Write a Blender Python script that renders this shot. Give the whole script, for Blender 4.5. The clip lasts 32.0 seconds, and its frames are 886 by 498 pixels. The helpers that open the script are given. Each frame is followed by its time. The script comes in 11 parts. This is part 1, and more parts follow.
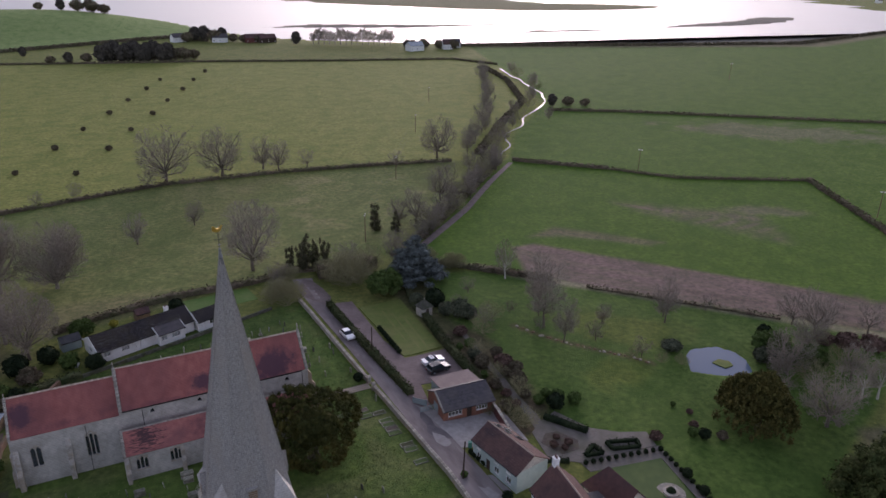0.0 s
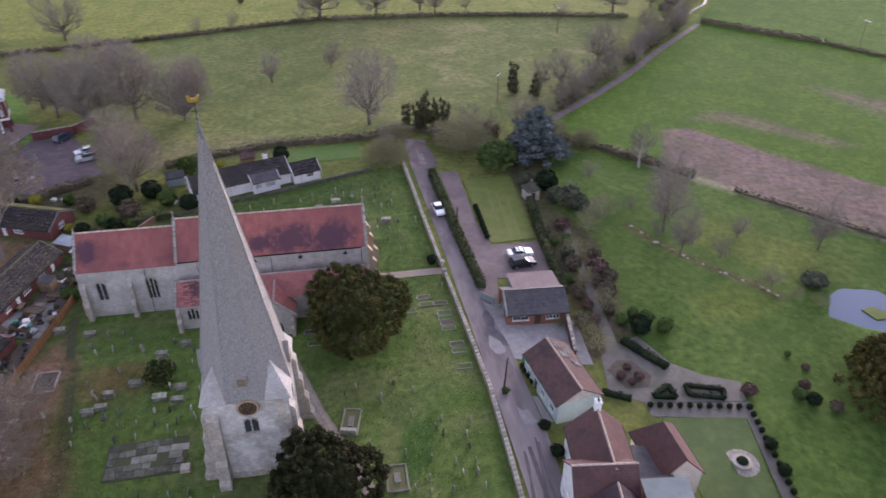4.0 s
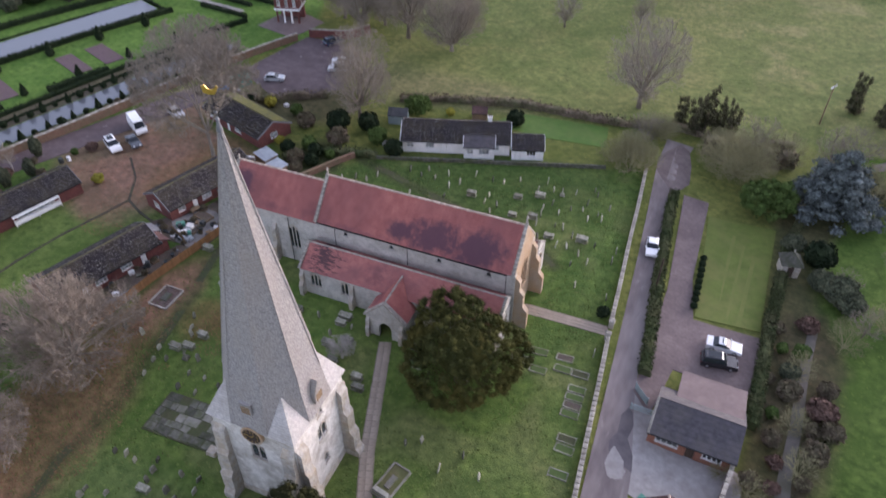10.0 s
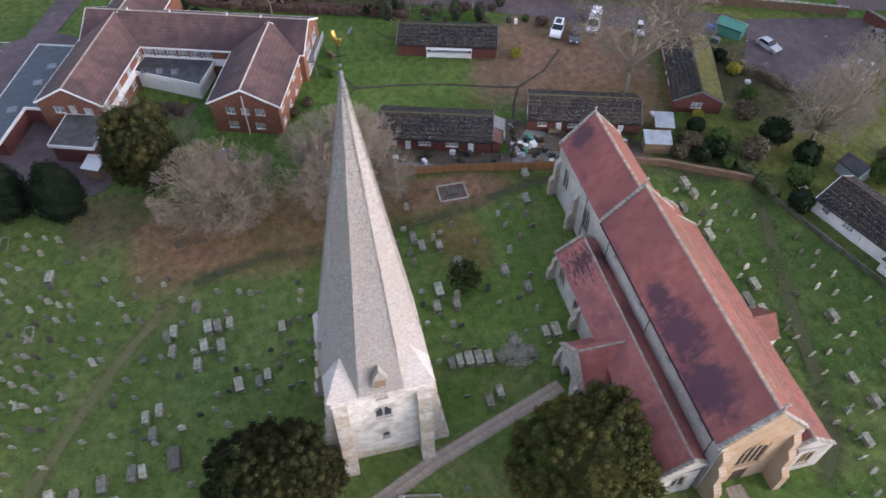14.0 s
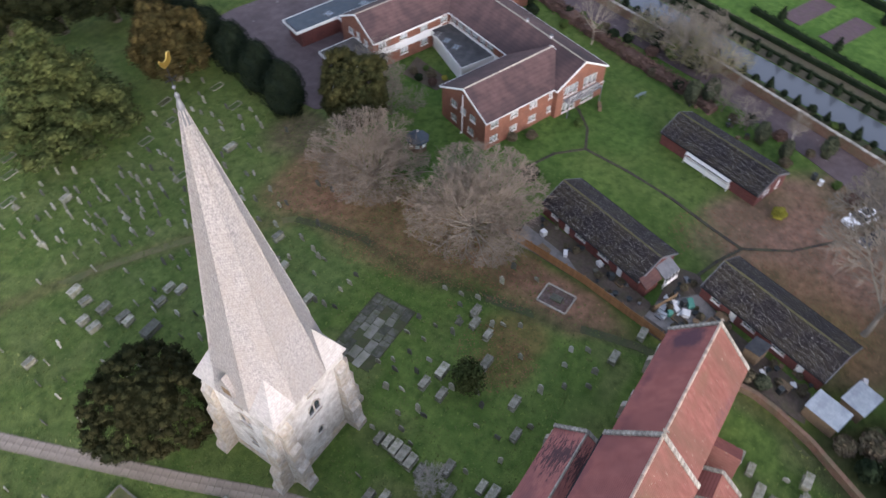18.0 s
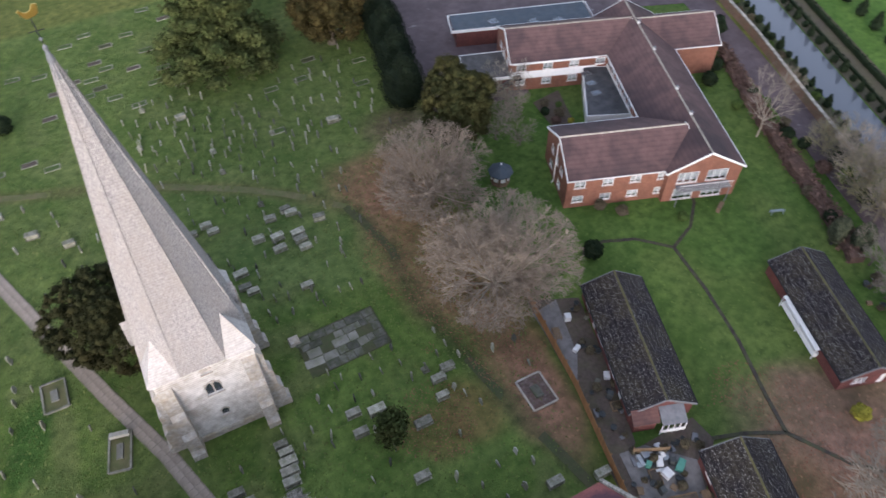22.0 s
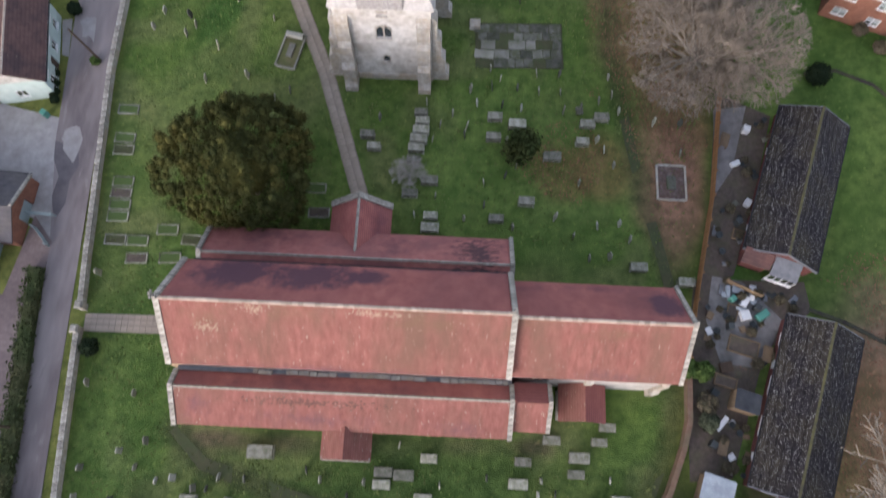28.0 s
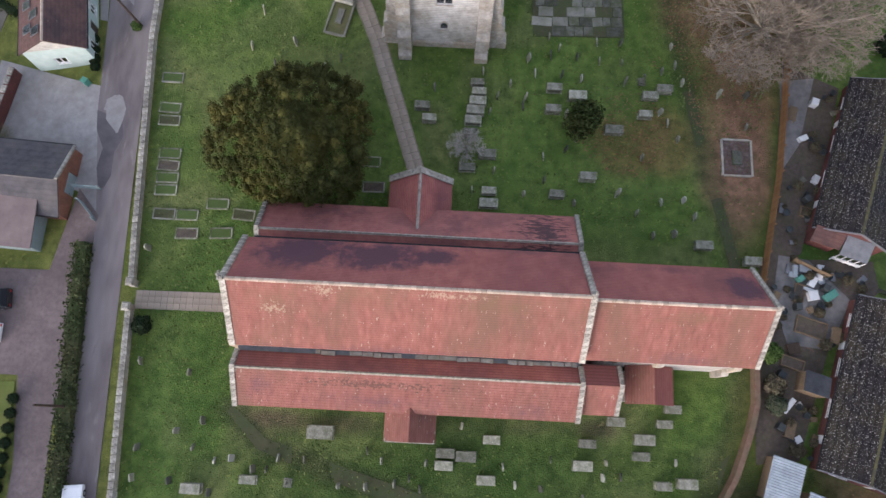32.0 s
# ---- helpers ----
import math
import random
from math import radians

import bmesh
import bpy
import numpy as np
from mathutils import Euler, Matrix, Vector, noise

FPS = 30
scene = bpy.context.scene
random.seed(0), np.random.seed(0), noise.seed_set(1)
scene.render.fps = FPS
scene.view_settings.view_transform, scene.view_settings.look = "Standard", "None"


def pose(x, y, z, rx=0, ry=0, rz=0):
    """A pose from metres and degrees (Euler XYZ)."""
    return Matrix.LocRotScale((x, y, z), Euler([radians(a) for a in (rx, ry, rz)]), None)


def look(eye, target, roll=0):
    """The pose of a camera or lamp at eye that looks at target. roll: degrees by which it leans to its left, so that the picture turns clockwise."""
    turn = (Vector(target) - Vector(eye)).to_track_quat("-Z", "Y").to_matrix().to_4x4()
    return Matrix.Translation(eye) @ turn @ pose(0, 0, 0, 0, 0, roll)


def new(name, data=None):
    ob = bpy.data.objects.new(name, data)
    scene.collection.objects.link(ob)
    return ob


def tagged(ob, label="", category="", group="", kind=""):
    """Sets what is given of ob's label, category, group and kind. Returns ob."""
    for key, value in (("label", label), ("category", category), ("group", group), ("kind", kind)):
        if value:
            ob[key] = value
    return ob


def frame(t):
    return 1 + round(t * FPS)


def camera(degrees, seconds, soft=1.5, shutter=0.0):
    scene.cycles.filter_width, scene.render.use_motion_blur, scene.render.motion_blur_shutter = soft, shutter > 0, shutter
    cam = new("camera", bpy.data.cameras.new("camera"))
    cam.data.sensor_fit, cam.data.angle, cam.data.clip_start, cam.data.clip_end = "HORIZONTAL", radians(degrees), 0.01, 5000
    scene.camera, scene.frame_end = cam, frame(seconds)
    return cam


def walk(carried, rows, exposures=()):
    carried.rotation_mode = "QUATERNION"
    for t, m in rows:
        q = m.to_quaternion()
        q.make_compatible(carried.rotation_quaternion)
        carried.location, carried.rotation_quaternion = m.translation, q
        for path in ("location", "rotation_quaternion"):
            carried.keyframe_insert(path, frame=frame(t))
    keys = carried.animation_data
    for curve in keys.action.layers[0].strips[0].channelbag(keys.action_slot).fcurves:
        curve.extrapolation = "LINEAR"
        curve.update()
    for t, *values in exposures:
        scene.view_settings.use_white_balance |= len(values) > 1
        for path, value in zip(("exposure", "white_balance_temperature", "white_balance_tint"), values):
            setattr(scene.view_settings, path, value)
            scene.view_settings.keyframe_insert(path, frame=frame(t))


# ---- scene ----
cam = camera(63.8, 32.0, soft=1.5, shutter=0.5)
METRES, EYE, TURN = 174.1, 73.2, -26.6
ROWS = [
    (0.0, 0.0, 0.0, 0.0, 0.29, -22.21, -0.72),
    (0.5, 0.0127, 0.0136, -0.0003, 0.29, -23.6, -0.63),
    (1.0, 0.0257, 0.0265, -0.0019, 0.32, -26.26, -0.57),
    (1.5, 0.0387, 0.0399, -0.0026, 0.34, -29.72, -0.51),
    (2.0, 0.0509, 0.0534, -0.0033, 0.53, -33.3, -0.44),
    (2.5, 0.0631, 0.0673, -0.0034, 2.08, -34.4, -0.41),
    (3.0, 0.0729, 0.0796, -0.0034, 6.28, -34.48, -0.4),
    (3.5, 0.0835, 0.0916, -0.0039, 11.76, -34.55, -0.27),
    (4.0, 0.0932, 0.1048, -0.0056, 17.42, -34.56, -0.21),
    (4.5, 0.1023, 0.1182, -0.006, 22.75, -34.58, -0.13),
    (6.5, 0.1264, 0.1766, -0.0065, 38.13, -34.63, 0.13),
    (7.0, 0.1277, 0.1909, -0.007, 42.65, -34.57, 0.06),
    (7.5, 0.1301, 0.208, -0.0083, 48.52, -34.54, 0.15),
    (8.0, 0.1304, 0.2258, -0.0089, 48.96, -34.56, 0.12),
    (8.5, 0.1293, 0.2442, -0.0092, 49.04, -34.59, 0.07),
    (9.0, 0.1274, 0.2634, -0.0094, 49.08, -34.62, 0.0),
    (9.5, 0.1259, 0.2819, -0.0109, 49.14, -36.37, -0.1),
    (10.0, 0.1227, 0.3015, -0.0111, 49.12, -41.01, -0.18),
    (10.5, 0.1188, 0.3225, -0.0109, 49.13, -45.59, -0.22),
    (11.0, 0.1147, 0.3426, -0.0112, 49.31, -48.73, -0.31),
    (11.5, 0.1082, 0.3614, -0.0109, 58.7, -49.53, -0.48),
    (12.0, 0.1048, 0.3834, -0.0107, 79.76, -49.62, -0.27),
    (12.5, 0.0979, 0.4112, -0.0115, 100.92, -49.7, 0.16),
    (13.0, 0.0874, 0.4372, -0.0117, 102.79, -49.81, 0.15),
    (13.5, 0.0751, 0.4605, -0.0126, 102.85, -49.82, -0.01),
    (14.0, 0.0603, 0.483, -0.0138, 102.95, -49.86, -0.13),
    (14.5, 0.0437, 0.504, -0.0149, 103.02, -49.85, -0.22),
    (16.5, -0.0401, 0.5792, -0.0121, 125.34, -50.25, -0.29),
    (17.0, -0.0654, 0.5945, -0.0117, 133.8, -50.26, -0.24),
    (17.5, -0.0922, 0.607, -0.0106, 142.26, -50.39, -0.15),
    (18.0, -0.1199, 0.6184, -0.0113, 150.79, -50.29, 0.0),
    (18.5, -0.1481, 0.6252, -0.0109, 159.07, -50.38, 0.1),
    (19.0, -0.1768, 0.6293, -0.0112, 167.19, -50.33, 0.25),
    (19.5, -0.206, 0.6293, -0.0109, 174.07, -50.31, 0.39),
    (20.0, -0.2294, 0.6277, -0.0116, 174.26, -50.27, 0.37),
    (20.5, -0.2473, 0.6255, -0.013, 174.39, -50.26, 0.39),
    (21.0, -0.2608, 0.6226, -0.0148, 174.5, -50.27, 0.39),
    (21.5, -0.2698, 0.6201, -0.0174, 175.17, -50.2, 0.39),
    (22.0, -0.2749, 0.6178, -0.0204, 179.36, -50.12, 0.41),
    (22.5, -0.279, 0.6166, -0.0237, 185.78, -49.97, 0.62),
    (23.0, -0.2812, 0.6161, -0.0262, 192.21, -49.84, 0.68),
    (23.5, -0.2831, 0.6152, -0.0281, 197.54, -49.8, 0.69),
    (24.0, -0.2843, 0.6142, -0.0286, 200.83, -49.81, 0.64),
    (24.5, -0.2849, 0.613, -0.0288, 203.5, -49.64, 0.55),
    (26.5, -0.2883, 0.6129, -0.024, 208.59, -51.98, -0.03),
    (27.0, -0.2892, 0.6133, -0.0218, 208.81, -59.02, -0.18),
    (27.5, -0.2897, 0.6126, -0.0202, 209.03, -66.1, -0.28),
    (28.0, -0.2904, 0.6121, -0.0187, 209.25, -73.2, -0.29),
    (28.5, -0.2895, 0.6091, -0.0179, 209.31, -76.33, -0.32),
    (29.0, -0.289, 0.6095, -0.017, 209.3, -76.33, -0.44),
    (29.5, -0.286, 0.6109, -0.0155, 209.31, -76.32, -0.51),
    (30.0, -0.2811, 0.6129, -0.0145, 209.33, -76.29, -0.57),
    (30.5, -0.2751, 0.6151, -0.0145, 209.36, -76.25, -0.59),
    (31.0, -0.2683, 0.6172, -0.0155, 209.41, -76.2, -0.58),
    (31.5, -0.2615, 0.6189, -0.0199, 209.46, -76.17, -0.57),
    (32.0, -0.2547, 0.6201, -0.0283, 209.5, -76.14, -0.54),
]
EXPOSURES = [(0.0, -0.81, 5970, 29), (1.0, -0.46, 5940, 29), (2.5, 0.18, 5930, 31), (4.0, 0.16, 5960, 33), (9.0, 0.22, 5950, 28), (13.0, 0.22, 5930, 22.5), (19.0, 0.12, 5860, 18.8), (24.0, 0.13, 5900, 18.4), (27.0, 0.10, 5950, 18.6), (30.0, 0.14, 5990, 18.2), (32.0, 0.14, 6000, 18.2)]
walk(cam, [(t, pose(0, 0, EYE, 0, 0, TURN) @ pose(METRES * x, METRES * y, METRES * z, 90 + pitch, roll, yaw)) for t, x, y, z, yaw, pitch, roll in ROWS], EXPOSURES)

# ---- light: overcast winter afternoon, a weak low sun in the south-west ----
SUN_EL, SUN_AZ = 13.0, 31.0          # azimuth: degrees from +y towards +x
world = bpy.data.worlds.new("sky")
scene.world = world
world.use_nodes = True
wn, wl = world.node_tree.nodes, world.node_tree.links
sky = wn.new("ShaderNodeTexSky")
sky.sky_type, sky.sun_disc = "NISHITA", False
sky.sun_elevation, sky.sun_rotation = radians(SUN_EL), radians(SUN_AZ)
sky.air_density, sky.dust_density, sky.ozone_density = 1.0, 1.6, 1.0
hue = wn.new("ShaderNodeHueSaturation")
hue.inputs["Saturation"].default_value = 0.5
wl.new(sky.outputs["Color"], hue.inputs["Color"])
wl.new(hue.outputs["Color"], wn["Background"].inputs["Color"])
wn["Background"].inputs["Strength"].default_value = 0.42
lamp = bpy.data.lights.new("sun", "SUN")
lamp.energy, lamp.angle, lamp.color = 1.06, radians(18), (1.0, 0.88, 0.77)
sun = new("sun", lamp)
_d = Vector((math.sin(radians(SUN_AZ)) * math.cos(radians(SUN_EL)), math.cos(radians(SUN_AZ)) * math.cos(radians(SUN_EL)), math.sin(radians(SUN_EL))))
sun.matrix_world = look(_d * 400, (0, 0, 0))

# ---- materials ----
def mat(name, c1, c2, scale=2.0, rough=0.85, bump=0.25, fine=14.0, c3=None, amount3=0.5, scale3=0.25, metal=0.0,
        island=0.0, rand=0.0, spec=0.3, stretch=(1, 1, 1), courses=0.0, bumpscale=0.05, c4=None, thresh4=0.62, scale4=3.0, depth=0.3):
    """Two tones by noise, a third at a large scale, optional speckles, optional courses (metres) by height, relief."""
    m = bpy.data.materials.new(name)
    m.use_nodes = True
    n, l = m.node_tree.nodes, m.node_tree.links
    b = n["Principled BSDF"]
    b.inputs["Roughness"].default_value, b.inputs["Metallic"].default_value = rough, metal
    b.inputs["Specular IOR Level"].default_value = spec
    tc = n.new("ShaderNodeTexCoord")
    mp = n.new("ShaderNodeMapping")
    mp.inputs["Scale"].default_value = stretch
    l.new(tc.outputs["Object"], mp.inputs["Vector"])

    def noise_at(s, detail=5.0):
        t = n.new("ShaderNodeTexNoise")
        t.inputs["Scale"].default_value, t.inputs["Detail"].default_value = s, detail
        t.inputs["Roughness"].default_value = 0.65
        l.new(mp.outputs["Vector"], t.inputs["Vector"])
        return t.outputs["Fac"]

    def ramp(fac, lo, hi):
        r = n.new("ShaderNodeMapRange")
        r.inputs["From Min"].default_value, r.inputs["From Max"].default_value = lo, hi
        l.new(fac, r.inputs["Value"])
        return r.outputs["Result"]

    def mix(fac, a, c):
        x = n.new("ShaderNodeMix")
        x.data_type = "RGBA"
        l.new(fac, x.inputs["Factor"])
        for s, v in ((x.inputs["A"], a), (x.inputs["B"], c)):
            if isinstance(v, tuple):
                s.default_value = (*v, 1)
            else:
                l.new(v, s)
        return x.outputs["Result"]

    col = mix(ramp(noise_at(scale), 0.32, 0.68), c1, c2)
    if c3:
        x = n.new("ShaderNodeMath")
        x.operation = "MULTIPLY"
        x.inputs[1].default_value = amount3
        l.new(ramp(noise_at(scale3, 3.0), 0.42, 0.68), x.inputs[0])
        col = mix(x.outputs[0], col, c3)
    if c4:
        col = mix(ramp(noise_at(scale4, 2.0), thresh4, thresh4 + 0.05), col, c4)
    if island or rand:
        g = n.new("ShaderNodeObjectInfo") if rand else n.new("ShaderNodeNewGeometry")
        h = n.new("ShaderNodeHueSaturation")
        k = n.new("ShaderNodeMapRange")
        k.inputs["To Min"].default_value, k.inputs["To Max"].default_value = 1 - (rand or island), 1 + (rand or island)
        l.new(g.outputs["Random" if rand else "Random Per Island"], k.inputs["Value"])
        l.new(k.outputs["Result"], h.inputs["Value"])
        l.new(col, h.inputs["Color"])
        col = h.outputs["Color"]
    height = noise_at(fine)
    if courses:
        w = n.new("ShaderNodeTexWave")
        w.wave_type, w.bands_direction, w.wave_profile = "BANDS", "Z", "SAW"
        w.inputs["Scale"].default_value = 0.314 / courses
        w.inputs["Distortion"].default_value, w.inputs["Detail"].default_value = 0.6, 1.0
        w.inputs["Detail Scale"].default_value = 2.0
        l.new(tc.outputs["Object"], w.inputs["Vector"])
        a = n.new("ShaderNodeMath")
        a.operation = "ADD"
        l.new(height, a.inputs[0]), l.new(w.outputs["Fac"], a.inputs[1])
        height = a.outputs[0]
        dk = n.new("ShaderNodeMix")
        dk.data_type, dk.blend_type = "RGBA", "MULTIPLY"
        dk.inputs["Factor"].default_value = depth
        l.new(col, dk.inputs["A"]), l.new(ramp(w.outputs["Fac"], 0.0, 0.5), dk.inputs["B"])
        col = dk.outputs["Result"]
    l.new(col, b.inputs["Base Color"])
    bp = n.new("ShaderNodeBump")
    bp.inputs["Strength"].default_value, bp.inputs["Distance"].default_value = bump, bumpscale
    l.new(height, bp.inputs["Height"])
    l.new(bp.outputs["Normal"], b.inputs["Normal"])
    return m


def glassy(name, base, rough=0.06, trans=1.0):
    m = bpy.data.materials.new(name)
    m.use_nodes = True
    b = m.node_tree.nodes["Principled BSDF"]
    b.inputs["Base Color"].default_value, b.inputs["Roughness"].default_value = (*base, 1), rough
    b.inputs["Transmission Weight"].default_value, b.inputs["IOR"].default_value = trans, 1.45
    return m


def watery(name, base, wave, strength):
    m = bpy.data.materials.new(name)
    m.use_nodes = True
    n, l = m.node_tree.nodes, m.node_tree.links
    b = n["Principled BSDF"]
    b.inputs["Base Color"].default_value, b.inputs["Roughness"].default_value, b.inputs["IOR"].default_value = (*base, 1), 0.04, 1.33
    t, tc, bp = n.new("ShaderNodeTexNoise"), n.new("ShaderNodeTexCoord"), n.new("ShaderNodeBump")
    t.inputs["Scale"].default_value, t.inputs["Detail"].default_value = wave, 4
    bp.inputs["Strength"].default_value, bp.inputs["Distance"].default_value = strength, 0.1
    l.new(tc.outputs["Object"], t.inputs["Vector"]), l.new(t.outputs["Fac"], bp.inputs["Height"]), l.new(bp.outputs["Normal"], b.inputs["Normal"])
    return m


STONE = mat("pale_limewashed_stone", (0.42, 0.40, 0.36), (0.60, 0.57, 0.52), 1.3, c3=(0.30, 0.28, 0.24), amount3=0.6, scale3=0.35, fine=7, bump=0.5, courses=0.28)
TOWER = mat("weathered_white_stone", (0.52, 0.50, 0.46), (0.75, 0.72, 0.67), 1.4, c3=(0.34, 0.30, 0.245), amount3=0.9, scale3=0.55, fine=6, bump=0.5, courses=0.3)
BUTT = mat("grey_lichened_stone", (0.26, 0.24, 0.21), (0.50, 0.46, 0.40), 2.2, c3=(0.36, 0.27, 0.15), amount3=0.5, scale3=0.6, fine=6, bump=0.6)
OCHRE = mat("ochre_sandstone", (0.34, 0.215, 0.115), (0.46, 0.325, 0.20), 0.9, c3=(0.38, 0.35, 0.30), amount3=0.6, scale3=0.35, fine=7, bump=0.4, courses=0.3)
COPING = mat("lichened_coping_stone", (0.16, 0.145, 0.12), (0.36, 0.33, 0.28), 5.0, c3=(0.52, 0.49, 0.42), amount3=0.55, scale3=2.6, rand=0.25, bump=0.6)
SPIRE = mat("oak_shingles", (0.245, 0.236, 0.236), (0.56, 0.53, 0.505), 5.0, c3=(0.40, 0.36, 0.32), amount3=0.6, scale3=0.3, fine=9, bump=1.0, courses=0.26, stretch=(1.6, 1.6, 0.6), bumpscale=0.14, depth=0.15)
BROACH = mat("pale_shingles", (0.37, 0.355, 0.335), (0.57, 0.54, 0.51), 3.5, c3=(0.33, 0.30, 0.26), amount3=0.6, scale3=0.5, bump=0.7, courses=0.24, depth=0.15)
# South-slope tiles: base darkened to offset the sun falling on that side.
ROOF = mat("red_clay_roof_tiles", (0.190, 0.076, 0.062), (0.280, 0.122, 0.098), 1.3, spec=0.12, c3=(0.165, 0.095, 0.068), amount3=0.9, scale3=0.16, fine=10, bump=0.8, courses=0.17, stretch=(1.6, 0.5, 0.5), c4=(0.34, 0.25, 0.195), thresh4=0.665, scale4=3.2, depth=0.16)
# Same tiles for north slopes: base lightened to offset their shade.
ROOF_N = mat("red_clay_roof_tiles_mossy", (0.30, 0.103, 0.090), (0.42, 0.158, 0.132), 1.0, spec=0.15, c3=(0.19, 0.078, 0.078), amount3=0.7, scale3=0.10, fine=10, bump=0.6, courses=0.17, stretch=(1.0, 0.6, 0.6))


def patches(m, colour, spots, scale, amount, stretch=(1, 1, 1), edge=0.14, reach=0.24):
    """Ragged stains and darker bands: each spot is (x, z, half length, half height), its outline broken by noise."""
    n, l = m.node_tree.nodes, m.node_tree.links
    b = n["Principled BSDF"]
    src = b.inputs["Base Color"].links[0].from_socket
    tc, no, mp = n.new("ShaderNodeTexCoord"), n.new("ShaderNodeTexNoise"), n.new("ShaderNodeMapping")
    mp.inputs["Scale"].default_value = stretch
    no.inputs["Scale"].default_value, no.inputs["Detail"].default_value, no.inputs["Roughness"].default_value = scale, 7, 0.72
    l.new(tc.outputs["Object"], mp.inputs["Vector"]), l.new(mp.outputs["Vector"], no.inputs["Vector"])
    best = None
    for x, z, rx, rz in spots:
        q = n.new("ShaderNodeMapping")
        q.inputs["Location"].default_value, q.inputs["Scale"].default_value = (-x / rx, 0, -z / rz), (1 / rx, 0, 1 / rz)
        ln = n.new("ShaderNodeVectorMath")
        ln.operation = "LENGTH"
        l.new(tc.outputs["Object"], q.inputs["Vector"]), l.new(q.outputs["Vector"], ln.inputs[0])
        if best is None:
            best = ln.outputs["Value"]
        else:
            k = n.new("ShaderNodeMath")
            k.operation = "MINIMUM"
            l.new(best, k.inputs[0]), l.new(ln.outputs["Value"], k.inputs[1])
            best = k.outputs[0]
    fall, ad, th, mx = n.new("ShaderNodeMapRange"), n.new("ShaderNodeMath"), n.new("ShaderNodeMapRange"), n.new("ShaderNodeMix")
    fall.inputs["From Min"].default_value, fall.inputs["From Max"].default_value = 0.0, 1.6
    fall.inputs["To Min"].default_value, fall.inputs["To Max"].default_value = reach, -0.34
    l.new(best, fall.inputs["Value"]), l.new(fall.outputs["Result"], ad.inputs[0]), l.new(no.outputs["Fac"], ad.inputs[1])
    th.inputs["From Min"].default_value, th.inputs["From Max"].default_value, th.inputs["To Max"].default_value = 0.5, 0.5 + edge, amount
    l.new(ad.outputs[0], th.inputs["Value"])
    mx.data_type = "RGBA"
    l.new(th.outputs["Result"], mx.inputs["Factor"]), l.new(src, mx.inputs["A"]), l.new(mx.outputs["Result"], b.inputs["Base Color"])
    mx.inputs["B"].default_value = (*colour, 1)


patches(ROOF_N, (0.088, 0.048, 0.064), [(20.6, 10.9, 5.0, 2.3), (14.2, 11.0, 5.4, 2.2), (9.6, 10.8, 2.6, 1.4), (-16.0, 11.0, 2.2, 2.0)], 0.6, 0.9, (1.0, 1.0, 0.6), 0.24, 0.46)
# Duller purple bands low on the slopes and beside the nave valley.
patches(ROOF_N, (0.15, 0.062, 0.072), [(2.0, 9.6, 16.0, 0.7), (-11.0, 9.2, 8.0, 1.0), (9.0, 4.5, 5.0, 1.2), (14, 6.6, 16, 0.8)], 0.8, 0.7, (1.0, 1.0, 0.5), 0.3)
ROOF_AISLE = mat("streaked_red_roof_tiles", (0.30, 0.108, 0.096), (0.42, 0.165, 0.140), 1.2, c3=(0.19, 0.085, 0.085), amount3=0.7, scale3=0.25, fine=10, bump=0.6, courses=0.17, depth=0.12)
patches(ROOF_AISLE, (0.105, 0.048, 0.058), [(8.0, 6.0, 2.6, 2.0), (19.5, 5.2, 5.0, 1.8)], 0.9, 0.5, (1.0, 1.6, 1.6), 0.25)
patches(ROOF_AISLE, (0.055, 0.034, 0.040), [(-0.2, 6.0, 4.6, 2.8)], 2.0, 0.9, (0.45, 3.4, 3.4), 0.04, 0.12)
patches(ROOF, (0.155, 0.098, 0.060), [(22.0, 13.2, 5.0, 1.7), (15.0, 13.6, 4.5, 1.2), (4.0, 13.4, 6.5, 1.1), (-4.0, 12.8, 3.0, 1.0), (-12.0, 12.2, 6.0, 0.9)], 0.9, 0.55, (1.0, 1.0, 0.6), 0.3)
patches(ROOF, (0.125, 0.070, 0.050), [(18.0, 11.5, 9.0, 4.0), (2.0, 11.5, 7.0, 4.0), (-11.0, 10.8, 7.0, 3.4)], 1.1, 0.5, (1.6, 0.35, 0.35), 0.3, 0.10)
patches(ROOF, (0.42, 0.37, 0.26), [(18.0, 13.9, 2.6, 0.8), (8.0, 13.9, 6.0, 0.5), (22.0, 12.4, 2.4, 0.9)], 4.5, 0.45, (1.0, 1.0, 0.5), 0.10, 0.10)
patches(ROOF, (0.125, 0.064, 0.076), [(12.0, 9.4, 16.0, 0.7), (14.0, 5.2, 9.0, 0.9), (1.0, 5.0, 4.0, 0.8), (-12.0, 9.0, 6.0, 1.0), (24.0, 5.8, 2.0, 1.4)], 1.0, 0.6, (1.0, 1.0, 0.5), 0.3)
# Broken near-black band along the south aisle's upper slope.
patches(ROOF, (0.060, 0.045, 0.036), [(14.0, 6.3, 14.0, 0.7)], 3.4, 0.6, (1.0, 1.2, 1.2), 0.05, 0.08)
RIDGE = mat("mortared_ridge_tile", (0.30, 0.22, 0.17), (0.50, 0.42, 0.34), 3.0, rand=0.25, bump=0.4)
BROWNTILE = mat("brown_plain_tiles", (0.085, 0.048, 0.043), (0.140, 0.078, 0.066), 1.8, c3=(0.055, 0.038, 0.040), amount3=0.85, scale3=0.25, fine=9, bump=0.7, courses=0.2, depth=0.18, c4=(0.20, 0.16, 0.13), thresh4=0.70, scale4=4.0)
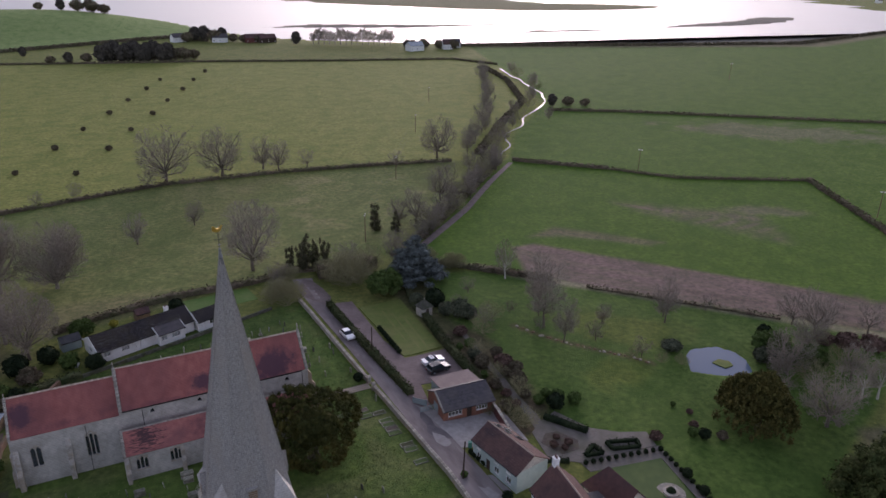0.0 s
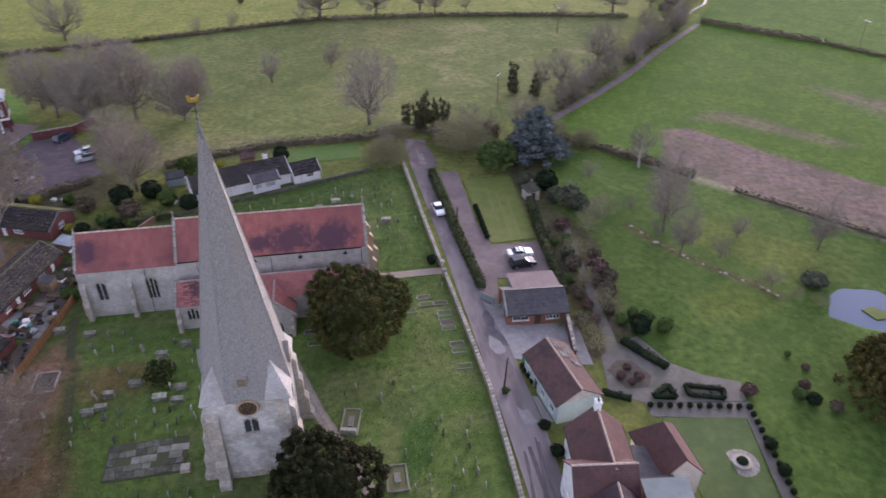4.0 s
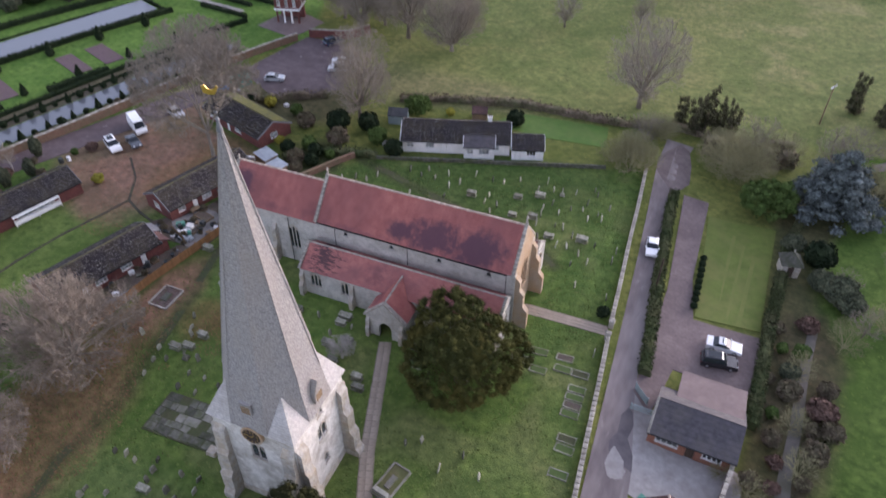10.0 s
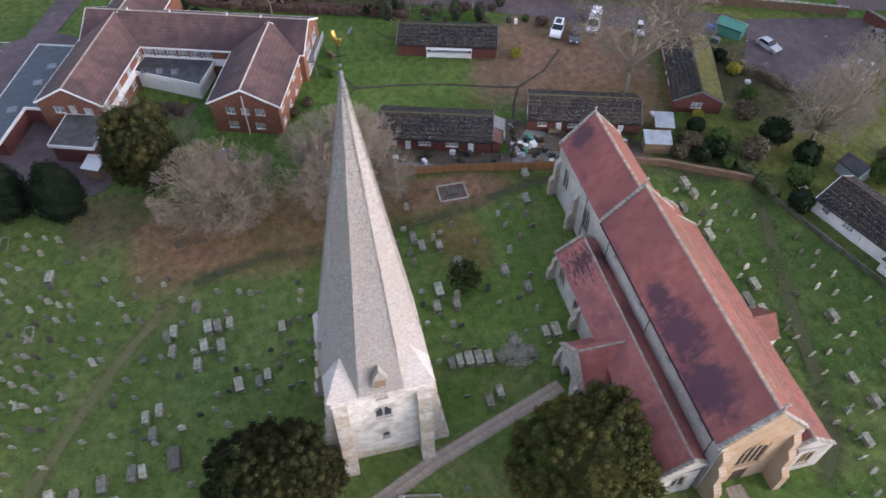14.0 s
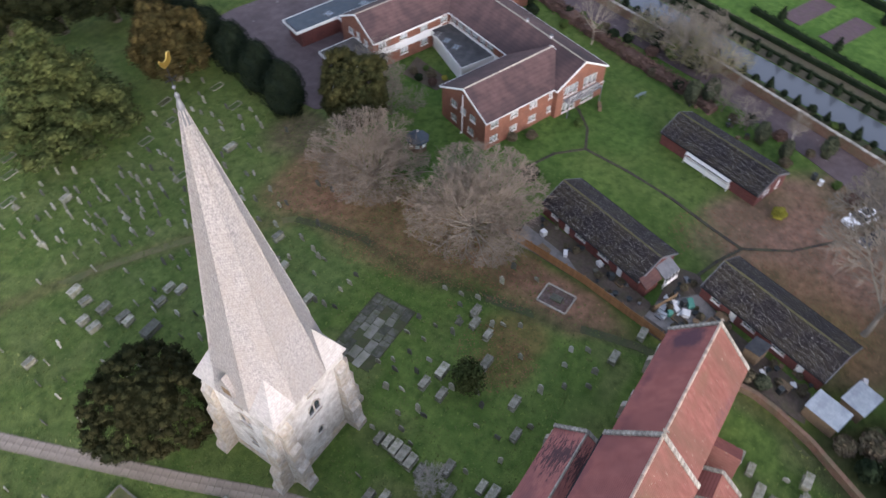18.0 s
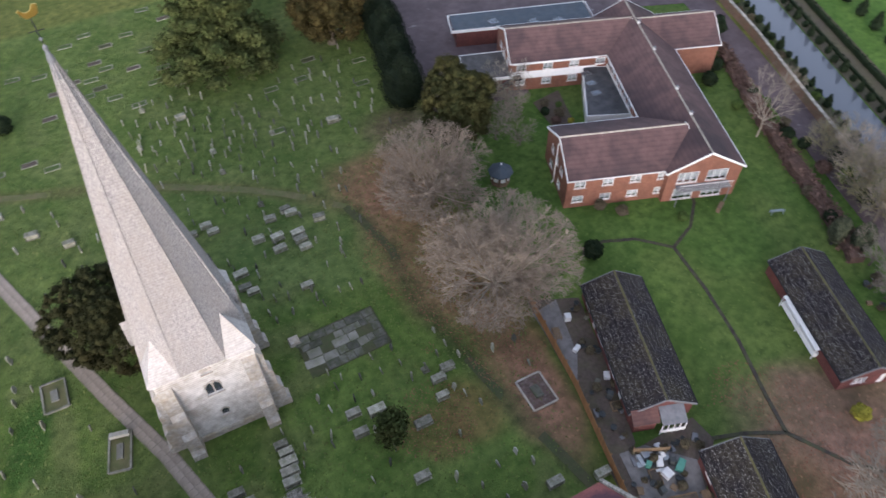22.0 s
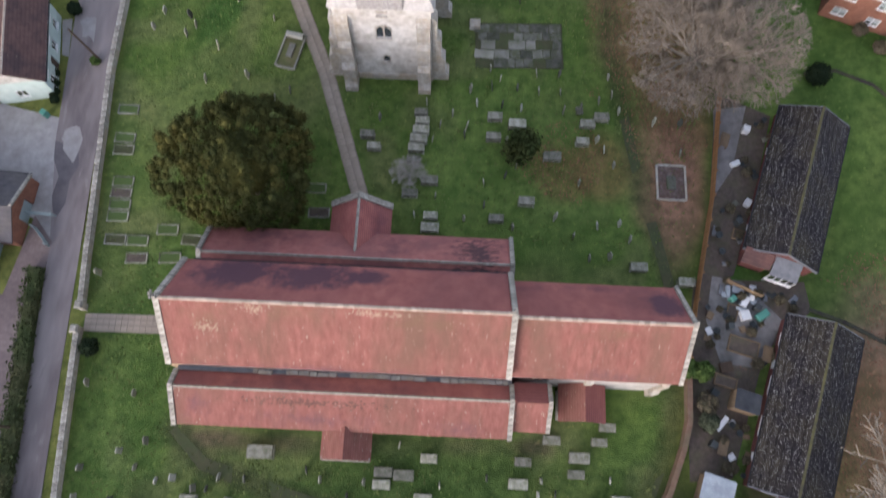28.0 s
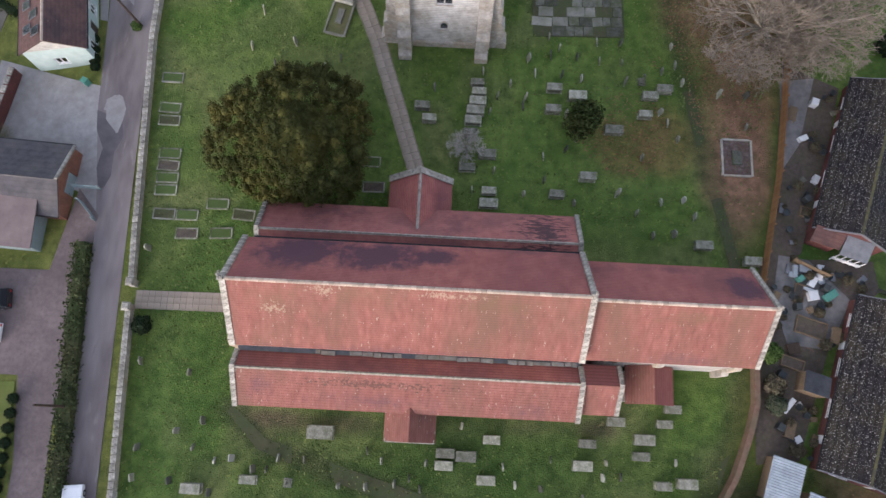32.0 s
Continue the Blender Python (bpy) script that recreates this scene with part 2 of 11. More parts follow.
REDTILE = mat("red_brown_tiles", (0.100, 0.053, 0.048), (0.150, 0.078, 0.066), 1.8, c3=(0.070, 0.043, 0.042), amount3=0.85, scale3=0.3, fine=9, bump=0.7, courses=0.2, depth=0.18)
CARETILE = mat("brown_concrete_tiles", (0.082, 0.050, 0.048), (0.138, 0.082, 0.075), 0.7, c3=(0.042, 0.030, 0.033), amount3=0.9, scale3=0.11, fine=8, bump=0.5, courses=0.3, depth=0.15, stretch=(1.0, 1.0, 0.45))
DARKTILE = mat("dark_concrete_tiles", (0.017, 0.014, 0.016), (0.040, 0.035, 0.037), 2.4, fine=6, bump=1.0, courses=0.32, c3=(0.060, 0.050, 0.030), amount3=0.7, scale3=0.3, c4=(0.40, 0.385, 0.36), thresh4=0.61, scale4=8.0, spec=0.12, depth=0.5)
MOSSTILE = mat("mossy_tiles", (0.10, 0.10, 0.02), (0.17, 0.16, 0.04), 1.5, fine=6, bump=0.8, courses=0.32, c3=(0.05, 0.05, 0.03), amount3=0.6, scale3=0.7)
PURPLETILE = mat("dark_purple_brown_tiles", (0.070, 0.040, 0.044), (0.115, 0.066, 0.066), 1.6, c3=(0.045, 0.032, 0.038), amount3=0.8, scale3=0.25, fine=9, bump=0.7, courses=0.2, depth=0.18)
ORANGETILE = mat("orange_red_pantiles", (0.20, 0.085, 0.052), (0.30, 0.135, 0.080), 1.6, c3=(0.12, 0.065, 0.048), amount3=0.7, scale3=0.3, fine=9, bump=0.7, courses=0.22, depth=0.18)
GARDENLAWN = mat("winter_garden_lawn", (0.062, 0.098, 0.024), (0.088, 0.128, 0.034), 0.7, c3=(0.05, 0.085, 0.022), amount3=0.6, scale3=0.3, fine=20, bump=0.4)
SLATE = mat("dark_purple_slate", (0.045, 0.041, 0.046), (0.085, 0.077, 0.084), 1.4, rough=0.65, c3=(0.11, 0.098, 0.088), amount3=0.6, scale3=0.4, bump=0.5, courses=0.25, depth=0.15)
FELT = mat("blue_grey_roof_felt", (0.050, 0.068, 0.086), (0.079, 0.097, 0.115), 0.9, rough=0.7, c3=(0.06, 0.065, 0.07), amount3=0.5, scale3=0.5, bump=0.2)
DARKFELT = mat("dark_roof_felt", (0.035, 0.036, 0.04), (0.07, 0.07, 0.075), 0.9, rough=0.7, c3=(0.10, 0.10, 0.09), amount3=0.5, scale3=0.8, bump=0.2)
OLDFELT = mat("mottled_grey_felt", (0.062, 0.059, 0.056), (0.118, 0.112, 0.105), 0.8, rough=0.8, c3=(0.05, 0.045, 0.045), amount3=0.9, scale3=0.35, bump=0.3)
SHEET = mat("grey_green_sheet_roof", (0.15, 0.18, 0.17), (0.20, 0.235, 0.22), 0.7, rough=0.55, c3=(0.13, 0.15, 0.14), amount3=0.5, scale3=0.4, bump=0.15)
TIN = mat("pale_corrugated_sheet", (0.30, 0.34, 0.37), (0.42, 0.46, 0.49), 1.2, rough=0.5, c3=(0.20, 0.22, 0.25), amount3=0.7, scale3=0.8, bump=0.1)
WHITE = mat("white_render", (0.72, 0.72, 0.70), (0.82, 0.82, 0.80), 1.2, c3=(0.60, 0.60, 0.56), amount3=0.5, scale3=0.5, bump=0.2)
CREAM = mat("cream_render", (0.64, 0.60, 0.50), (0.74, 0.70, 0.60), 1.2, c3=(0.52, 0.48, 0.38), amount3=0.5, scale3=0.5, bump=0.2)
MINT = mat("mint_green_render", (0.36, 0.45, 0.42), (0.46, 0.54, 0.50), 1.2, c3=(0.33, 0.38, 0.35), amount3=0.5, scale3=0.5, bump=0.2)
BRICK = mat("orange_red_brick", (0.22, 0.095, 0.062), (0.31, 0.14, 0.09), 2.5, c3=(0.17, 0.08, 0.056), amount3=0.6, scale3=0.5, bump=0.4, courses=0.075)
REDBRICK = mat("dark_red_brick", (0.135, 0.048, 0.042), (0.20, 0.072, 0.060), 2.5, c3=(0.10, 0.045, 0.042), amount3=0.6, scale3=0.5, bump=0.4, courses=0.075)
PAINT = mat("white_paint", (0.76, 0.76, 0.74), (0.82, 0.82, 0.80), 2.0, rough=0.5, c3=(0.66, 0.66, 0.63), amount3=0.5, scale3=0.8, bump=0.05)
GREENPAINT = mat("grey_green_boards", (0.20, 0.25, 0.25), (0.27, 0.32, 0.32), 2.0, rough=0.6, bump=0.2, stretch=(1, 1, 6))
TIMBER = mat("weathered_timber", (0.15, 0.10, 0.06), (0.24, 0.17, 0.10), 3.0, c3=(0.12, 0.09, 0.06), amount3=0.6, scale3=1, bump=0.4, stretch=(4, 4, 1))
FENCE = mat("orange_brown_fence_boards", (0.26, 0.125, 0.05), (0.36, 0.19, 0.08), 2.0, rand=0.12, c3=(0.20, 0.10, 0.05), amount3=0.6, scale3=0.6, bump=0.4)
DARKWOOD = mat("dark_timber", (0.04, 0.028, 0.02), (0.075, 0.05, 0.035), 3.0, bump=0.4)
IRON = mat("dark_iron", (0.02, 0.02, 0.022), (0.04, 0.04, 0.042), 5, rough=0.5, metal=0.6, bump=0.1)
GOLD = mat("gilded_metal", (0.75, 0.48, 0.10), (0.85, 0.58, 0.16), 3, rough=0.3, metal=0.9, bump=0.05)
LEADGREY = mat("lead_sheet", (0.15, 0.155, 0.165), (0.22, 0.225, 0.235), 1.5, rough=0.5, metal=0.3, bump=0.1)
GRAVE = mat("lichened_gravestone", (0.17, 0.166, 0.126), (0.39, 0.372, 0.30), 3.5, rand=0.4, c3=(0.085, 0.10, 0.038), amount3=0.9, scale3=1.6, bump=0.5, c4=(0.38, 0.365, 0.29), thresh4=0.62, scale4=5.0)
GRAVE_DARK = mat("dark_slate_gravestone", (0.065, 0.066, 0.055), (0.12, 0.118, 0.098), 3.0, rand=0.25, c3=(0.09, 0.10, 0.05), amount3=0.6, scale3=2.0, bump=0.3)
MARBLE = mat("white_marble", (0.34, 0.33, 0.28), (0.46, 0.445, 0.39), 2.0, rand=0.25, rough=0.5, bump=0.1, c3=(0.20, 0.20, 0.14), amount3=0.6, scale3=1.5)
FLAG = mat("worn_flagstone", (0.295, 0.24, 0.19), (0.41, 0.34, 0.275), 3.5, rand=0.07, c3=(0.17, 0.145, 0.10), amount3=0.6, scale3=1.0, bump=0.5)
OLDSLAB = mat("mossy_dark_slab", (0.060, 0.062, 0.045), (0.15, 0.145, 0.12), 1.6, rand=0.35, c3=(0.055, 0.066, 0.025), amount3=0.9, scale3=0.9, bump=0.5)
PALESLAB = mat("pale_worn_ledger", (0.16, 0.155, 0.125), (0.34, 0.325, 0.28), 1.8, rand=0.25, c3=(0.09, 0.10, 0.045), amount3=0.8, scale3=0.9, bump=0.5)
ASPHALT = mat("worn_asphalt", (0.130, 0.108, 0.106), (0.180, 0.152, 0.148), 0.8, c3=(0.30, 0.262, 0.25), amount3=0.85, scale3=0.13, fine=20, bump=0.3, c4=(0.215, 0.188, 0.178), thresh4=0.64, scale4=0.8, stretch=(1.6, 0.4, 1))
DRIVE = mat("purple_brown_gravel", (0.150, 0.115, 0.110), (0.22, 0.170, 0.160), 2.5, c3=(0.105, 0.078, 0.075), amount3=0.7, scale3=0.2, fine=24, bump=0.4)
BEDSOIL = mat("purple_brown_bed_soil", (0.085, 0.055, 0.062), (0.135, 0.088, 0.098), 2.0, c3=(0.10, 0.085, 0.06), amount3=0.5, scale3=0.8, bump=0.6)
CARPARK = mat("purple_patched_tarmac", (0.092, 0.068, 0.070), (0.148, 0.114, 0.116), 0.6, c3=(0.066, 0.050, 0.053), amount3=0.7, scale3=0.12, fine=18, bump=0.3, c4=(0.25, 0.22, 0.22), thresh4=0.68, scale4=0.5)
PAVING = mat("pale_concrete_paving", (0.26, 0.24, 0.23), (0.36, 0.34, 0.32), 1.2, c3=(0.20, 0.18, 0.17), amount3=0.5, scale3=0.4, bump=0.2)
PLOTFILL = mat("leafy_grave_gravel", (0.060, 0.042, 0.036), (0.20, 0.150, 0.130), 2.6, c3=(0.11, 0.062, 0.045), amount3=0.8, scale3=0.8, fine=12, bump=0.7)
PALETRODDEN = mat("worn_olive_grass_path", (0.120, 0.114, 0.048), (0.165, 0.150, 0.070), 1.2, c3=(0.095, 0.120, 0.036), amount3=0.8, scale3=0.5, bump=0.4)
TRODDEN = mat("trodden_earth_path", (0.052, 0.054, 0.025), (0.080, 0.078, 0.037), 1.2, c3=(0.055, 0.078, 0.026), amount3=0.8, scale3=0.5, bump=0.4)
SOIL = mat("dark_garden_soil", (0.070, 0.055, 0.044), (0.125, 0.095, 0.077), 2.5, c3=(0.10, 0.10, 0.05), amount3=0.5, scale3=0.7, bump=0.6)
LAWN = mat("bright_mown_lawn", (0.090, 0.125, 0.022), (0.13, 0.165, 0.032), 0.6, c3=(0.17, 0.165, 0.05), amount3=0.6, scale3=0.25, fine=20, bump=0.4)
# Pond base lifted and blued to stand in for reflected sky.
WATER = watery("still_pond_water", (0.085, 0.120, 0.180), 1.5, 0.02)
# Canal base lightened and IOR raised to imitate a bright sky reflection.
CANALWATER = watery("silty_canal_water", (0.105, 0.115, 0.130), 1.5, 0.02)
CANALWATER.node_tree.nodes["Principled BSDF"].inputs["IOR"].default_value = 1.55
GREYLEAF = mat("grey_green_foliage", (0.052, 0.064, 0.040), (0.110, 0.118, 0.072), 0.7, island=0.4, bump=0.1, spec=0.04)
DARKASPHALT = mat("dark_asphalt_repair", (0.085, 0.076, 0.08), (0.12, 0.106, 0.11), 0.8, c3=(0.15, 0.13, 0.13), amount3=0.6, scale3=0.5, fine=20, bump=0.3)
WETROAD = mat("wet_dark_road", (0.045, 0.040, 0.042), (0.075, 0.066, 0.068), 1.0, rough=0.35, c3=(0.12, 0.10, 0.10), amount3=0.6, scale3=0.5, bump=0.2)
BRIGHTLAWN = mat("bright_green_lawn", (0.062, 0.130, 0.018), (0.090, 0.165, 0.026), 0.6, c3=(0.12, 0.16, 0.04), amount3=0.5, scale3=0.25, fine=20, bump=0.4)
RIDGEMOSS = mat("mossy_ridge_tile", (0.075, 0.070, 0.030), (0.13, 0.12, 0.05), 2.5, c3=(0.05, 0.045, 0.04), amount3=0.7, scale3=0.8, bump=0.5)
FARWOOD = mat("far_dark_wood", (0.052, 0.048, 0.040), (0.095, 0.085, 0.070), 0.5, island=0.35, bump=0.1, spec=0.03)
MUDDY = mat("dark_muddy_track", (0.105, 0.082, 0.078), (0.155, 0.122, 0.115), 0.9, c3=(0.19, 0.155, 0.145), amount3=0.6, scale3=0.4, bump=0.4)
YARD = mat("grey_yard_slabs", (0.165, 0.155, 0.15), (0.245, 0.23, 0.22), 1.4, c3=(0.10, 0.095, 0.08), amount3=0.7, scale3=0.5, bump=0.3)
DUSTPATH = mat("dusty_path_bed", (0.21, 0.17, 0.13), (0.30, 0.25, 0.195), 2.5, c3=(0.10, 0.12, 0.045), amount3=0.6, scale3=0.7, bump=0.4)
ANNEXE = mat("purple_brown_sheet_roof", (0.165, 0.125, 0.118), (0.215, 0.165, 0.155), 0.9, c3=(0.12, 0.09, 0.088), amount3=0.6, scale3=0.4, bump=0.3)
IVYLEAF = mat("ivy_and_twigs", (0.040, 0.045, 0.022), (0.085, 0.080, 0.042), 0.7, island=0.5, c3=(0.13, 0.11, 0.075), amount3=0.6, scale3=0.8, bump=0.1, spec=0.04)
HOLM = mat("holm_oak_foliage", (0.014, 0.019, 0.009), (0.034, 0.036, 0.014), 0.7, island=0.45, bump=0.1, spec=0.03)
RUSTWALL = mat("red_brown_old_wall", (0.14, 0.082, 0.055), (0.23, 0.14, 0.095), 2.0, c3=(0.11, 0.105, 0.06), amount3=0.6, scale3=0.5, bump=0.5)
RIVER = watery("estuary_water", (0.30, 0.29, 0.28), 0.08, 0.5)
RIVER.node_tree.nodes["Principled BSDF"].inputs["Roughness"].default_value = 0.4
RIVER.node_tree.nodes["Principled BSDF"].inputs["Specular IOR Level"].default_value = 0.28
DULLBANK = mat("dull_olive_border", (0.070, 0.066, 0.036), (0.118, 0.105, 0.060), 1.2, c3=(0.085, 0.068, 0.052), amount3=0.8, scale3=0.3, bump=0.5)
GARDENGRAVEL = mat("dull_garden_gravel", (0.125, 0.11, 0.095), (0.19, 0.17, 0.15), 1.6, c3=(0.085, 0.085, 0.05), amount3=0.7, scale3=0.4, bump=0.4)
GLASS = glassy("window_glass", (0.8, 0.85, 0.88))
DARKGLASS = glassy("leaded_window_glass", (0.10, 0.12, 0.14), 0.12, 0.6)
RUBBER = mat("tyre_rubber", (0.015, 0.015, 0.016), (0.025, 0.025, 0.026), 8, rough=0.8, bump=0.1)
RIM = mat("alloy_rim", (0.45, 0.45, 0.46), (0.55, 0.55, 0.56), 6, rough=0.35, metal=0.8, bump=0.02)
BARK = mat("grey_brown_bark", (0.11, 0.085, 0.065), (0.19, 0.155, 0.12), 3.0, c3=(0.16, 0.17, 0.10), amount3=0.5, scale3=1.0, bump=0.6)
TWIG = mat("brown_twigs", (0.165, 0.145, 0.118), (0.245, 0.215, 0.178), 0.8, rand=0.10, c3=(0.21, 0.20, 0.15), amount3=0.4, scale3=0.3, bump=0.2, spec=0.04)
PALETWIG = mat("pale_pinkish_twigs", (0.20, 0.172, 0.138), (0.28, 0.243, 0.198), 0.8, rand=0.10, bump=0.2, spec=0.04)
TWIGMIX = mat("buff_brown_twigs", (0.205, 0.165, 0.128), (0.30, 0.25, 0.195), 0.5, rand=0.10, bump=0.2, spec=0.04)
PALEBARK = mat("pale_silver_bark", (0.36, 0.33, 0.29), (0.50, 0.46, 0.41), 3.0, bump=0.4)
BARKPALE = mat("beige_bark", (0.25, 0.215, 0.165), (0.38, 0.33, 0.26), 3.0, bump=0.4)
OLIVETWIG = mat("olive_twigs", (0.20, 0.19, 0.10), (0.28, 0.26, 0.15), 0.8, rand=0.12, bump=0.2, spec=0.04)
YEWGOLD = mat("gold_tinged_yew_foliage", (0.028, 0.036, 0.013), (0.070, 0.072, 0.022), 0.9, c3=(0.118, 0.100, 0.026), amount3=0.8, scale3=0.14, island=0.28, bump=0.1, spec=0.04)
YEW = mat("dark_yew_foliage", (0.014, 0.019, 0.009), (0.034, 0.036, 0.014), 0.9, c3=(0.048, 0.040, 0.016), amount3=0.6, scale3=0.12, island=0.28, bump=0.1, spec=0.04)
YEWDARK = mat("near_black_cypress_foliage", (0.008, 0.013, 0.009), (0.017, 0.024, 0.013), 0.7, island=0.3, bump=0.1, spec=0.03)
DARKLEAF = mat("very_dark_evergreen_foliage", (0.012, 0.020, 0.011), (0.027, 0.038, 0.018), 0.7, island=0.35, bump=0.1, spec=0.03)
GREENLEAF = mat("mid_green_foliage", (0.05, 0.085, 0.022), (0.085, 0.12, 0.035), 0.7, island=0.35, bump=0.1, spec=0.04)
DARKDOME = mat("dark_green_clipped_foliage", (0.020, 0.032, 0.014), (0.040, 0.055, 0.024), 0.7, island=0.3, bump=0.1, spec=0.03)
BROWNYEW = mat("brown_tinged_yew_foliage", (0.030, 0.029, 0.011), (0.080, 0.060, 0.021), 0.6, island=0.45, bump=0.1, spec=0.04)
GOLDLEAF = mat("gold_tipped_conifer_foliage", (0.042, 0.046, 0.015), (0.120, 0.102, 0.030), 0.6, island=0.5, bump=0.1, spec=0.04)
BLUELEAF = mat("blue_grey_cedar_foliage", (0.070, 0.084, 0.080), (0.135, 0.155, 0.148), 0.7, island=0.45, bump=0.1, spec=0.04)
OLIVELEAF = mat("olive_conifer_foliage", (0.034, 0.049, 0.017), (0.078, 0.086, 0.028), 0.6, island=0.45, bump=0.1, spec=0.04)
TUFT = mat("grass_tufts", (0.080, 0.128, 0.030), (0.135, 0.165, 0.048), 0.5, island=0.35, c3=(0.20, 0.185, 0.085), amount3=0.5, scale3=0.3, bump=0.0, spec=0.05)
DEADLEAF = mat("fallen_leaves", (0.19, 0.085, 0.052), (0.29, 0.145, 0.092), 0.5, island=0.4, bump=0.0, spec=0.05)
YELLOWLEAF = mat("yellow_shrub_foliage", (0.20, 0.19, 0.03), (0.32, 0.29, 0.05), 0.7, island=0.3, bump=0.1, spec=0.04)
REDTWIG = mat("reddish_brown_scrub", (0.105, 0.068, 0.054), (0.165, 0.108, 0.085), 0.8, island=0.3, bump=0.1, spec=0.04)
SCRUB = mat("brown_hedge_twigs", (0.10, 0.08, 0.055), (0.17, 0.135, 0.095), 0.8, island=0.35, c3=(0.08, 0.10, 0.04), amount3=0.6, scale3=0.3, bump=0.1, spec=0.04)
HEDGE = mat("clipped_hedge_foliage", (0.032, 0.046, 0.020), (0.064, 0.080, 0.032), 0.8, island=0.35, c3=(0.12, 0.11, 0.06), amount3=0.5, scale3=0.3, bump=0.1, spec=0.04)
STRIPE = mat("pale_mown_grass", (0.13, 0.15, 0.034), (0.17, 0.178, 0.05), 0.8, c3=(0.11, 0.145, 0.028), amount3=0.7, scale3=0.4, bump=0.3)
DARKPATH = mat("dark_worn_path", (0.034, 0.028, 0.023), (0.062, 0.052, 0.042), 2.0, c3=(0.09, 0.10, 0.04), amount3=0.6, scale3=0.6, bump=0.4)
NET = mat("white_net_curtain", (0.62, 0.62, 0.60), (0.74, 0.74, 0.72), 6.0, bump=0.1, c3=(0.25, 0.25, 0.25), amount3=0.7, scale3=0.6)
BLUETARP = mat("blue_tarpaulin", (0.05, 0.20, 0.50), (0.08, 0.27, 0.58), 2, rough=0.5, bump=0.2)
GREENHUT = mat("green_painted_metal", (0.07, 0.22, 0.17), (0.10, 0.28, 0.22), 1.5, rough=0.5, bump=0.1)
PLASTIC = mat("pale_plastic", (0.6, 0.6, 0.6), (0.72, 0.72, 0.70), 2, rough=0.4, rand=0.2, bump=0.05)
BIN = mat("dark_bin_plastic", (0.03, 0.035, 0.035), (0.05, 0.055, 0.055), 2, rough=0.5, rand=0.3, bump=0.05)


def carpaint(name, c):
    m = mat(name, c, tuple(v * 1.06 for v in c), 2.0, rough=0.25, spec=0.5, bump=0.01)
    m.node_tree.nodes["Principled BSDF"].inputs["Coat Weight"].default_value = 0.6
    return m


CAR_WHITE, CAR_BLACK, CAR_GREY, CAR_BLUE, CAR_SILVER = (carpaint(n, c) for n, c in (("white_car_paint", (0.78, 0.78, 0.78)), ("black_car_paint", (0.015, 0.015, 0.017)),
    ("dark_grey_car_paint", (0.06, 0.065, 0.075)), ("dark_blue_car_paint", (0.03, 0.045, 0.08)), ("silver_car_paint", (0.42, 0.43, 0.44))))
CAR_YELLOW = carpaint("yellow_car_paint", (0.65, 0.38, 0.03))

# ---- mesh helpers ----
def smooth(a, b, x):
    t = np.clip((np.asarray(x, float) - a) / (b - a), 0, 1)
    return t * t * (3 - 2 * t)


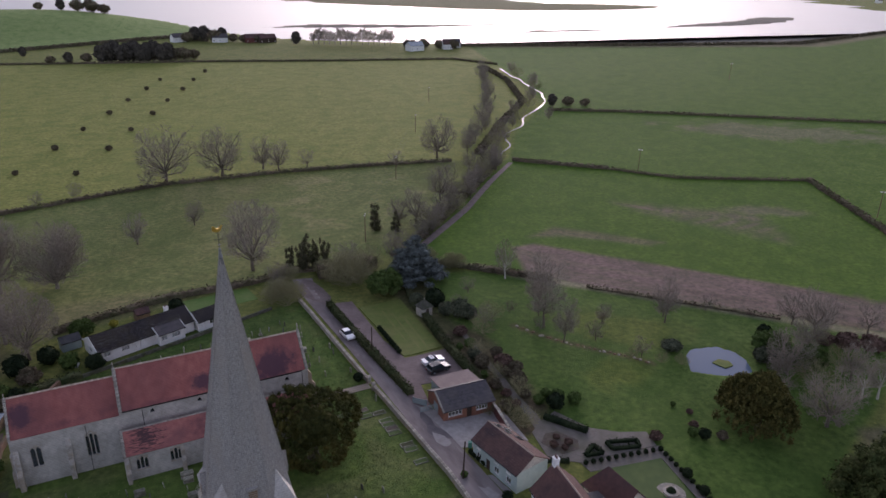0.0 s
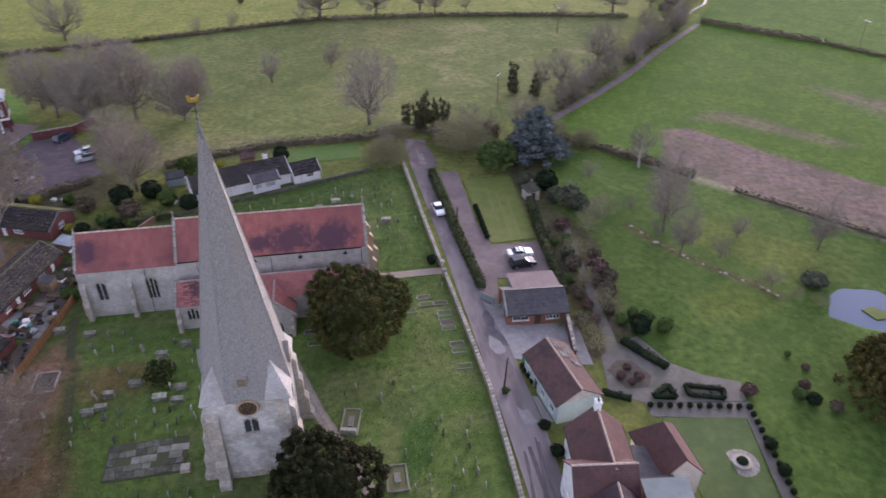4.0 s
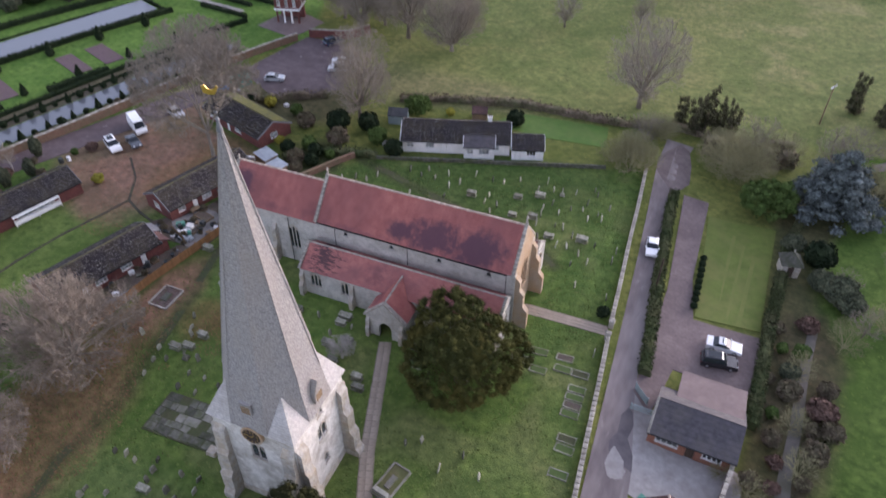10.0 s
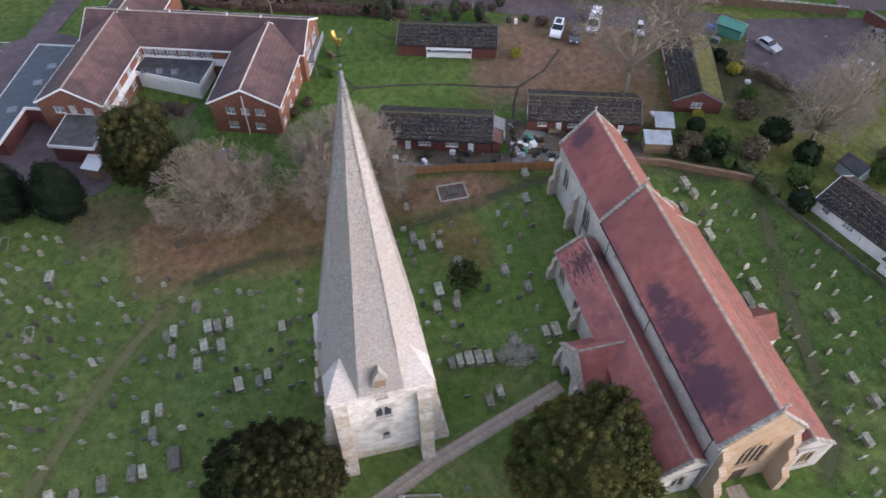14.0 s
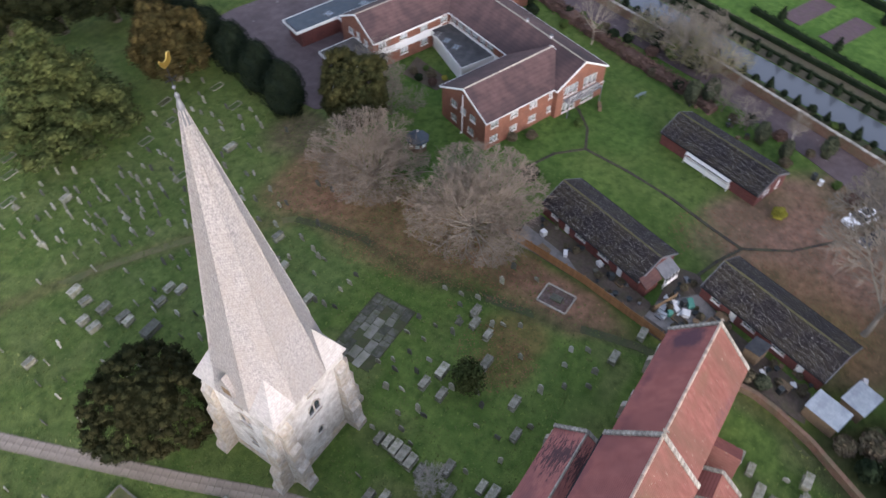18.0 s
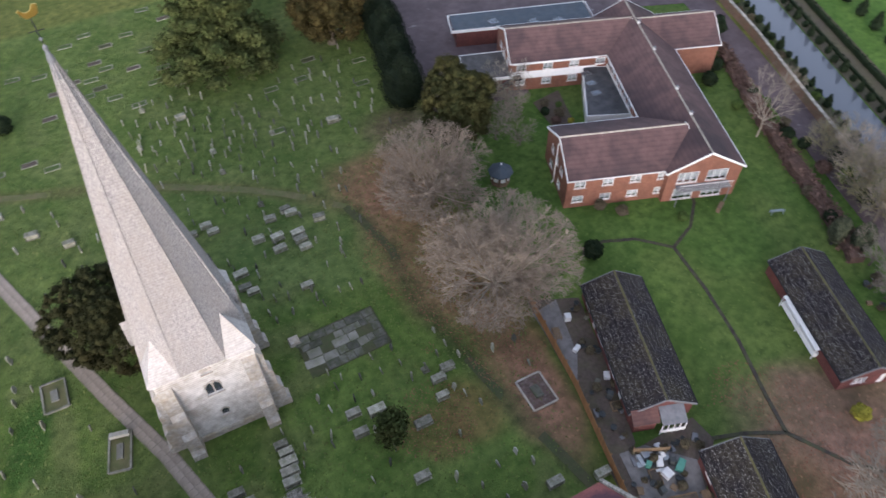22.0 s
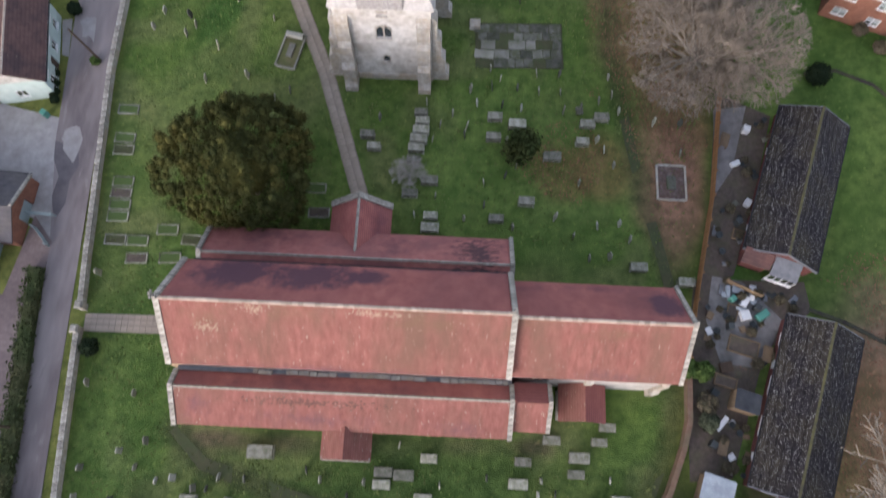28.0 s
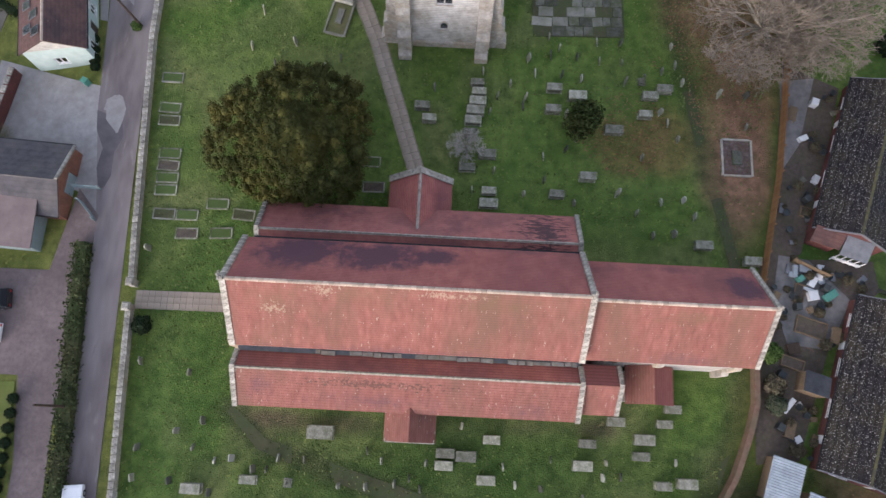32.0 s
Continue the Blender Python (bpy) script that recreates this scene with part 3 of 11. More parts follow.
class Geo:
    """Vertices and faces of one part."""

    def __init__(self):
        self.v, self.f = [], []

    def face(self, *pts):
        i = len(self.v)
        self.v += [tuple(p) for p in pts]
        self.f.append(tuple(range(i, i + len(pts))))
        return self

    def hull8(self, bottom, top):
        """A six-sided body from four bottom and four top corners, both anticlockwise from above."""
        i = len(self.v)
        self.v += [tuple(p) for p in bottom] + [tuple(p) for p in top]
        self.f += [(i + 3, i + 2, i + 1, i), (i + 4, i + 5, i + 6, i + 7)] + [(i + k, i + (k + 1) % 4, i + 4 + (k + 1) % 4, i + 4 + k) for k in range(4)]
        return self

    def box(self, x0, y0, z0, x1, y1, z1, inset=0.0, rot=0.0):
        """inset: how far the top is drawn in all round, in metres. rot: degrees about the box's middle."""
        cx, cy, c, s = (x0 + x1) / 2, (y0 + y1) / 2, math.cos(radians(rot)), math.sin(radians(rot))
        r = lambda x, y, z: (cx + (x - cx) * c - (y - cy) * s, cy + (x - cx) * s + (y - cy) * c, z)
        k = inset
        return self.hull8([r(x0, y0, z0), r(x1, y0, z0), r(x1, y1, z0), r(x0, y1, z0)],
                          [r(x0 + k, y0 + k, z1), r(x1 - k, y0 + k, z1), r(x1 - k, y1 - k, z1), r(x0 + k, y1 - k, z1)])

    def prism(self, poly, z0, z1):
        """poly: anticlockwise x, y; z0 and z1 may be functions of x, y."""
        a = z0 if callable(z0) else (lambda x, y: z0)
        b = z1 if callable(z1) else (lambda x, y: z1)
        i, n = len(self.v), len(poly)
        self.v += [(x, y, a(x, y)) for x, y in poly] + [(x, y, b(x, y)) for x, y in poly]
        self.f += [tuple(range(i + n - 1, i - 1, -1)), tuple(range(i + n, i + 2 * n))]
        self.f += [(i + k, i + (k + 1) % n, i + n + (k + 1) % n, i + n + k) for k in range(n)]
        return self

    def side(self, prof, axis, a, b):
        """A profile of (along, z) points swept from a to b along x ('x': profile is y, z) or y ('y': profile is x, z)."""
        i, n = len(self.v), len(prof)
        for w in (a, b):
            self.v += [((w, p, z) if axis == "x" else (p, w, z)) for p, z in prof]
        self.f += [tuple(range(i, i + n)), tuple(range(i + 2 * n - 1, i + n - 1, -1))]
        self.f += [(i + k, i + n + k, i + n + (k + 1) % n, i + (k + 1) % n) for k in range(n)]
        return self

    def tube(self, p, q, r0, r1, n=6, cap=True):
        p, q = Vector(p), Vector(q)
        d = (q - p).normalized()
        u = d.orthogonal().normalized()
        w = d.cross(u)
        i = len(self.v)
        for c, r in ((p, r0), (q, r1)):
            for k in range(n):
                a = 2 * math.pi * k / n
                self.v.append(tuple(c + u * (r * math.cos(a)) + w * (r * math.sin(a))))
        self.f += [(i + k, i + (k + 1) % n, i + n + (k + 1) % n, i + n + k) for k in range(n)]
        if cap:
            self.f += [tuple(range(i + n - 1, i - 1, -1)), tuple(range(i + n, i + 2 * n))]
        return self

    def lathe(self, prof, n=12, cx=0.0, cy=0.0):
        """(radius, z) turned about the upright axis."""
        i = len(self.v)
        for r, z in prof:
            self.v += [(cx + r * math.cos(2 * math.pi * k / n), cy + r * math.sin(2 * math.pi * k / n), z) for k in range(n)]
        for j in range(len(prof) - 1):
            self.f += [(i + j * n + k, i + j * n + (k + 1) % n, i + (j + 1) * n + (k + 1) % n, i + (j + 1) * n + k) for k in range(n)]
        self.f += [tuple(range(i + n - 1, i - 1, -1)), tuple(range(i + (len(prof) - 1) * n, i + len(prof) * n))]
        return self

    def mesh(self, name, material):
        m = bpy.data.meshes.new(name)
        m.from_pydata(self.v, [], self.f)
        m.materials.append(material)
        m.update()
        bm = bmesh.new()
        bm.from_mesh(m)
        bmesh.ops.recalc_face_normals(bm, faces=bm.faces)
        bm.to_mesh(m)
        bm.free()
        return m


def part(name, geo, material, parent=None, label=""):
    me = geo if isinstance(geo, bpy.types.Mesh) else geo.mesh(name, material)
    ob = new(name, me)
    if parent:
        ob.parent = parent
    return tagged(ob, label)


def thing(name, at, turn, label, category, group="", kind=""):
    ob = new(name)
    ob.empty_display_size = 0.3
    ob.matrix_basis = pose(*at, 0, 0, turn)
    return tagged(ob, label, category, group, kind)


def solo(name, geo, material, at, turn, label, category, group="", kind=""):
    ob = part(name, geo, material)
    ob.matrix_basis = pose(*at, 0, 0, turn)
    return tagged(ob, label, category, group, kind)


def inside(poly, X, Y):
    """True where the points lie in the polygon."""
    r = np.zeros(np.shape(X), bool)
    for (x0, y0), (x1, y1) in zip(poly, poly[1:] + poly[:1]):
        if y0 != y1:
            r ^= ((y0 > Y) != (y1 > Y)) & (X < (x1 - x0) * (Y - y0) / (y1 - y0) + x0)
    return r


def edge_distance(poly, X, Y, closed=True):
    d = np.full(np.shape(X), 1e9)
    for (x0, y0), (x1, y1) in (zip(poly, poly[1:] + poly[:1]) if closed else zip(poly, poly[1:])):
        k = np.clip(((X - x0) * (x1 - x0) + (Y - y0) * (y1 - y0)) / max((x1 - x0) ** 2 + (y1 - y0) ** 2, 1e-9), 0, 1)
        d = np.minimum(d, np.hypot(X - x0 - k * (x1 - x0), Y - y0 - k * (y1 - y0)))
    return d


def soft_mask(poly, X, Y, soft):
    d = edge_distance(poly, X, Y) * np.where(inside(poly, X, Y), 1, -1)
    return smooth(-soft, soft, d)


def lumps(X, Y, size, seed):
    """Smooth value noise, 0 to 1."""
    rng = np.random.RandomState(seed)
    t = rng.rand(64, 64)
    u, v = X / size, Y / size
    iu, iv = np.floor(u).astype(int), np.floor(v).astype(int)
    fu, fv = u - iu, v - iv
    fu, fv = fu * fu * (3 - 2 * fu), fv * fv * (3 - 2 * fv)
    g = lambda a, b: t[(iu + a) % 64, (iv + b) % 64]
    return (g(0, 0) * (1 - fu) + g(1, 0) * fu) * (1 - fv) + (g(0, 1) * (1 - fu) + g(1, 1) * fu) * fv

# ---- the ground ----
RIVERBED = [(-900, 1500), (-100, 1000), (60, 900), (110, 830), (200, 712), (330, 618), (480, 560), (652, 517), (800, 540), (940, 590), (1080, 640),
            (1300, 690), (1250, 800), (1350, 1050), (1700, 1500), (2600, 2900), (1500, 3300), (-900, 3300)]
SPIT = [(-900, 1900), (250, 1500), (440, 1230), (560, 1080), (640, 1015), (780, 985), (900, 1000), (960, 1040), (930, 1110), (800, 1190), (780, 1400), (1000, 2000), (600, 3000), (-900, 3300)]
BANKS = [[(640, 700), (760, 690), (880, 705), (980, 770), (930, 800), (820, 750), (700, 725)], [(430, 700), (560, 690), (590, 705), (480, 725)], [(180, 850), (360, 790), (520, 800), (400, 830), (260, 880)]]
POND = [(98.3, 87), (102.4, 92.4), (105.4, 93.8), (111.2, 92.4), (113.4, 88.6), (112.6, 84.8), (110.6, 81.4), (107, 81.0), (103.0, 83.0)]


def ter(x, y):
    """Height of the ground."""
    x, y = np.asarray(x, float), np.asarray(y, float)
    a = 0.5 * smooth(37, 52, x) + 0.5 * smooth(52, 110, x)
    b = smooth(145, 215, y)
    z = -2.2 * (1 - (1 - a) * (1 - b))
    z = z + 23 * np.exp(-(((x + 60) / 150) ** 2 + ((y - 850) / 90) ** 2) ** 1.3)
    return z


def ter1(x, y):
    return float(ter(x, y))


def steps(*spans):
    """Grid lines: (from, to, step) one after another."""
    r = []
    for a, b, s in spans:
        r += list(np.arange(a, b, s))
    return np.array(r + [spans[-1][1]])


gx = steps((-3200, -600, 130), (-600, -250, 30), (-250, -130, 5), (-130, -62, 1.0), (-62, 60, 0.65), (60, 160, 1.0), (160, 460, 4), (460, 1300, 14), (1300, 3400, 75))
gy = steps((-2500, -300, 130), (-300, -40, 13), (-40, 15, 1.0), (15, 148, 0.65), (148, 275, 1.0), (275, 700, 4), (700, 1300, 11), (1300, 3500, 60))
GX, GY = np.meshgrid(gx, gy)
GZ = ter(GX, GY)
water = inside(RIVERBED, GX, GY) & ~inside(SPIT, GX, GY)
GZ = np.where(water, -6.0, GZ)
for bank in BANKS:
    GZ = np.where(inside(bank, GX, GY), -2.35, GZ)
GZ = np.where(inside(POND, GX, GY), GZ - 0.5 * smooth(0, 1.5, edge_distance(POND, GX, GY)), GZ)
GZ = GZ + 0.10 * (lumps(GX, GY, 5, 1) - 0.5) * (GX > -60)
CH_POLY = [(-26, 60), (-22, 100), (-17, 122), (-10, 130.5), (28, 143), (36.5, 146), (38.5, 105), (40.5, 70), (40, 27), (34, 18), (30, -10), (-34, -10), (-30, 40)]

tint = np.zeros(GX.shape + (3,))
n1, n2, n3 = lumps(GX, GY, 9, 2), lumps(GX, GY, 31, 3), lumps(GX, GY, 3.3, 4)


def zone(mask, colour):
    tint[:] = tint * (1 - mask[..., None]) + np.array(colour) * mask[..., None]


tint[:] = (0.138, 0.152, 0.044)                                        # pasture
zone(soft_mask([(60, 172), (80, 172), (148, 240), (172, 275), (190, 300), (232, 338), (262, 410), (280, 470), (330, 612), (800, 530), (1300, 680), (1300, -200), (151, 77), (130, 99), (103, 129), (93, 138.6), (86, 149)], GX, GY, 2), (0.068, 0.124, 0.016))   # winter corn
zone(0.8 * soft_mask([(-30, 249), (20, 262), (104, 254), (128, 248), (150, 240), (172, 276), (232, 338), (280, 470), (286, 484), (269, 525), (180, 548), (75, 580), (-53, 612), (-130, 560), (-140, 260)], GX, GY, 2), (0.185, 0.200, 0.052))
meadow = soft_mask([(-16, 150), (60, 168), (78, 170), (128, 245), (104, 251), (20, 259), (-30, 246), (-40, 200)], GX, GY, 2)
zone(meadow, (0.122, 0.146, 0.048))
zone(meadow * smooth(0.35, 0.7, n2 * 0.7 + n1 * 0.3) * 0.6, (0.160, 0.165, 0.062))
zone(meadow * smooth(0.5, 0.85, n1 * 0.6 + n3 * 0.4) * 0.7 * smooth(20, 70, GX + 0.2 * (GY - 200)), (0.235, 0.215, 0.105))
zone(meadow * smooth(0.5, 0.85, n3) * 0.35, (0.155, 0.155, 0.058))
zone(meadow * smooth(0.55, 0.8, n2) * smooth(40, 10, GX) * 0.6, (0.165, 0.145, 0.08))
zone(soft_mask(CH_POLY, GX, GY, 0.6), (0.098, 0.149, 0.036))
zone(soft_mask(CH_POLY, GX, GY, 0.6) * smooth(0.5, 0.75, n1) * 0.7, (0.125, 0.162, 0.050))
zone(soft_mask(CH_POLY, GX, GY, 0.6) * smooth(0.55, 0.8, n3) * 0.5, (0.160, 0.168, 0.072))


zone(soft_mask([(-8, 115.4), (27, 115.8), (26, 117.6), (6, 117.4), (-8, 116.6)], GX, GY, 0.8) * (0.45 + 0.5 * n3), (0.12, 0.088, 0.062))
zone(soft_mask(CH_POLY, GX, GY, 0.6) * smooth(75, 45, GY) * 0.55, (0.120, 0.158, 0.052))


def splash(cx, cy, rx, ry, turn, colour, amount, rough=0.35):
    c, s = math.cos(radians(turn)), math.sin(radians(turn))
    u, v = ((GX - cx) * c + (GY - cy) * s) / rx, (-(GX - cx) * s + (GY - cy) * c) / ry
    zone(amount * smooth(1.15, 0.55, np.sqrt(u * u + v * v) + rough * (n3 + n1 - 1)), colour)


zone(soft_mask([(-92, 20), (-32, 34), (-27, 60), (-22.5, 100), (-22, 122), (-48, 146), (-62, 128), (-80, 80)], GX, GY, 0.8), (0.078, 0.132, 0.032))
zone(soft_mask([(-92, 20), (-32, 34), (-27, 60), (-22.5, 100), (-22, 122), (-48, 146), (-62, 128), (-80, 80)], GX, GY, 0.8) * smooth(0.5, 0.8, n1) * 0.6, (0.112, 0.150, 0.042))
zone(soft_mask([(-110, 30), (-110, 0), (-60, 0), (-33, 6), (-45, 9.5), (-57.7, 14), (-72, 19.5), (-74.2, 25.6), (-95, 33)], GX, GY, 1.0), (0.082, 0.118, 0.032))
splash(-2, 92, 19, 14, 10, (0.116, 0.176, 0.044), 0.8, 0.5)              # fresh grass east of the tower
splash(-3, 58, 13, 9, 0, (0.125, 0.170, 0.060), 0.6, 0.5)
splash(-37, 78, 8, 13, 0, (0.105, 0.168, 0.040), 0.7, 0.4)
splash(10, 129, 30, 13, 18, (0.060, 0.100, 0.028), 0.85, 0.4)
splash(32, 112, 5, 18, 0, (0.082, 0.134, 0.038), 0.5, 0.4)
SOUTHWAY = [(28.0, 115.9), (24.7, 118.9), (20.8, 120.2), (16.3, 121.6), (12.5, 122.6), (7.9, 123.9), (3.7, 125.2), (-0.2, 126.3), (-4.6, 128.0), (-8.3, 129.0), (-11.5, 130.2)]
EASTWAY = [(-14.5, 126.0), (-16.3, 122.1), (-18.9, 115.7), (-20.2, 109.7), (-19.9, 99.5), (-19.1, 95.9), (-18.0, 91.4), (-16.8, 86.0), (-15.6, 79.6), (-14.2, 71.6), (-15.0, 62.7), (-13.8, 57.2), (-12.6, 53.0)]
NORTHWAY = [(34.5, 27.5), (27.0, 30.5), (17.4, 33.8), (12.7, 35.8), (8.0, 38.0), (3.4, 40.6), (-1.0, 43.2), (-6.0, 46.8), (-9.6, 50.0), (-12.6, 53.0)]
LEAVES = (0.265, 0.140, 0.100)
splash(-20, 66, 7.5, 17, 8, LEAVES, 0.62)
splash(-21, 84, 4.5, 10, -8, LEAVES, 0.5)
splash(-9, 88, 3.5, 4, 0, (0.19, 0.12, 0.055), 0.55)
splash(-20, 50, 10, 7, 0, LEAVES, 0.7)
splash(-13, 87, 3.2, 4.5, 0, (0.21, 0.125, 0.062), 0.6)
splash(-21.2, 89, 3.4, 9, -6, LEAVES, 0.8)
for trail, worn in ((SOUTHWAY, 0.85), (EASTWAY, 0.6), (NORTHWAY, 0.8)):   # trodden grass beside the paths
    zone(smooth(1.7, 0.5, edge_distance(trail, GX, GY, False)) * worn, (0.135, 0.128, 0.055) if trail is NORTHWAY else (0.058, 0.066, 0.030))
splash(-26, 42, 7, 6, 0, (0.14, 0.095, 0.075), 0.7)
zone(soft_mask([(-45, 98), (-57, 104), (-63.5, 112), (-57, 128), (-53, 137), (-48, 136), (-44, 129), (-30, 125), (-27, 119), (-36, 122), (-42, 106)], GX, GY, 2.0) * (0.72 + 0.28 * n3), (0.215, 0.132, 0.102))
splash(-43, 108, 11, 12, 0, (0.235, 0.145, 0.112), 0.85)
splash(-47, 118, 8, 9, 0, (0.205, 0.130, 0.098), 0.8)
splash(-36, 118, 6, 12, -20, (0.20, 0.125, 0.07), 0.7)
splash(29, 69, 7, 2.2, 65, (0.048, 0.105, 0.024), 0.8)                # greener streaks in the grass
splash(31, 79, 8, 3.2, 60, (0.115, 0.155, 0.048), 0.8)
splash(77, 105, 10, 5, -40, (0.11, 0.105, 0.045), 0.7)
splash(-20, 126, 7, 7, 0, (0.055, 0.062, 0.030), 0.85)
splash(-32, 142, 14, 9, 15, (0.085, 0.075, 0.045), 0.9)              # scrub south of the chancel
garden = [(58, 140), (61, 98), (60, 84), (68, 70), (72, 47), (92, 43), (105, 57), (140, 70), (150, 78), (130, 99), (103, 128), (93, 138), (84, 147), (70, 150)]
zone(soft_mask(garden, GX, GY, 1), (0.070, 0.118, 0.025))
zone(soft_mask(garden, GX, GY, 1) * smooth(0.5, 0.8, n1) * 0.6, (0.088, 0.135, 0.032))
splash(98, 108, 17, 9, -42, (0.118, 0.138, 0.032), 0.6, 0.5)
zone(smooth(1.3, 0.3, edge_distance([(76.4, 117.3), (79.5, 110.8), (83.0, 105.7), (87.6, 100.2), (91.8, 95.7), (93.9, 92.3)], GX, GY, False)) * 0.7, (0.115, 0.078, 0.055))
splash(84, 92, 9, 6, 20, (0.125, 0.150, 0.032), 0.6, 0.5)
zone(soft_mask([(57.5, 106), (61, 120), (66, 122), (69, 112), (65.5, 104), (64.4, 98), (65, 92), (66, 88), (62, 82), (56, 82), (57.5, 96)], GX, GY, 1.0) * (0.55 + 0.4 * n3), (0.085, 0.062, 0.045))
zone(soft_mask([(58, 150), (58, 98), (66, 92), (68, 104), (64, 130), (70, 150)], GX, GY, 1.5) * 0.8, (0.10, 0.085, 0.05))
zone(soft_mask([(72, 47), (92, 43), (112, 60), (140, 50), (120, 10), (45, 10), (50, 45)], GX, GY, 1.5) * (0.6 + 0.35 * n3), (0.125, 0.105, 0.080))
across, alongf = (GX - 86) * 0.74 + (GY - 149) * 0.67, (GX - 86) * 0.67 - (GY - 149) * 0.74
rowing = smooth(0.25, 0.75, lumps(across, alongf * 0.05, 1.6, 71) * 0.6 + lumps(across, alongf * 0.12, 4.0, 72) * 0.4)
brown = [(95, 142), (101, 158), (108, 158), (123, 140), (139, 121), (153.5, 104.3), (162, 93), (171, 82), (166, 72), (151, 79.5), (131, 100.5), (103, 130)]
finger = [(110, 163), (121.5, 167), (131, 157), (143, 143), (138, 143), (128, 152), (118, 160)]
patch = [(154, 179), (171, 164.3), (189.4, 151.4), (177, 127), (171, 138), (163, 152), (156, 166)]
zone(soft_mask(brown, GX, GY, 1.2) * (0.78 + 0.22 * rowing), (0.172, 0.122, 0.112))
zone(soft_mask(brown, GX, GY, 1.2) * smooth(0.58, 0.8, lumps(across, alongf * 0.04, 2.2, 73)) * 0.6, (0.110, 0.078, 0.072))
zone(soft_mask(finger, GX, GY, 2.0) * (0.45 + 0.5 * rowing), (0.165, 0.118, 0.105))
zone(soft_mask(patch, GX, GY, 4.0) * (0.30 + 0.5 * rowing), (0.165, 0.122, 0.108))
splash(195, 150, 14, 5, -38, (0.17, 0.14, 0.11), 0.6)
splash(300, 230, 60, 18, -38, (0.16, 0.14, 0.10), 0.6, 0.6)
zone(smooth(2.5, 0.4, edge_distance([(86, 148.5), (93, 138.6), (103, 129), (130, 99.2), (150, 78)], GX, GY, False)) * 0.8, (0.25, 0.215, 0.16))
# Hill tint lightened: distant haze over its shaded slope is put into the colour.
zone(soft_mask([(-57, 690), (84, 752), (130, 800), (60, 900), (-250, 1000), (-250, 700)], GX, GY, 5), (0.185, 0.245, 0.090))
zone(soft_mask([(330, 612), (652, 508), (940, 585), (1300, 690), (1300, 650), (940, 560), (652, 480), (330, 590)], GX, GY, 8), (0.16, 0.14, 0.085))
zone(inside(SPIT, GX, GY) * 1.0, (0.12, 0.115, 0.055))
zone(water * 1.0, (0.16, 0.145, 0.13))
parterre = [(-150, 40), (-96, 40), (-46, 172), (-60, 205), (-110, 205), (-190, 120)]
zone(soft_mask(parterre, GX, GY, 1), (0.088, 0.158, 0.034))

gv = np.stack([GX, GY, GZ], -1).reshape(-1, 3)
ny, nx = GX.shape
idx = np.arange(nx * ny).reshape(ny, nx)
quads = np.stack([idx[:-1, :-1], idx[:-1, 1:], idx[1:, 1:], idx[1:, :-1]], -1).reshape(-1, 4)
gm = bpy.data.meshes.new("ground")
gm.vertices.add(len(gv))
gm.vertices.foreach_set("co", gv.ravel())
gm.loops.add(quads.size)
gm.loops.foreach_set("vertex_index", quads.ravel().astype(np.int32))
gm.polygons.add(len(quads))
gm.polygons.foreach_set("loop_start", np.arange(0, quads.size, 4, dtype=np.int32))
gm.update(calc_edges=True)
gm.polygons.foreach_set("use_smooth", np.ones(len(quads), bool))
ca = gm.color_attributes.new("turf", "FLOAT_COLOR", "POINT")
ca.data.foreach_set("color", np.concatenate([tint.reshape(-1, 3), np.ones((len(gv), 1))], 1).ravel().astype(np.float32))


def turf_material():
    m = mat("grass_and_soil", (0.62, 0.69, 0.64), (1.55, 1.46, 1.40), 0.8, rough=0.95, fine=6.0, bump=0.8, c3=(0.62, 0.78, 0.60), amount3=0.7, scale3=0.14, bumpscale=0.25, spec=0.1, c4=(1.50, 1.40, 1.25), thresh4=0.63, scale4=1.7)
    n, l = m.node_tree.nodes, m.node_tree.links
    b = n["Principled BSDF"]
    src = b.inputs["Base Color"].links[0].from_socket
    at, mx = n.new("ShaderNodeAttribute"), n.new("ShaderNodeMix")
    at.attribute_name = "turf"
    mx.data_type, mx.blend_type = "RGBA", "MULTIPLY"
    mx.inputs["Factor"].default_value = 1.0
    l.new(at.outputs["Color"], mx.inputs["A"]), l.new(src, mx.inputs["B"]), l.new(mx.outputs["Result"], b.inputs["Base Color"])
    return m


TURF = turf_material()
gm.materials.append(TURF)
tagged(new("ground", gm), "winter grass, pasture, bare soil and leaf litter", "ground", kind="structure")


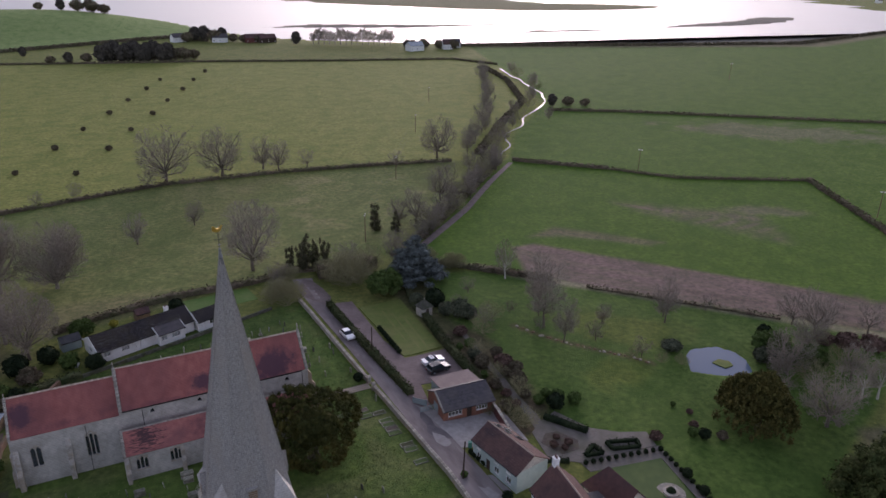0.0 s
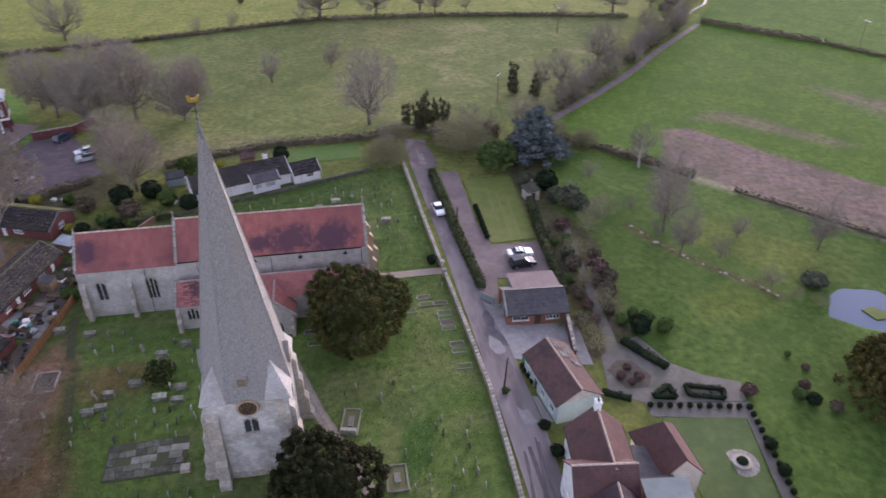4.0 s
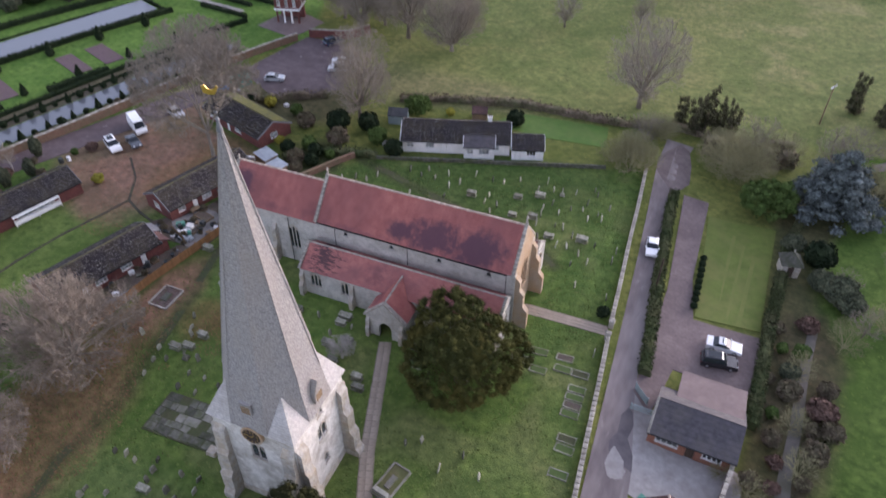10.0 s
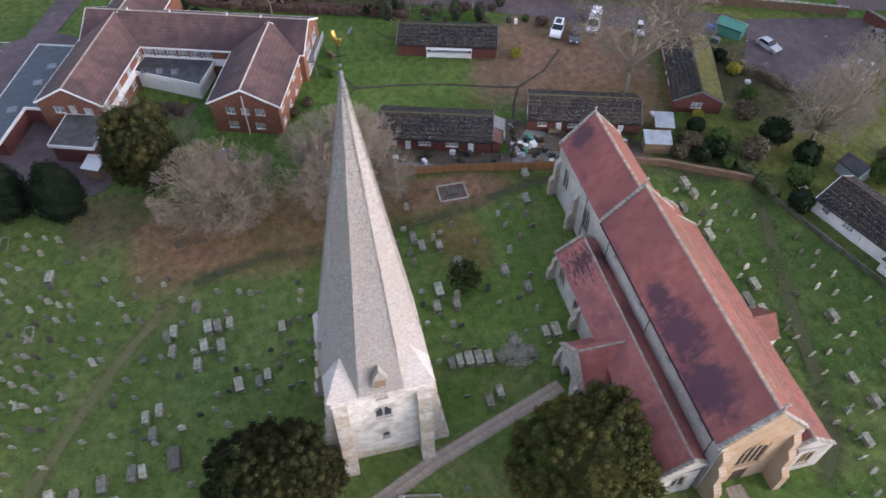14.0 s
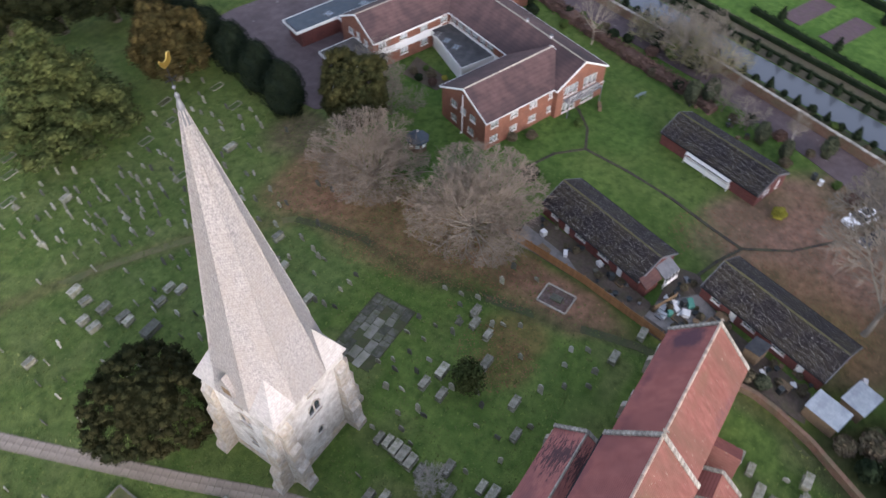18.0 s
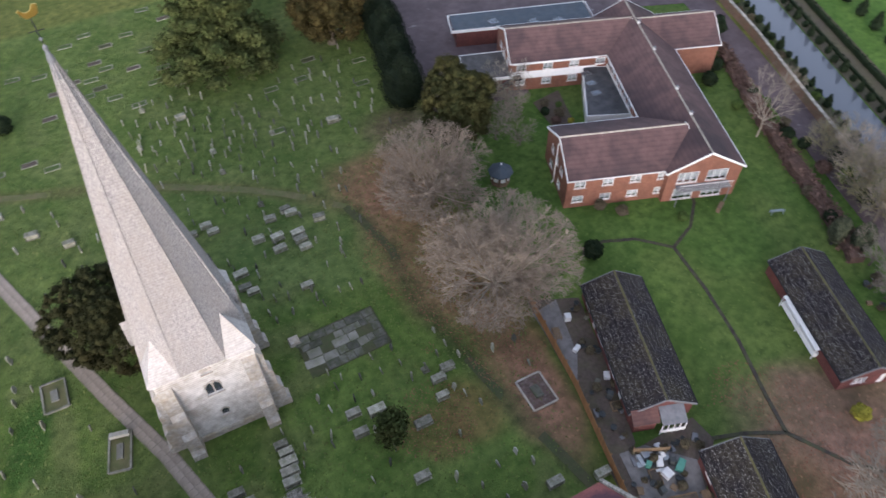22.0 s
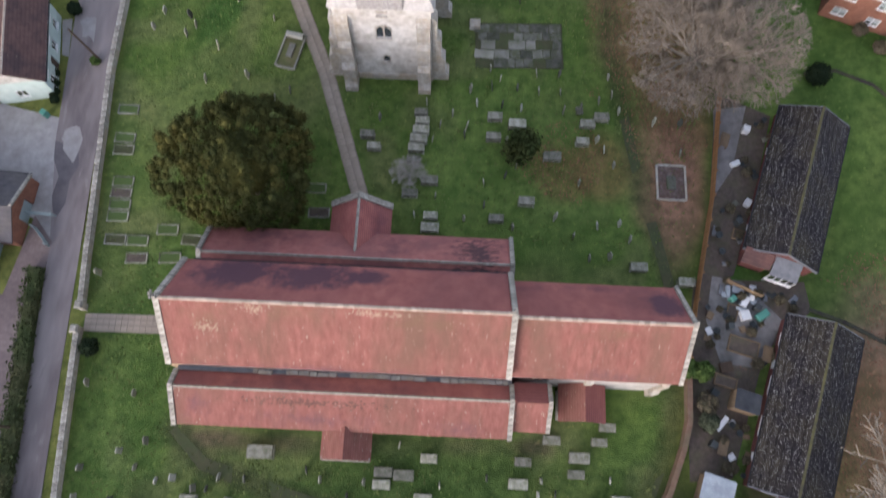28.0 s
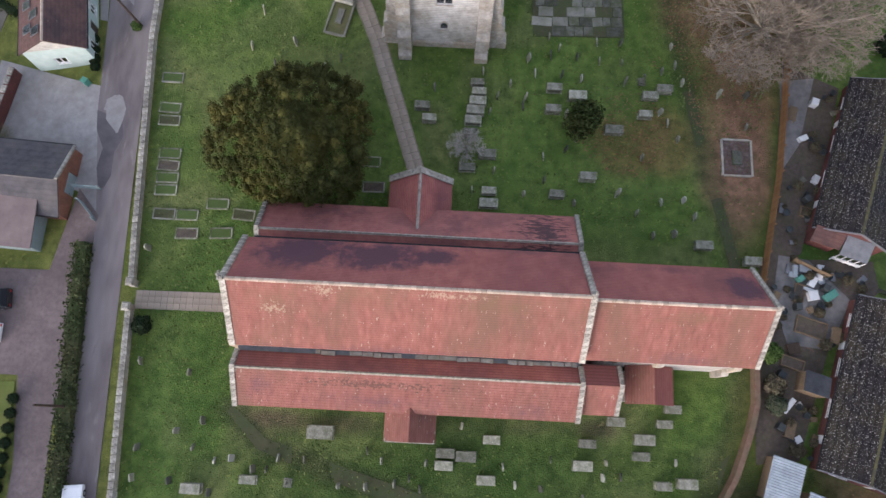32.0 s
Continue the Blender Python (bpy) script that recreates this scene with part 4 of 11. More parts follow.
def sheet(name, poly, material, label, category, lift=0.03, cell=2.0, kind="structure", level=None):
    """A thin slab draped on the ground, with its own edge."""
    xs, ys = [p[0] for p in poly], [p[1] for p in poly]
    bm = bmesh.new()
    vs = [bm.verts.new((x, y, 0)) for x, y in poly]
    bm.faces.new(vs)
    for axis, lo, hi in ((0, min(xs), max(xs)), (1, min(ys), max(ys))):
        for k in np.arange(lo + cell, hi, cell):
            co, no = ((k, 0, 0), (1, 0, 0)) if axis == 0 else ((0, k, 0), (0, 1, 0))
            bmesh.ops.bisect_plane(bm, geom=bm.verts[:] + bm.edges[:] + bm.faces[:], plane_co=co, plane_no=no)
    bmesh.ops.recalc_face_normals(bm, faces=bm.faces)
    if bm.faces and sum(f.normal.z for f in bm.faces) < 0:
        bmesh.ops.reverse_faces(bm, faces=bm.faces)
    r = bmesh.ops.extrude_face_region(bm, geom=bm.faces[:])
    up = {v for v in r["geom"] if isinstance(v, bmesh.types.BMVert)}
    for v in bm.verts:
        v.co.z = (level if level is not None else ter1(v.co.x, v.co.y) + 0.05) + (lift if v in up else -0.25)
    me = bpy.data.meshes.new(name)
    bm.to_mesh(me)
    bm.free()
    me.materials.append(material)
    return tagged(new(name, me), label, category, kind=kind)


def ribbon(pts, width):
    """The outline of a band of that width along a line; width may be a list."""
    w = width if isinstance(width, list) else [width] * len(pts)
    left, right = [], []
    for i, (x, y) in enumerate(pts):
        a, b = pts[max(i - 1, 0)], pts[min(i + 1, len(pts) - 1)]
        d = Vector((b[0] - a[0], b[1] - a[1])).normalized()
        left.append((x - d.y * w[i] / 2, y + d.x * w[i] / 2))
        right.append((x + d.y * w[i] / 2, y - d.x * w[i] / 2))
    return right + left[::-1]


sheet("river", [(-900, 780), (1500, 480), (2600, 2900), (-900, 3200)], RIVER, "bright silvery tidal river between mud banks", "river", 0.0, 400, level=-2.5)
sheet("pond", POND, WATER, "dark garden pond with a small grassy island", "pond", 0.0, 30, level=-2.28)
sheet("island", [(105.4, 87.6), (107.6, 88.0), (109.0, 86.4), (108.4, 84.9), (106.2, 84.8)], LAWN, "small grassy island in the pond", "island", 0.18, 30, level=-2.28)
LANE = [(34, -30), (35, -3), (35.8, 10), (38.6, 22), (42.2, 37), (43.4, 52), (44.0, 60), (44.0, 70), (43.2, 86), (42.0, 98), (41.4, 110), (40.7, 125), (39.8, 140), (39.4, 150), (40.5, 158)]
sheet("road", ribbon(LANE, [8, 9.5, 9.6, 7.4, 4.5, 4.6, 4.8, 5.2, 4.8, 3.4, 3.2, 3.2, 3.2, 3.6, 5.0]), ASPHALT, "narrow worn asphalt lane past the churchyard", "road")
sheet("forecourt", [(44.2, 84), (57, 81), (57.5, 91), (45.6, 95.5), (43.6, 98), (43.4, 90)], PAVING, "pale paved yard between cottage and garage", "yard", 0.02)
sheet("driveway", [(43.5, 97.8), (46, 95), (47.6, 103.5), (57.5, 103.5), (57.8, 113.8), (48.8, 113.8), (47.6, 122), (47.6, 142), (43.4, 142), (44.5, 118)], DRIVE, "purple-brown gravel drive with parking space", "driveway", 0.035)
sheet("lawn", [(48.9, 114.4), (57.6, 115.0), (58.4, 139), (48.0, 138.4)], LAWN, "bright mown lawn with pale mowing stripes", "lawn", 0.06)
sheet("service_road", ribbon([(-90, 26), (-84, 52), (-73.5, 90), (-66, 108), (-57, 128), (-49, 147)], [6, 5, 5, 6, 7, 7]), CARPARK, "asphalt drive along the garden wall", "road", 0.03)
sheet("car_park", [(-50.5, 150), (-47, 171.5), (-37, 171), (-26.5, 151.5), (-37, 142.5)], CARPARK, "patched purple-grey tarmac car park", "car park", 0.045)
sheet("care_home_car_park", [(-31.5, 40), (-33.5, 8), (-45, 9.5), (-57.7, 14.0), (-71.9, 19.4), (-74.2, 25.6), (-95, 33), (-95, 38), (-83.6, 34.2), (-74.5, 30.8), (-72.5, 34.3), (-64, 36.5), (-50, 33.5), (-47.3, 43.5), (-38.5, 43), (-32.8, 41.8)], CARPARK, "worn reddish tarmac car park with white bay lines", "car park", 0.046)
sheet("lane_end", [(37.9, 147), (41.6, 141.0), (43.8, 145.5), (43.4, 151), (42.4, 156.0), (40.6, 157.5), (38.6, 154), (37.6, 150)], MUDDY, "muddy purple-brown turning place at the lane's end", "track", 0.034)
for k, (x, y0, y1, w) in enumerate(((51.2, 116.5, 135.0, 0.55), (52.9, 115.5, 133.0, 0.4), (54.4, 115.3, 130.0, 0.6))):
    sheet("mowing_stripe", [(x, y0), (x + w, y0), (x + w + 0.9, y1), (x + 0.9, y1)], STRIPE, "pale stripe mown into the lawn", "lawn stripe", 0.064)
GARDENPATH = [[(-36.0, 74.6), (-39.5, 74.0), (-43.5, 75.6), (-47.0, 79.0)], [(-47.0, 79.0), (-51.2, 77.2), (-54.5, 74.0), (-55.8, 71.2)], [(-47.0, 79.0), (-46.2, 86.0), (-44.6, 93.5), (-42.4, 100.2), (-41.2, 104.5)], [(-41.2, 104.5), (-44.5, 110.0), (-49.5, 114.5)],
              [(-41.2, 104.5), (-37.4, 102.6), (-33.8, 101.4)]]
for pts in GARDENPATH:
    sheet("garden_path", ribbon(pts, 0.42), DARKPATH, "narrow dark path across the care home lawn", "path", 0.02)
STREAM = [(150, 247), (163, 262), (171, 279), (186, 290), (204, 312), (226, 331), (241, 351), (251, 373), (257, 395), (264, 415), (270, 440), (280, 468)]


def winding(pts, n, sway):
    """A smooth winding line through the points."""
    r = []
    for i in range(len(pts) - 1):
        p = [Vector(pts[min(max(i + d, 0), len(pts) - 1)]) for d in (-1, 0, 1, 2)]
        for j in range(n):
            f = j / n
            q = 0.5 * (2 * p[1] + (p[2] - p[0]) * f + (2 * p[0] - 5 * p[1] + 4 * p[2] - p[3]) * f * f + (3 * p[1] - p[0] - 3 * p[2] + p[3]) * f ** 3)
            e = (p[2] - p[1]).normalized()
            w = sway * math.sin((i * n + j) * 0.9) * (0.6 + 0.4 * math.sin((i * n + j) * 0.37))
            r.append((q.x - e.y * w, q.y + e.x * w))
    return r


BENDS = winding(STREAM, 6, 0.7)
sheet("stream", ribbon(BENDS, [0.55 + 0.65 * i / len(BENDS) + 0.3 * math.sin(i * 0.7) * (i > 8) for i in range(len(BENDS))]), RIVER, "bright narrow stream winding between the fields", "stream", 0.0, 30, level=-2.06)
sheet("garden_path", ribbon([(64.4, 118.5), (63.3, 109.2), (62.7, 100.1), (61.8, 92.8), (61.5, 87.1), (60.8, 83.0)], [1.2, 1.3, 1.4, 1.5, 1.8, 2.0]), GARDENGRAVEL, "worn gravel path between shrub borders", "path", 0.02)
sheet("lawn", [(9.2, 156.5), (27.0, 158.0), (28.0, 150.6), (16.0, 149.5), (6.0, 150.5)], BRIGHTLAWN, "bright green lawn behind the bungalow", "lawn", 0.03)
for k, poly in enumerate(([(-26.0, 77.5), (-31.8, 80.0), (-29.2, 90.0), (-26.5, 98.2), (-22.6, 100.4), (-24.6, 90.0)], [(-22.5, 98.8), (-33.6, 98.6), (-34.0, 101.6), (-29.0, 106.0), (-25.0, 118.0), (-21.0, 118.5), (-21.2, 107.0)])):
    sheet("garden_soil", poly, SOIL, "trodden brown ground of the back gardens", "garden", 0.004 + 0.006 * k)
sheet("courtyard_soil", [(-46.5, 46.0), (-51.6, 45.2), (-49.0, 54.6), (-46.0, 53.0)], SOIL, "bare brown planting in the care home courtyard", "flower bed", 0.02)

# ---- building helpers ----
def wall_panel(w, h, t, holes):
    """A wall from (0, 0, 0) along x, its outer face at y = 0 and inner at y = t, with rectangular holes (u0, z0, u1, z1) through it."""
    g = Geo()
    us = sorted({0.0, w, *[a for q in holes for a in (q[0], q[2])]})
    zs = sorted({0.0, h, *[a for q in holes for a in (q[1], q[3])]})
    nu, nz = len(us) - 1, len(zs) - 1
    solid = [[not any(q[0] < (us[i] + us[i + 1]) / 2 < q[2] and q[1] < (zs[j] + zs[j + 1]) / 2 < q[3] for q in holes) for j in range(nz)] for i in range(nu)]
    s = lambda i, j: 0 <= i < nu and 0 <= j < nz and solid[i][j]
    for i in range(nu):
        for j in range(nz):
            if not solid[i][j]:
                continue
            a, b, c, d = us[i], us[i + 1], zs[j], zs[j + 1]
            g.face((a, 0, c), (b, 0, c), (b, 0, d), (a, 0, d)).face((b, t, c), (a, t, c), (a, t, d), (b, t, d))
            if not s(i - 1, j):
                g.face((a, t, c), (a, 0, c), (a, 0, d), (a, t, d))
            if not s(i + 1, j):
                g.face((b, 0, c), (b, t, c), (b, t, d), (b, 0, d))
            if not s(i, j - 1):
                g.face((a, 0, c), (a, t, c), (b, t, c), (b, 0, c))
            if not s(i, j + 1):
                g.face((a, 0, d), (b, 0, d), (b, t, d), (a, t, d))
    return g


def place(geo, m):
    geo.v = [tuple(m @ Vector(p)) for p in geo.v]
    return geo


CURTAINS = [False]


def window_unit(m, parent, w, h, lights=2, rows=1, name="window", depth=0.10, bar=0.095, frame_mat=None, sill=True):
    """A casement set in a hole whose lower corner is m's origin: outer face towards -y."""
    e = new(name)
    e.parent = parent
    e.matrix_basis = m
    g = Geo()
    for x0, z0, x1, z1 in ((0, 0, w, bar), (0, h - bar, w, h), (0, bar, bar, h - bar), (w - bar, bar, w, h - bar)):
        g.box(x0, depth - 0.05, z0, x1, depth + 0.02, z1)
    for i in range(1, lights):
        g.box(w * i / lights - bar / 2, depth - 0.045, bar, w * i / lights + bar / 2, depth + 0.015, h - bar)
    for j in range(1, rows):
        g.box(bar, depth - 0.043, h * j / rows - 0.025, w - bar, depth + 0.013, h * j / rows + 0.025)
    part("frame", g, frame_mat or PAINT, e)
    if CURTAINS[0]:
        part("net_curtain", Geo().box(0.01, depth + 0.05, 0.01 + h * 0.22, w - 0.01, depth + 0.065, h - 0.01), NET, e)
    part("pane", Geo().box(bar * 0.5, depth - 0.012, bar * 0.5, w - bar * 0.5, depth, h - bar * 0.5), GLASS, e)
    if sill:
        part("sill", Geo().box(-0.06, -0.05, -0.07, w + 0.06, depth - 0.05, -0.003), frame_mat or PAINT, e)
    return e


def tracery(m, parent, w, h, lights, stone, name="window", blind=False):
    """A pointed stone window with that many lancet lights, filling a w by h hole."""
    e = new(name)
    e.parent = parent
    e.matrix_basis = m
    g, n = Geo(), 8
    lw = w / lights
    for i in range(lights):
        a, b = i * lw + 0.07, (i + 1) * lw - 0.07
        mid, half = (a + b) / 2, (b - a) / 2
        lift = h - 0.12 - (0 if lights < 3 else 0.35 * abs((i + 0.5) - lights / 2))
        top = lambda x: lift - 1.5 * half * (1 - math.sqrt(max(0.0, 1 - (abs(x - mid) / half) ** 1.6)))
        g.box(i * lw, 0.08, 0, a, 0.26, h).box(b, 0.08, 0, (i + 1) * lw, 0.26, h)
        for k in range(n):
            p, q = a + (b - a) * k / n, a + (b - a) * (k + 1) / n
            g.hull8([(p, 0.08, top(p)), (q, 0.08, top(q)), (q, 0.26, top(q)), (p, 0.26, top(p))], [(p, 0.08, h), (q, 0.08, h), (q, 0.26, h), (p, 0.26, h)])
    part("tracery", g, stone, e)
    part("pane", Geo().box(0.03, 0.17, 0.02, w - 0.03, 0.19, h - 0.1), stone if blind else DARKGLASS, e)
    hood, line = Geo(), []
    for k in range(13):
        u = k / 6 - 1
        line.append((w / 2 + u * (w / 2 + 0.1), h - 0.45 * w + 0.62 * w * math.sin((1 - abs(u)) * math.pi / 2)))
    for x, z in line:
        hood.v += [(x, -0.09, z - 0.06), (x, 0.05, z - 0.06), (x, 0.05, z + 0.07), (x, -0.09, z + 0.07)]
    hood.f += [(k * 4 + j, k * 4 + (j + 1) % 4, k * 4 + 4 + (j + 1) % 4, k * 4 + 4 + j) for k in range(12) for j in range(4)] + [(3, 2, 1, 0), (48, 49, 50, 51)]
    part("hood_mould", hood, stone, e)
    part("sill", Geo().box(-0.1, -0.1, -0.12, w + 0.1, 0.1, -0.003), stone, e)
    return e


FACE = {"S": 0, "E": 90, "N": 180, "W": 270}


def walled(parent, x0, y0, x1, y1, z0, h, t, material, openings, sides="NSEW", name="wall"):
    """Four walls of a block with windows. Local frame: 'S' is the wall at y0 facing -y, 'E' at x1, 'N' at y1, 'W' at x0.
    openings: side -> list of (u, z, w, h, kind, lights, rows)."""
    start = {"S": ((x0, y0), 0, x1 - x0), "E": ((x1, y0), 90, y1 - y0), "N": ((x1, y1), 180, x1 - x0), "W": ((x0, y1), 270, y1 - y0)}
    for s in sides:
        (px, py), turn, length = start[s]
        u_in = t if s in "EW" else 0.0
        ops = openings.get(s, [])
        m = pose(px, py, z0, 0, 0, turn)
        g = wall_panel(length - 2 * u_in, h, t, [(o[0] - u_in, o[1], o[0] - u_in + o[2], o[1] + o[3]) for o in ops])
        w = part(name, place(g, m @ pose(u_in, 0, 0)), material, parent)
        for o in ops:
            at = m @ pose(o[0], 0, o[1])
            kind = o[4] if len(o) > 4 else "casement"
            if kind == "casement":
                window_unit(at, parent, o[2], o[3], o[5] if len(o) > 5 else 2, o[6] if len(o) > 6 else 1)
            elif kind in ("lancet", "blind"):
                tracery(at, parent, o[2], o[3], o[5], o[6], blind=kind == "blind")
            elif kind == "door":
                d = part("door", place(Geo().box(0.04, 0.08, 0.0, o[2] - 0.04, 0.14, o[3] - 0.04), at), o[5] if len(o) > 5 else PAINT, parent)
                part("door_handle", place(Geo().box(0.12, 0.03, 0.95, 0.17, 0.078, 1.1), at), IRON, d)


def slope(g, a, b, c, d, t=0.14):
    """A roof slope slab with its upper face at a, b (eaves), c, d (ridge)."""
    n = (Vector(b) - Vector(a)).cross(Vector(d) - Vector(a)).normalized() * t
    if n.z < 0:
        n = -n
    q = [Vector(p) for p in (a, b, c, d)]
    return g.hull8([p - n for p in q], q)


def gable_roof(parent, x0, x1, ya, yr, yb, za, zr, zb, material, over=0.0, ridge=None, name="roof", material_b=None):
    """Ridge along x at yr. ya < yr < yb."""
    part(name, slope(Geo(), (x0 - over, ya, za), (x1 + over, ya, za), (x1 + over, yr, zr), (x0 - over, yr, zr)), material, parent)
    part(name, slope(Geo(), (x1 + over, yb, zb), (x0 - over, yb, zb), (x0 - over, yr, zr), (x1 + over, yr, zr)), material_b or material, parent)
    if ridge:
        n = max(2, round((x1 - x0 + 2 * over) / 0.45))
        w = (x1 - x0 + 2 * over) / n
        me = Geo().side([(-0.16, -0.09), (0.16, -0.09), (0.11, 0.05), (0.0, 0.09), (-0.11, 0.05)], "x", -w / 2 + 0.012, w / 2 - 0.012).mesh("ridge_tile", ridge)
        for i in range(n):
            o = part("ridge_tile", me, None, parent)
            o.matrix_basis = pose(x0 - over + (i + 0.5) * w, yr, zr + 0.02)


def gable(parent, x, ya, yr, yb, za, zr, zb, t, material, name="gable"):
    """The triangle of wall under a roof's end, from x to x + t."""
    part(name, Geo().side([(ya, za), (yb, zb), (yr, zr)], "x", x, x + t), material, parent)


def coping(parent, x, p, q, width=0.5, material=None):
    """Separate coping stones up a gable from p = (y, z) to q."""
    v = Vector((q[0] - p[0], q[1] - p[1]))
    n = max(2, round(v.length / 0.62))
    me = Geo().box(-width / 2, -v.length / n / 2 + 0.012, -0.04, width / 2, v.length / n / 2 - 0.012, 0.16, 0.03).mesh("coping_stone", material or COPING)
    a = math.degrees(math.atan2(v.y, v.x))
    for i in range(n):
        k = (i + 0.5) / n
        o = part("coping_stone", me, None, parent)
        o.matrix_basis = pose(x, p[0] + v.x * k, p[1] + v.y * k, a if v.x > 0 else a, 0, 0)


def cross_finial(parent, at, s=1.0, material=None):
    g = Geo().box(-0.16 * s, -0.16 * s, 0, 0.16 * s, 0.16 * s, 0.3 * s, 0.04).box(-0.07 * s, -0.07 * s, 0.3 * s, 0.07 * s, 0.07 * s, 1.2 * s).box(-0.065 * s, -0.32 * s, 0.75 * s, 0.065 * s, 0.32 * s, 0.92 * s)
    o = part("cross_finial", g, material or COPING, parent)
    o.matrix_basis = pose(*at)


def buttress(parent, m, w, stages, material):
    """stages: (depth, z at which it slopes back); m: the middle of its back at the ground, outwards is -y."""
    prof, z = [(0.0, 0.0), (-stages[0][0], 0.0)], 0
    for i, (d, top) in enumerate(stages):
        nxt = stages[i + 1][0] if i + 1 < len(stages) else 0.0
        prof += [(-d, top), (-nxt, top + (d - nxt) * 1.3)]
    part("buttress", place(Geo().side(prof, "x", -w / 2, w / 2), m), material, parent)


# ---- the church ----
CH = thing("church", (0, 0, 0), 0, "pale stone parish church with red clay-tiled roofs", "church")
NX0, NX1, NYA, NYR, NYB, NZE, NZR = -3.2, 26.0, 102.0, 106.25, 110.5, 9.4, 14.4
CX0, CYA, CYB, CZE, CZR = -17.95, 102.4, 110.2, 8.6, 13.2
clere = [(u, 7.9, 0.75, 0.75, "lancet", 1, STONE) for u in (3.2, 10.2, 17.2, 24.2)]
walled(CH, NX0, NYA, NX1, NYB, 0, NZE, 0.7, STONE, {"S": [(29.2 - a[0] - 0.75, *a[1:]) for a in clere], "N": clere}, sides="SN", name="nave_wall")
walled(CH, NX0, NYA, NX1, NYB, 0, NZE, 0.7, OCHRE, {"E": [(2.9, 3.8, 2.7, 4.4, "lancet", 4, OCHRE), (3.45, 0.0, 1.6, 2.6, "door", DARKWOOD)], "W": []}, sides="EW", name="nave_wall")
gable(CH, NX1 - 0.7, NYA, NYR, NYB, NZE + 0.003, NZR - 0.1, NZE + 0.003, 0.7, OCHRE)
gable(CH, NX0, NYA, NYR, NYB, NZE + 0.003, NZR - 0.1, NZE + 0.003, 0.7, STONE)
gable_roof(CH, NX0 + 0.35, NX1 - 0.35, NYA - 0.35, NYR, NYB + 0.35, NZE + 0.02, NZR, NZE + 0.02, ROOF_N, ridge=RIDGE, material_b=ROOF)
for x in (NX1 - 0.25, NX0 + 0.2):
    coping(CH, x, (NYA - 0.4, NZE + 0.02), (NYR, NZR + 0.1))
    coping(CH, x, (NYB + 0.4, NZE + 0.02), (NYR, NZR + 0.1))
cross_finial(CH, (NX1 - 0.25, NYR, NZR + 0.12), 1.1)
cross_finial(CH, (NX0 + 0.2, NYR, NZR + 0.12), 0.9)
for y, d in ((NYA + 0.6, 2.0), (NYB - 0.6, 2.0)):
    buttress(CH, pose(NX1 - 0.05, y, 0, 0, 0, 90), 0.8 if d > 1.5 else 0.6, [(d, 3.0), (d * 0.65, 5.8), (d * 0.35, 8.0)], OCHRE)
# chancel
walled(CH, CX0, CYA, NX0, CYB, 0, CZE, 0.7, STONE, {"S": [(2.3, 3.0, 1.5, 3.4, "lancet", 2, BUTT), (9.6, 2.6, 1.7, 4.0, "lancet", 3, BUTT)], "N": [(2.4, 3.0, 1.5, 3.4, "lancet", 2, BUTT)],
                                               "W": [(2.6, 3.2, 2.6, 4.6, "lancet", 3, BUTT)]}, sides="SNW", name="chancel_wall")
gable(CH, CX0, CYA, NYR, CYB, CZE + 0.003, CZR - 0.1, CZE + 0.003, 0.7, STONE)
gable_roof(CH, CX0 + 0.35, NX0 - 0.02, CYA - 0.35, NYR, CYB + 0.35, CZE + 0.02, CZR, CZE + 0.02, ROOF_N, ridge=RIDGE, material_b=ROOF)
coping(CH, CX0 + 0.2, (CYA - 0.4, CZE + 0.02), (NYR, CZR + 0.1), 0.4)
coping(CH, CX0 + 0.2, (CYB + 0.4, CZE + 0.02), (NYR, CZR + 0.1), 0.4)
cross_finial(CH, (CX0 + 0.2, NYR, CZR + 0.12), 0.6)
for x in (CX0 + 0.6, -10.6):
    buttress(CH, pose(x, CYA + 0.05, 0), 0.7, [(1.2, 2.6), (0.7, 5.6)], BUTT)
    buttress(CH, pose(x, CYB - 0.05, 0, 0, 0, 180), 0.7, [(0.6, 2.6), (0.35, 5.6)], BUTT)
for y in (CYA + 0.6, CYB - 0.6):
    buttress(CH, pose(CX0 + 0.05, y, 0, 0, 0, 270), 0.7, [(0.55, 2.6), (0.35, 5.6)], BUTT)
# north aisle
walled(CH, -3.6, 97.2, 25.8, 101.98, 0, 4.7, 0.6, STONE, {"S": [(1.6, 1.7, 1.7, 2.2, "lancet", 3, BUTT), (6.4, 1.7, 1.7, 2.2, "lancet", 3, BUTT), (20.0, 1.7, 1.7, 2.2, "lancet", 3, BUTT), (25.0, 1.7, 1.7, 2.2, "lancet", 3, BUTT)],
                                                        "E": [(1.5, 1.6, 1.5, 2.6, "lancet", 2, BUTT)]}, sides="SEW", name="aisle_wall")
for x in (-3.6, 25.2):
    gable(CH, x, 97.2, 100.15, 101.97, 4.703, 6.9, 5.6, 0.6, STONE)
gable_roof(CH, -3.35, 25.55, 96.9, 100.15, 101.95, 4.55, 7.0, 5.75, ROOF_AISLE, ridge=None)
part("ridge_capping", Geo().side([(100.02, 6.93), (100.28, 6.93), (100.15, 7.1)], "x", -3.3, 25.5), COPING, CH)
for x in (-3.4, 25.6):
    coping(CH, x, (96.8, 4.6), (100.15, 7.1), 0.45)
    coping(CH, x, (101.9, 5.85), (100.15, 7.1), 0.45)
for x in (25.4, 19.6, 4.6, -3.2):
    buttress(CH, pose(x, 97.25, 0), 0.6, [(1.0, 1.8), (0.55, 3.4)], BUTT)
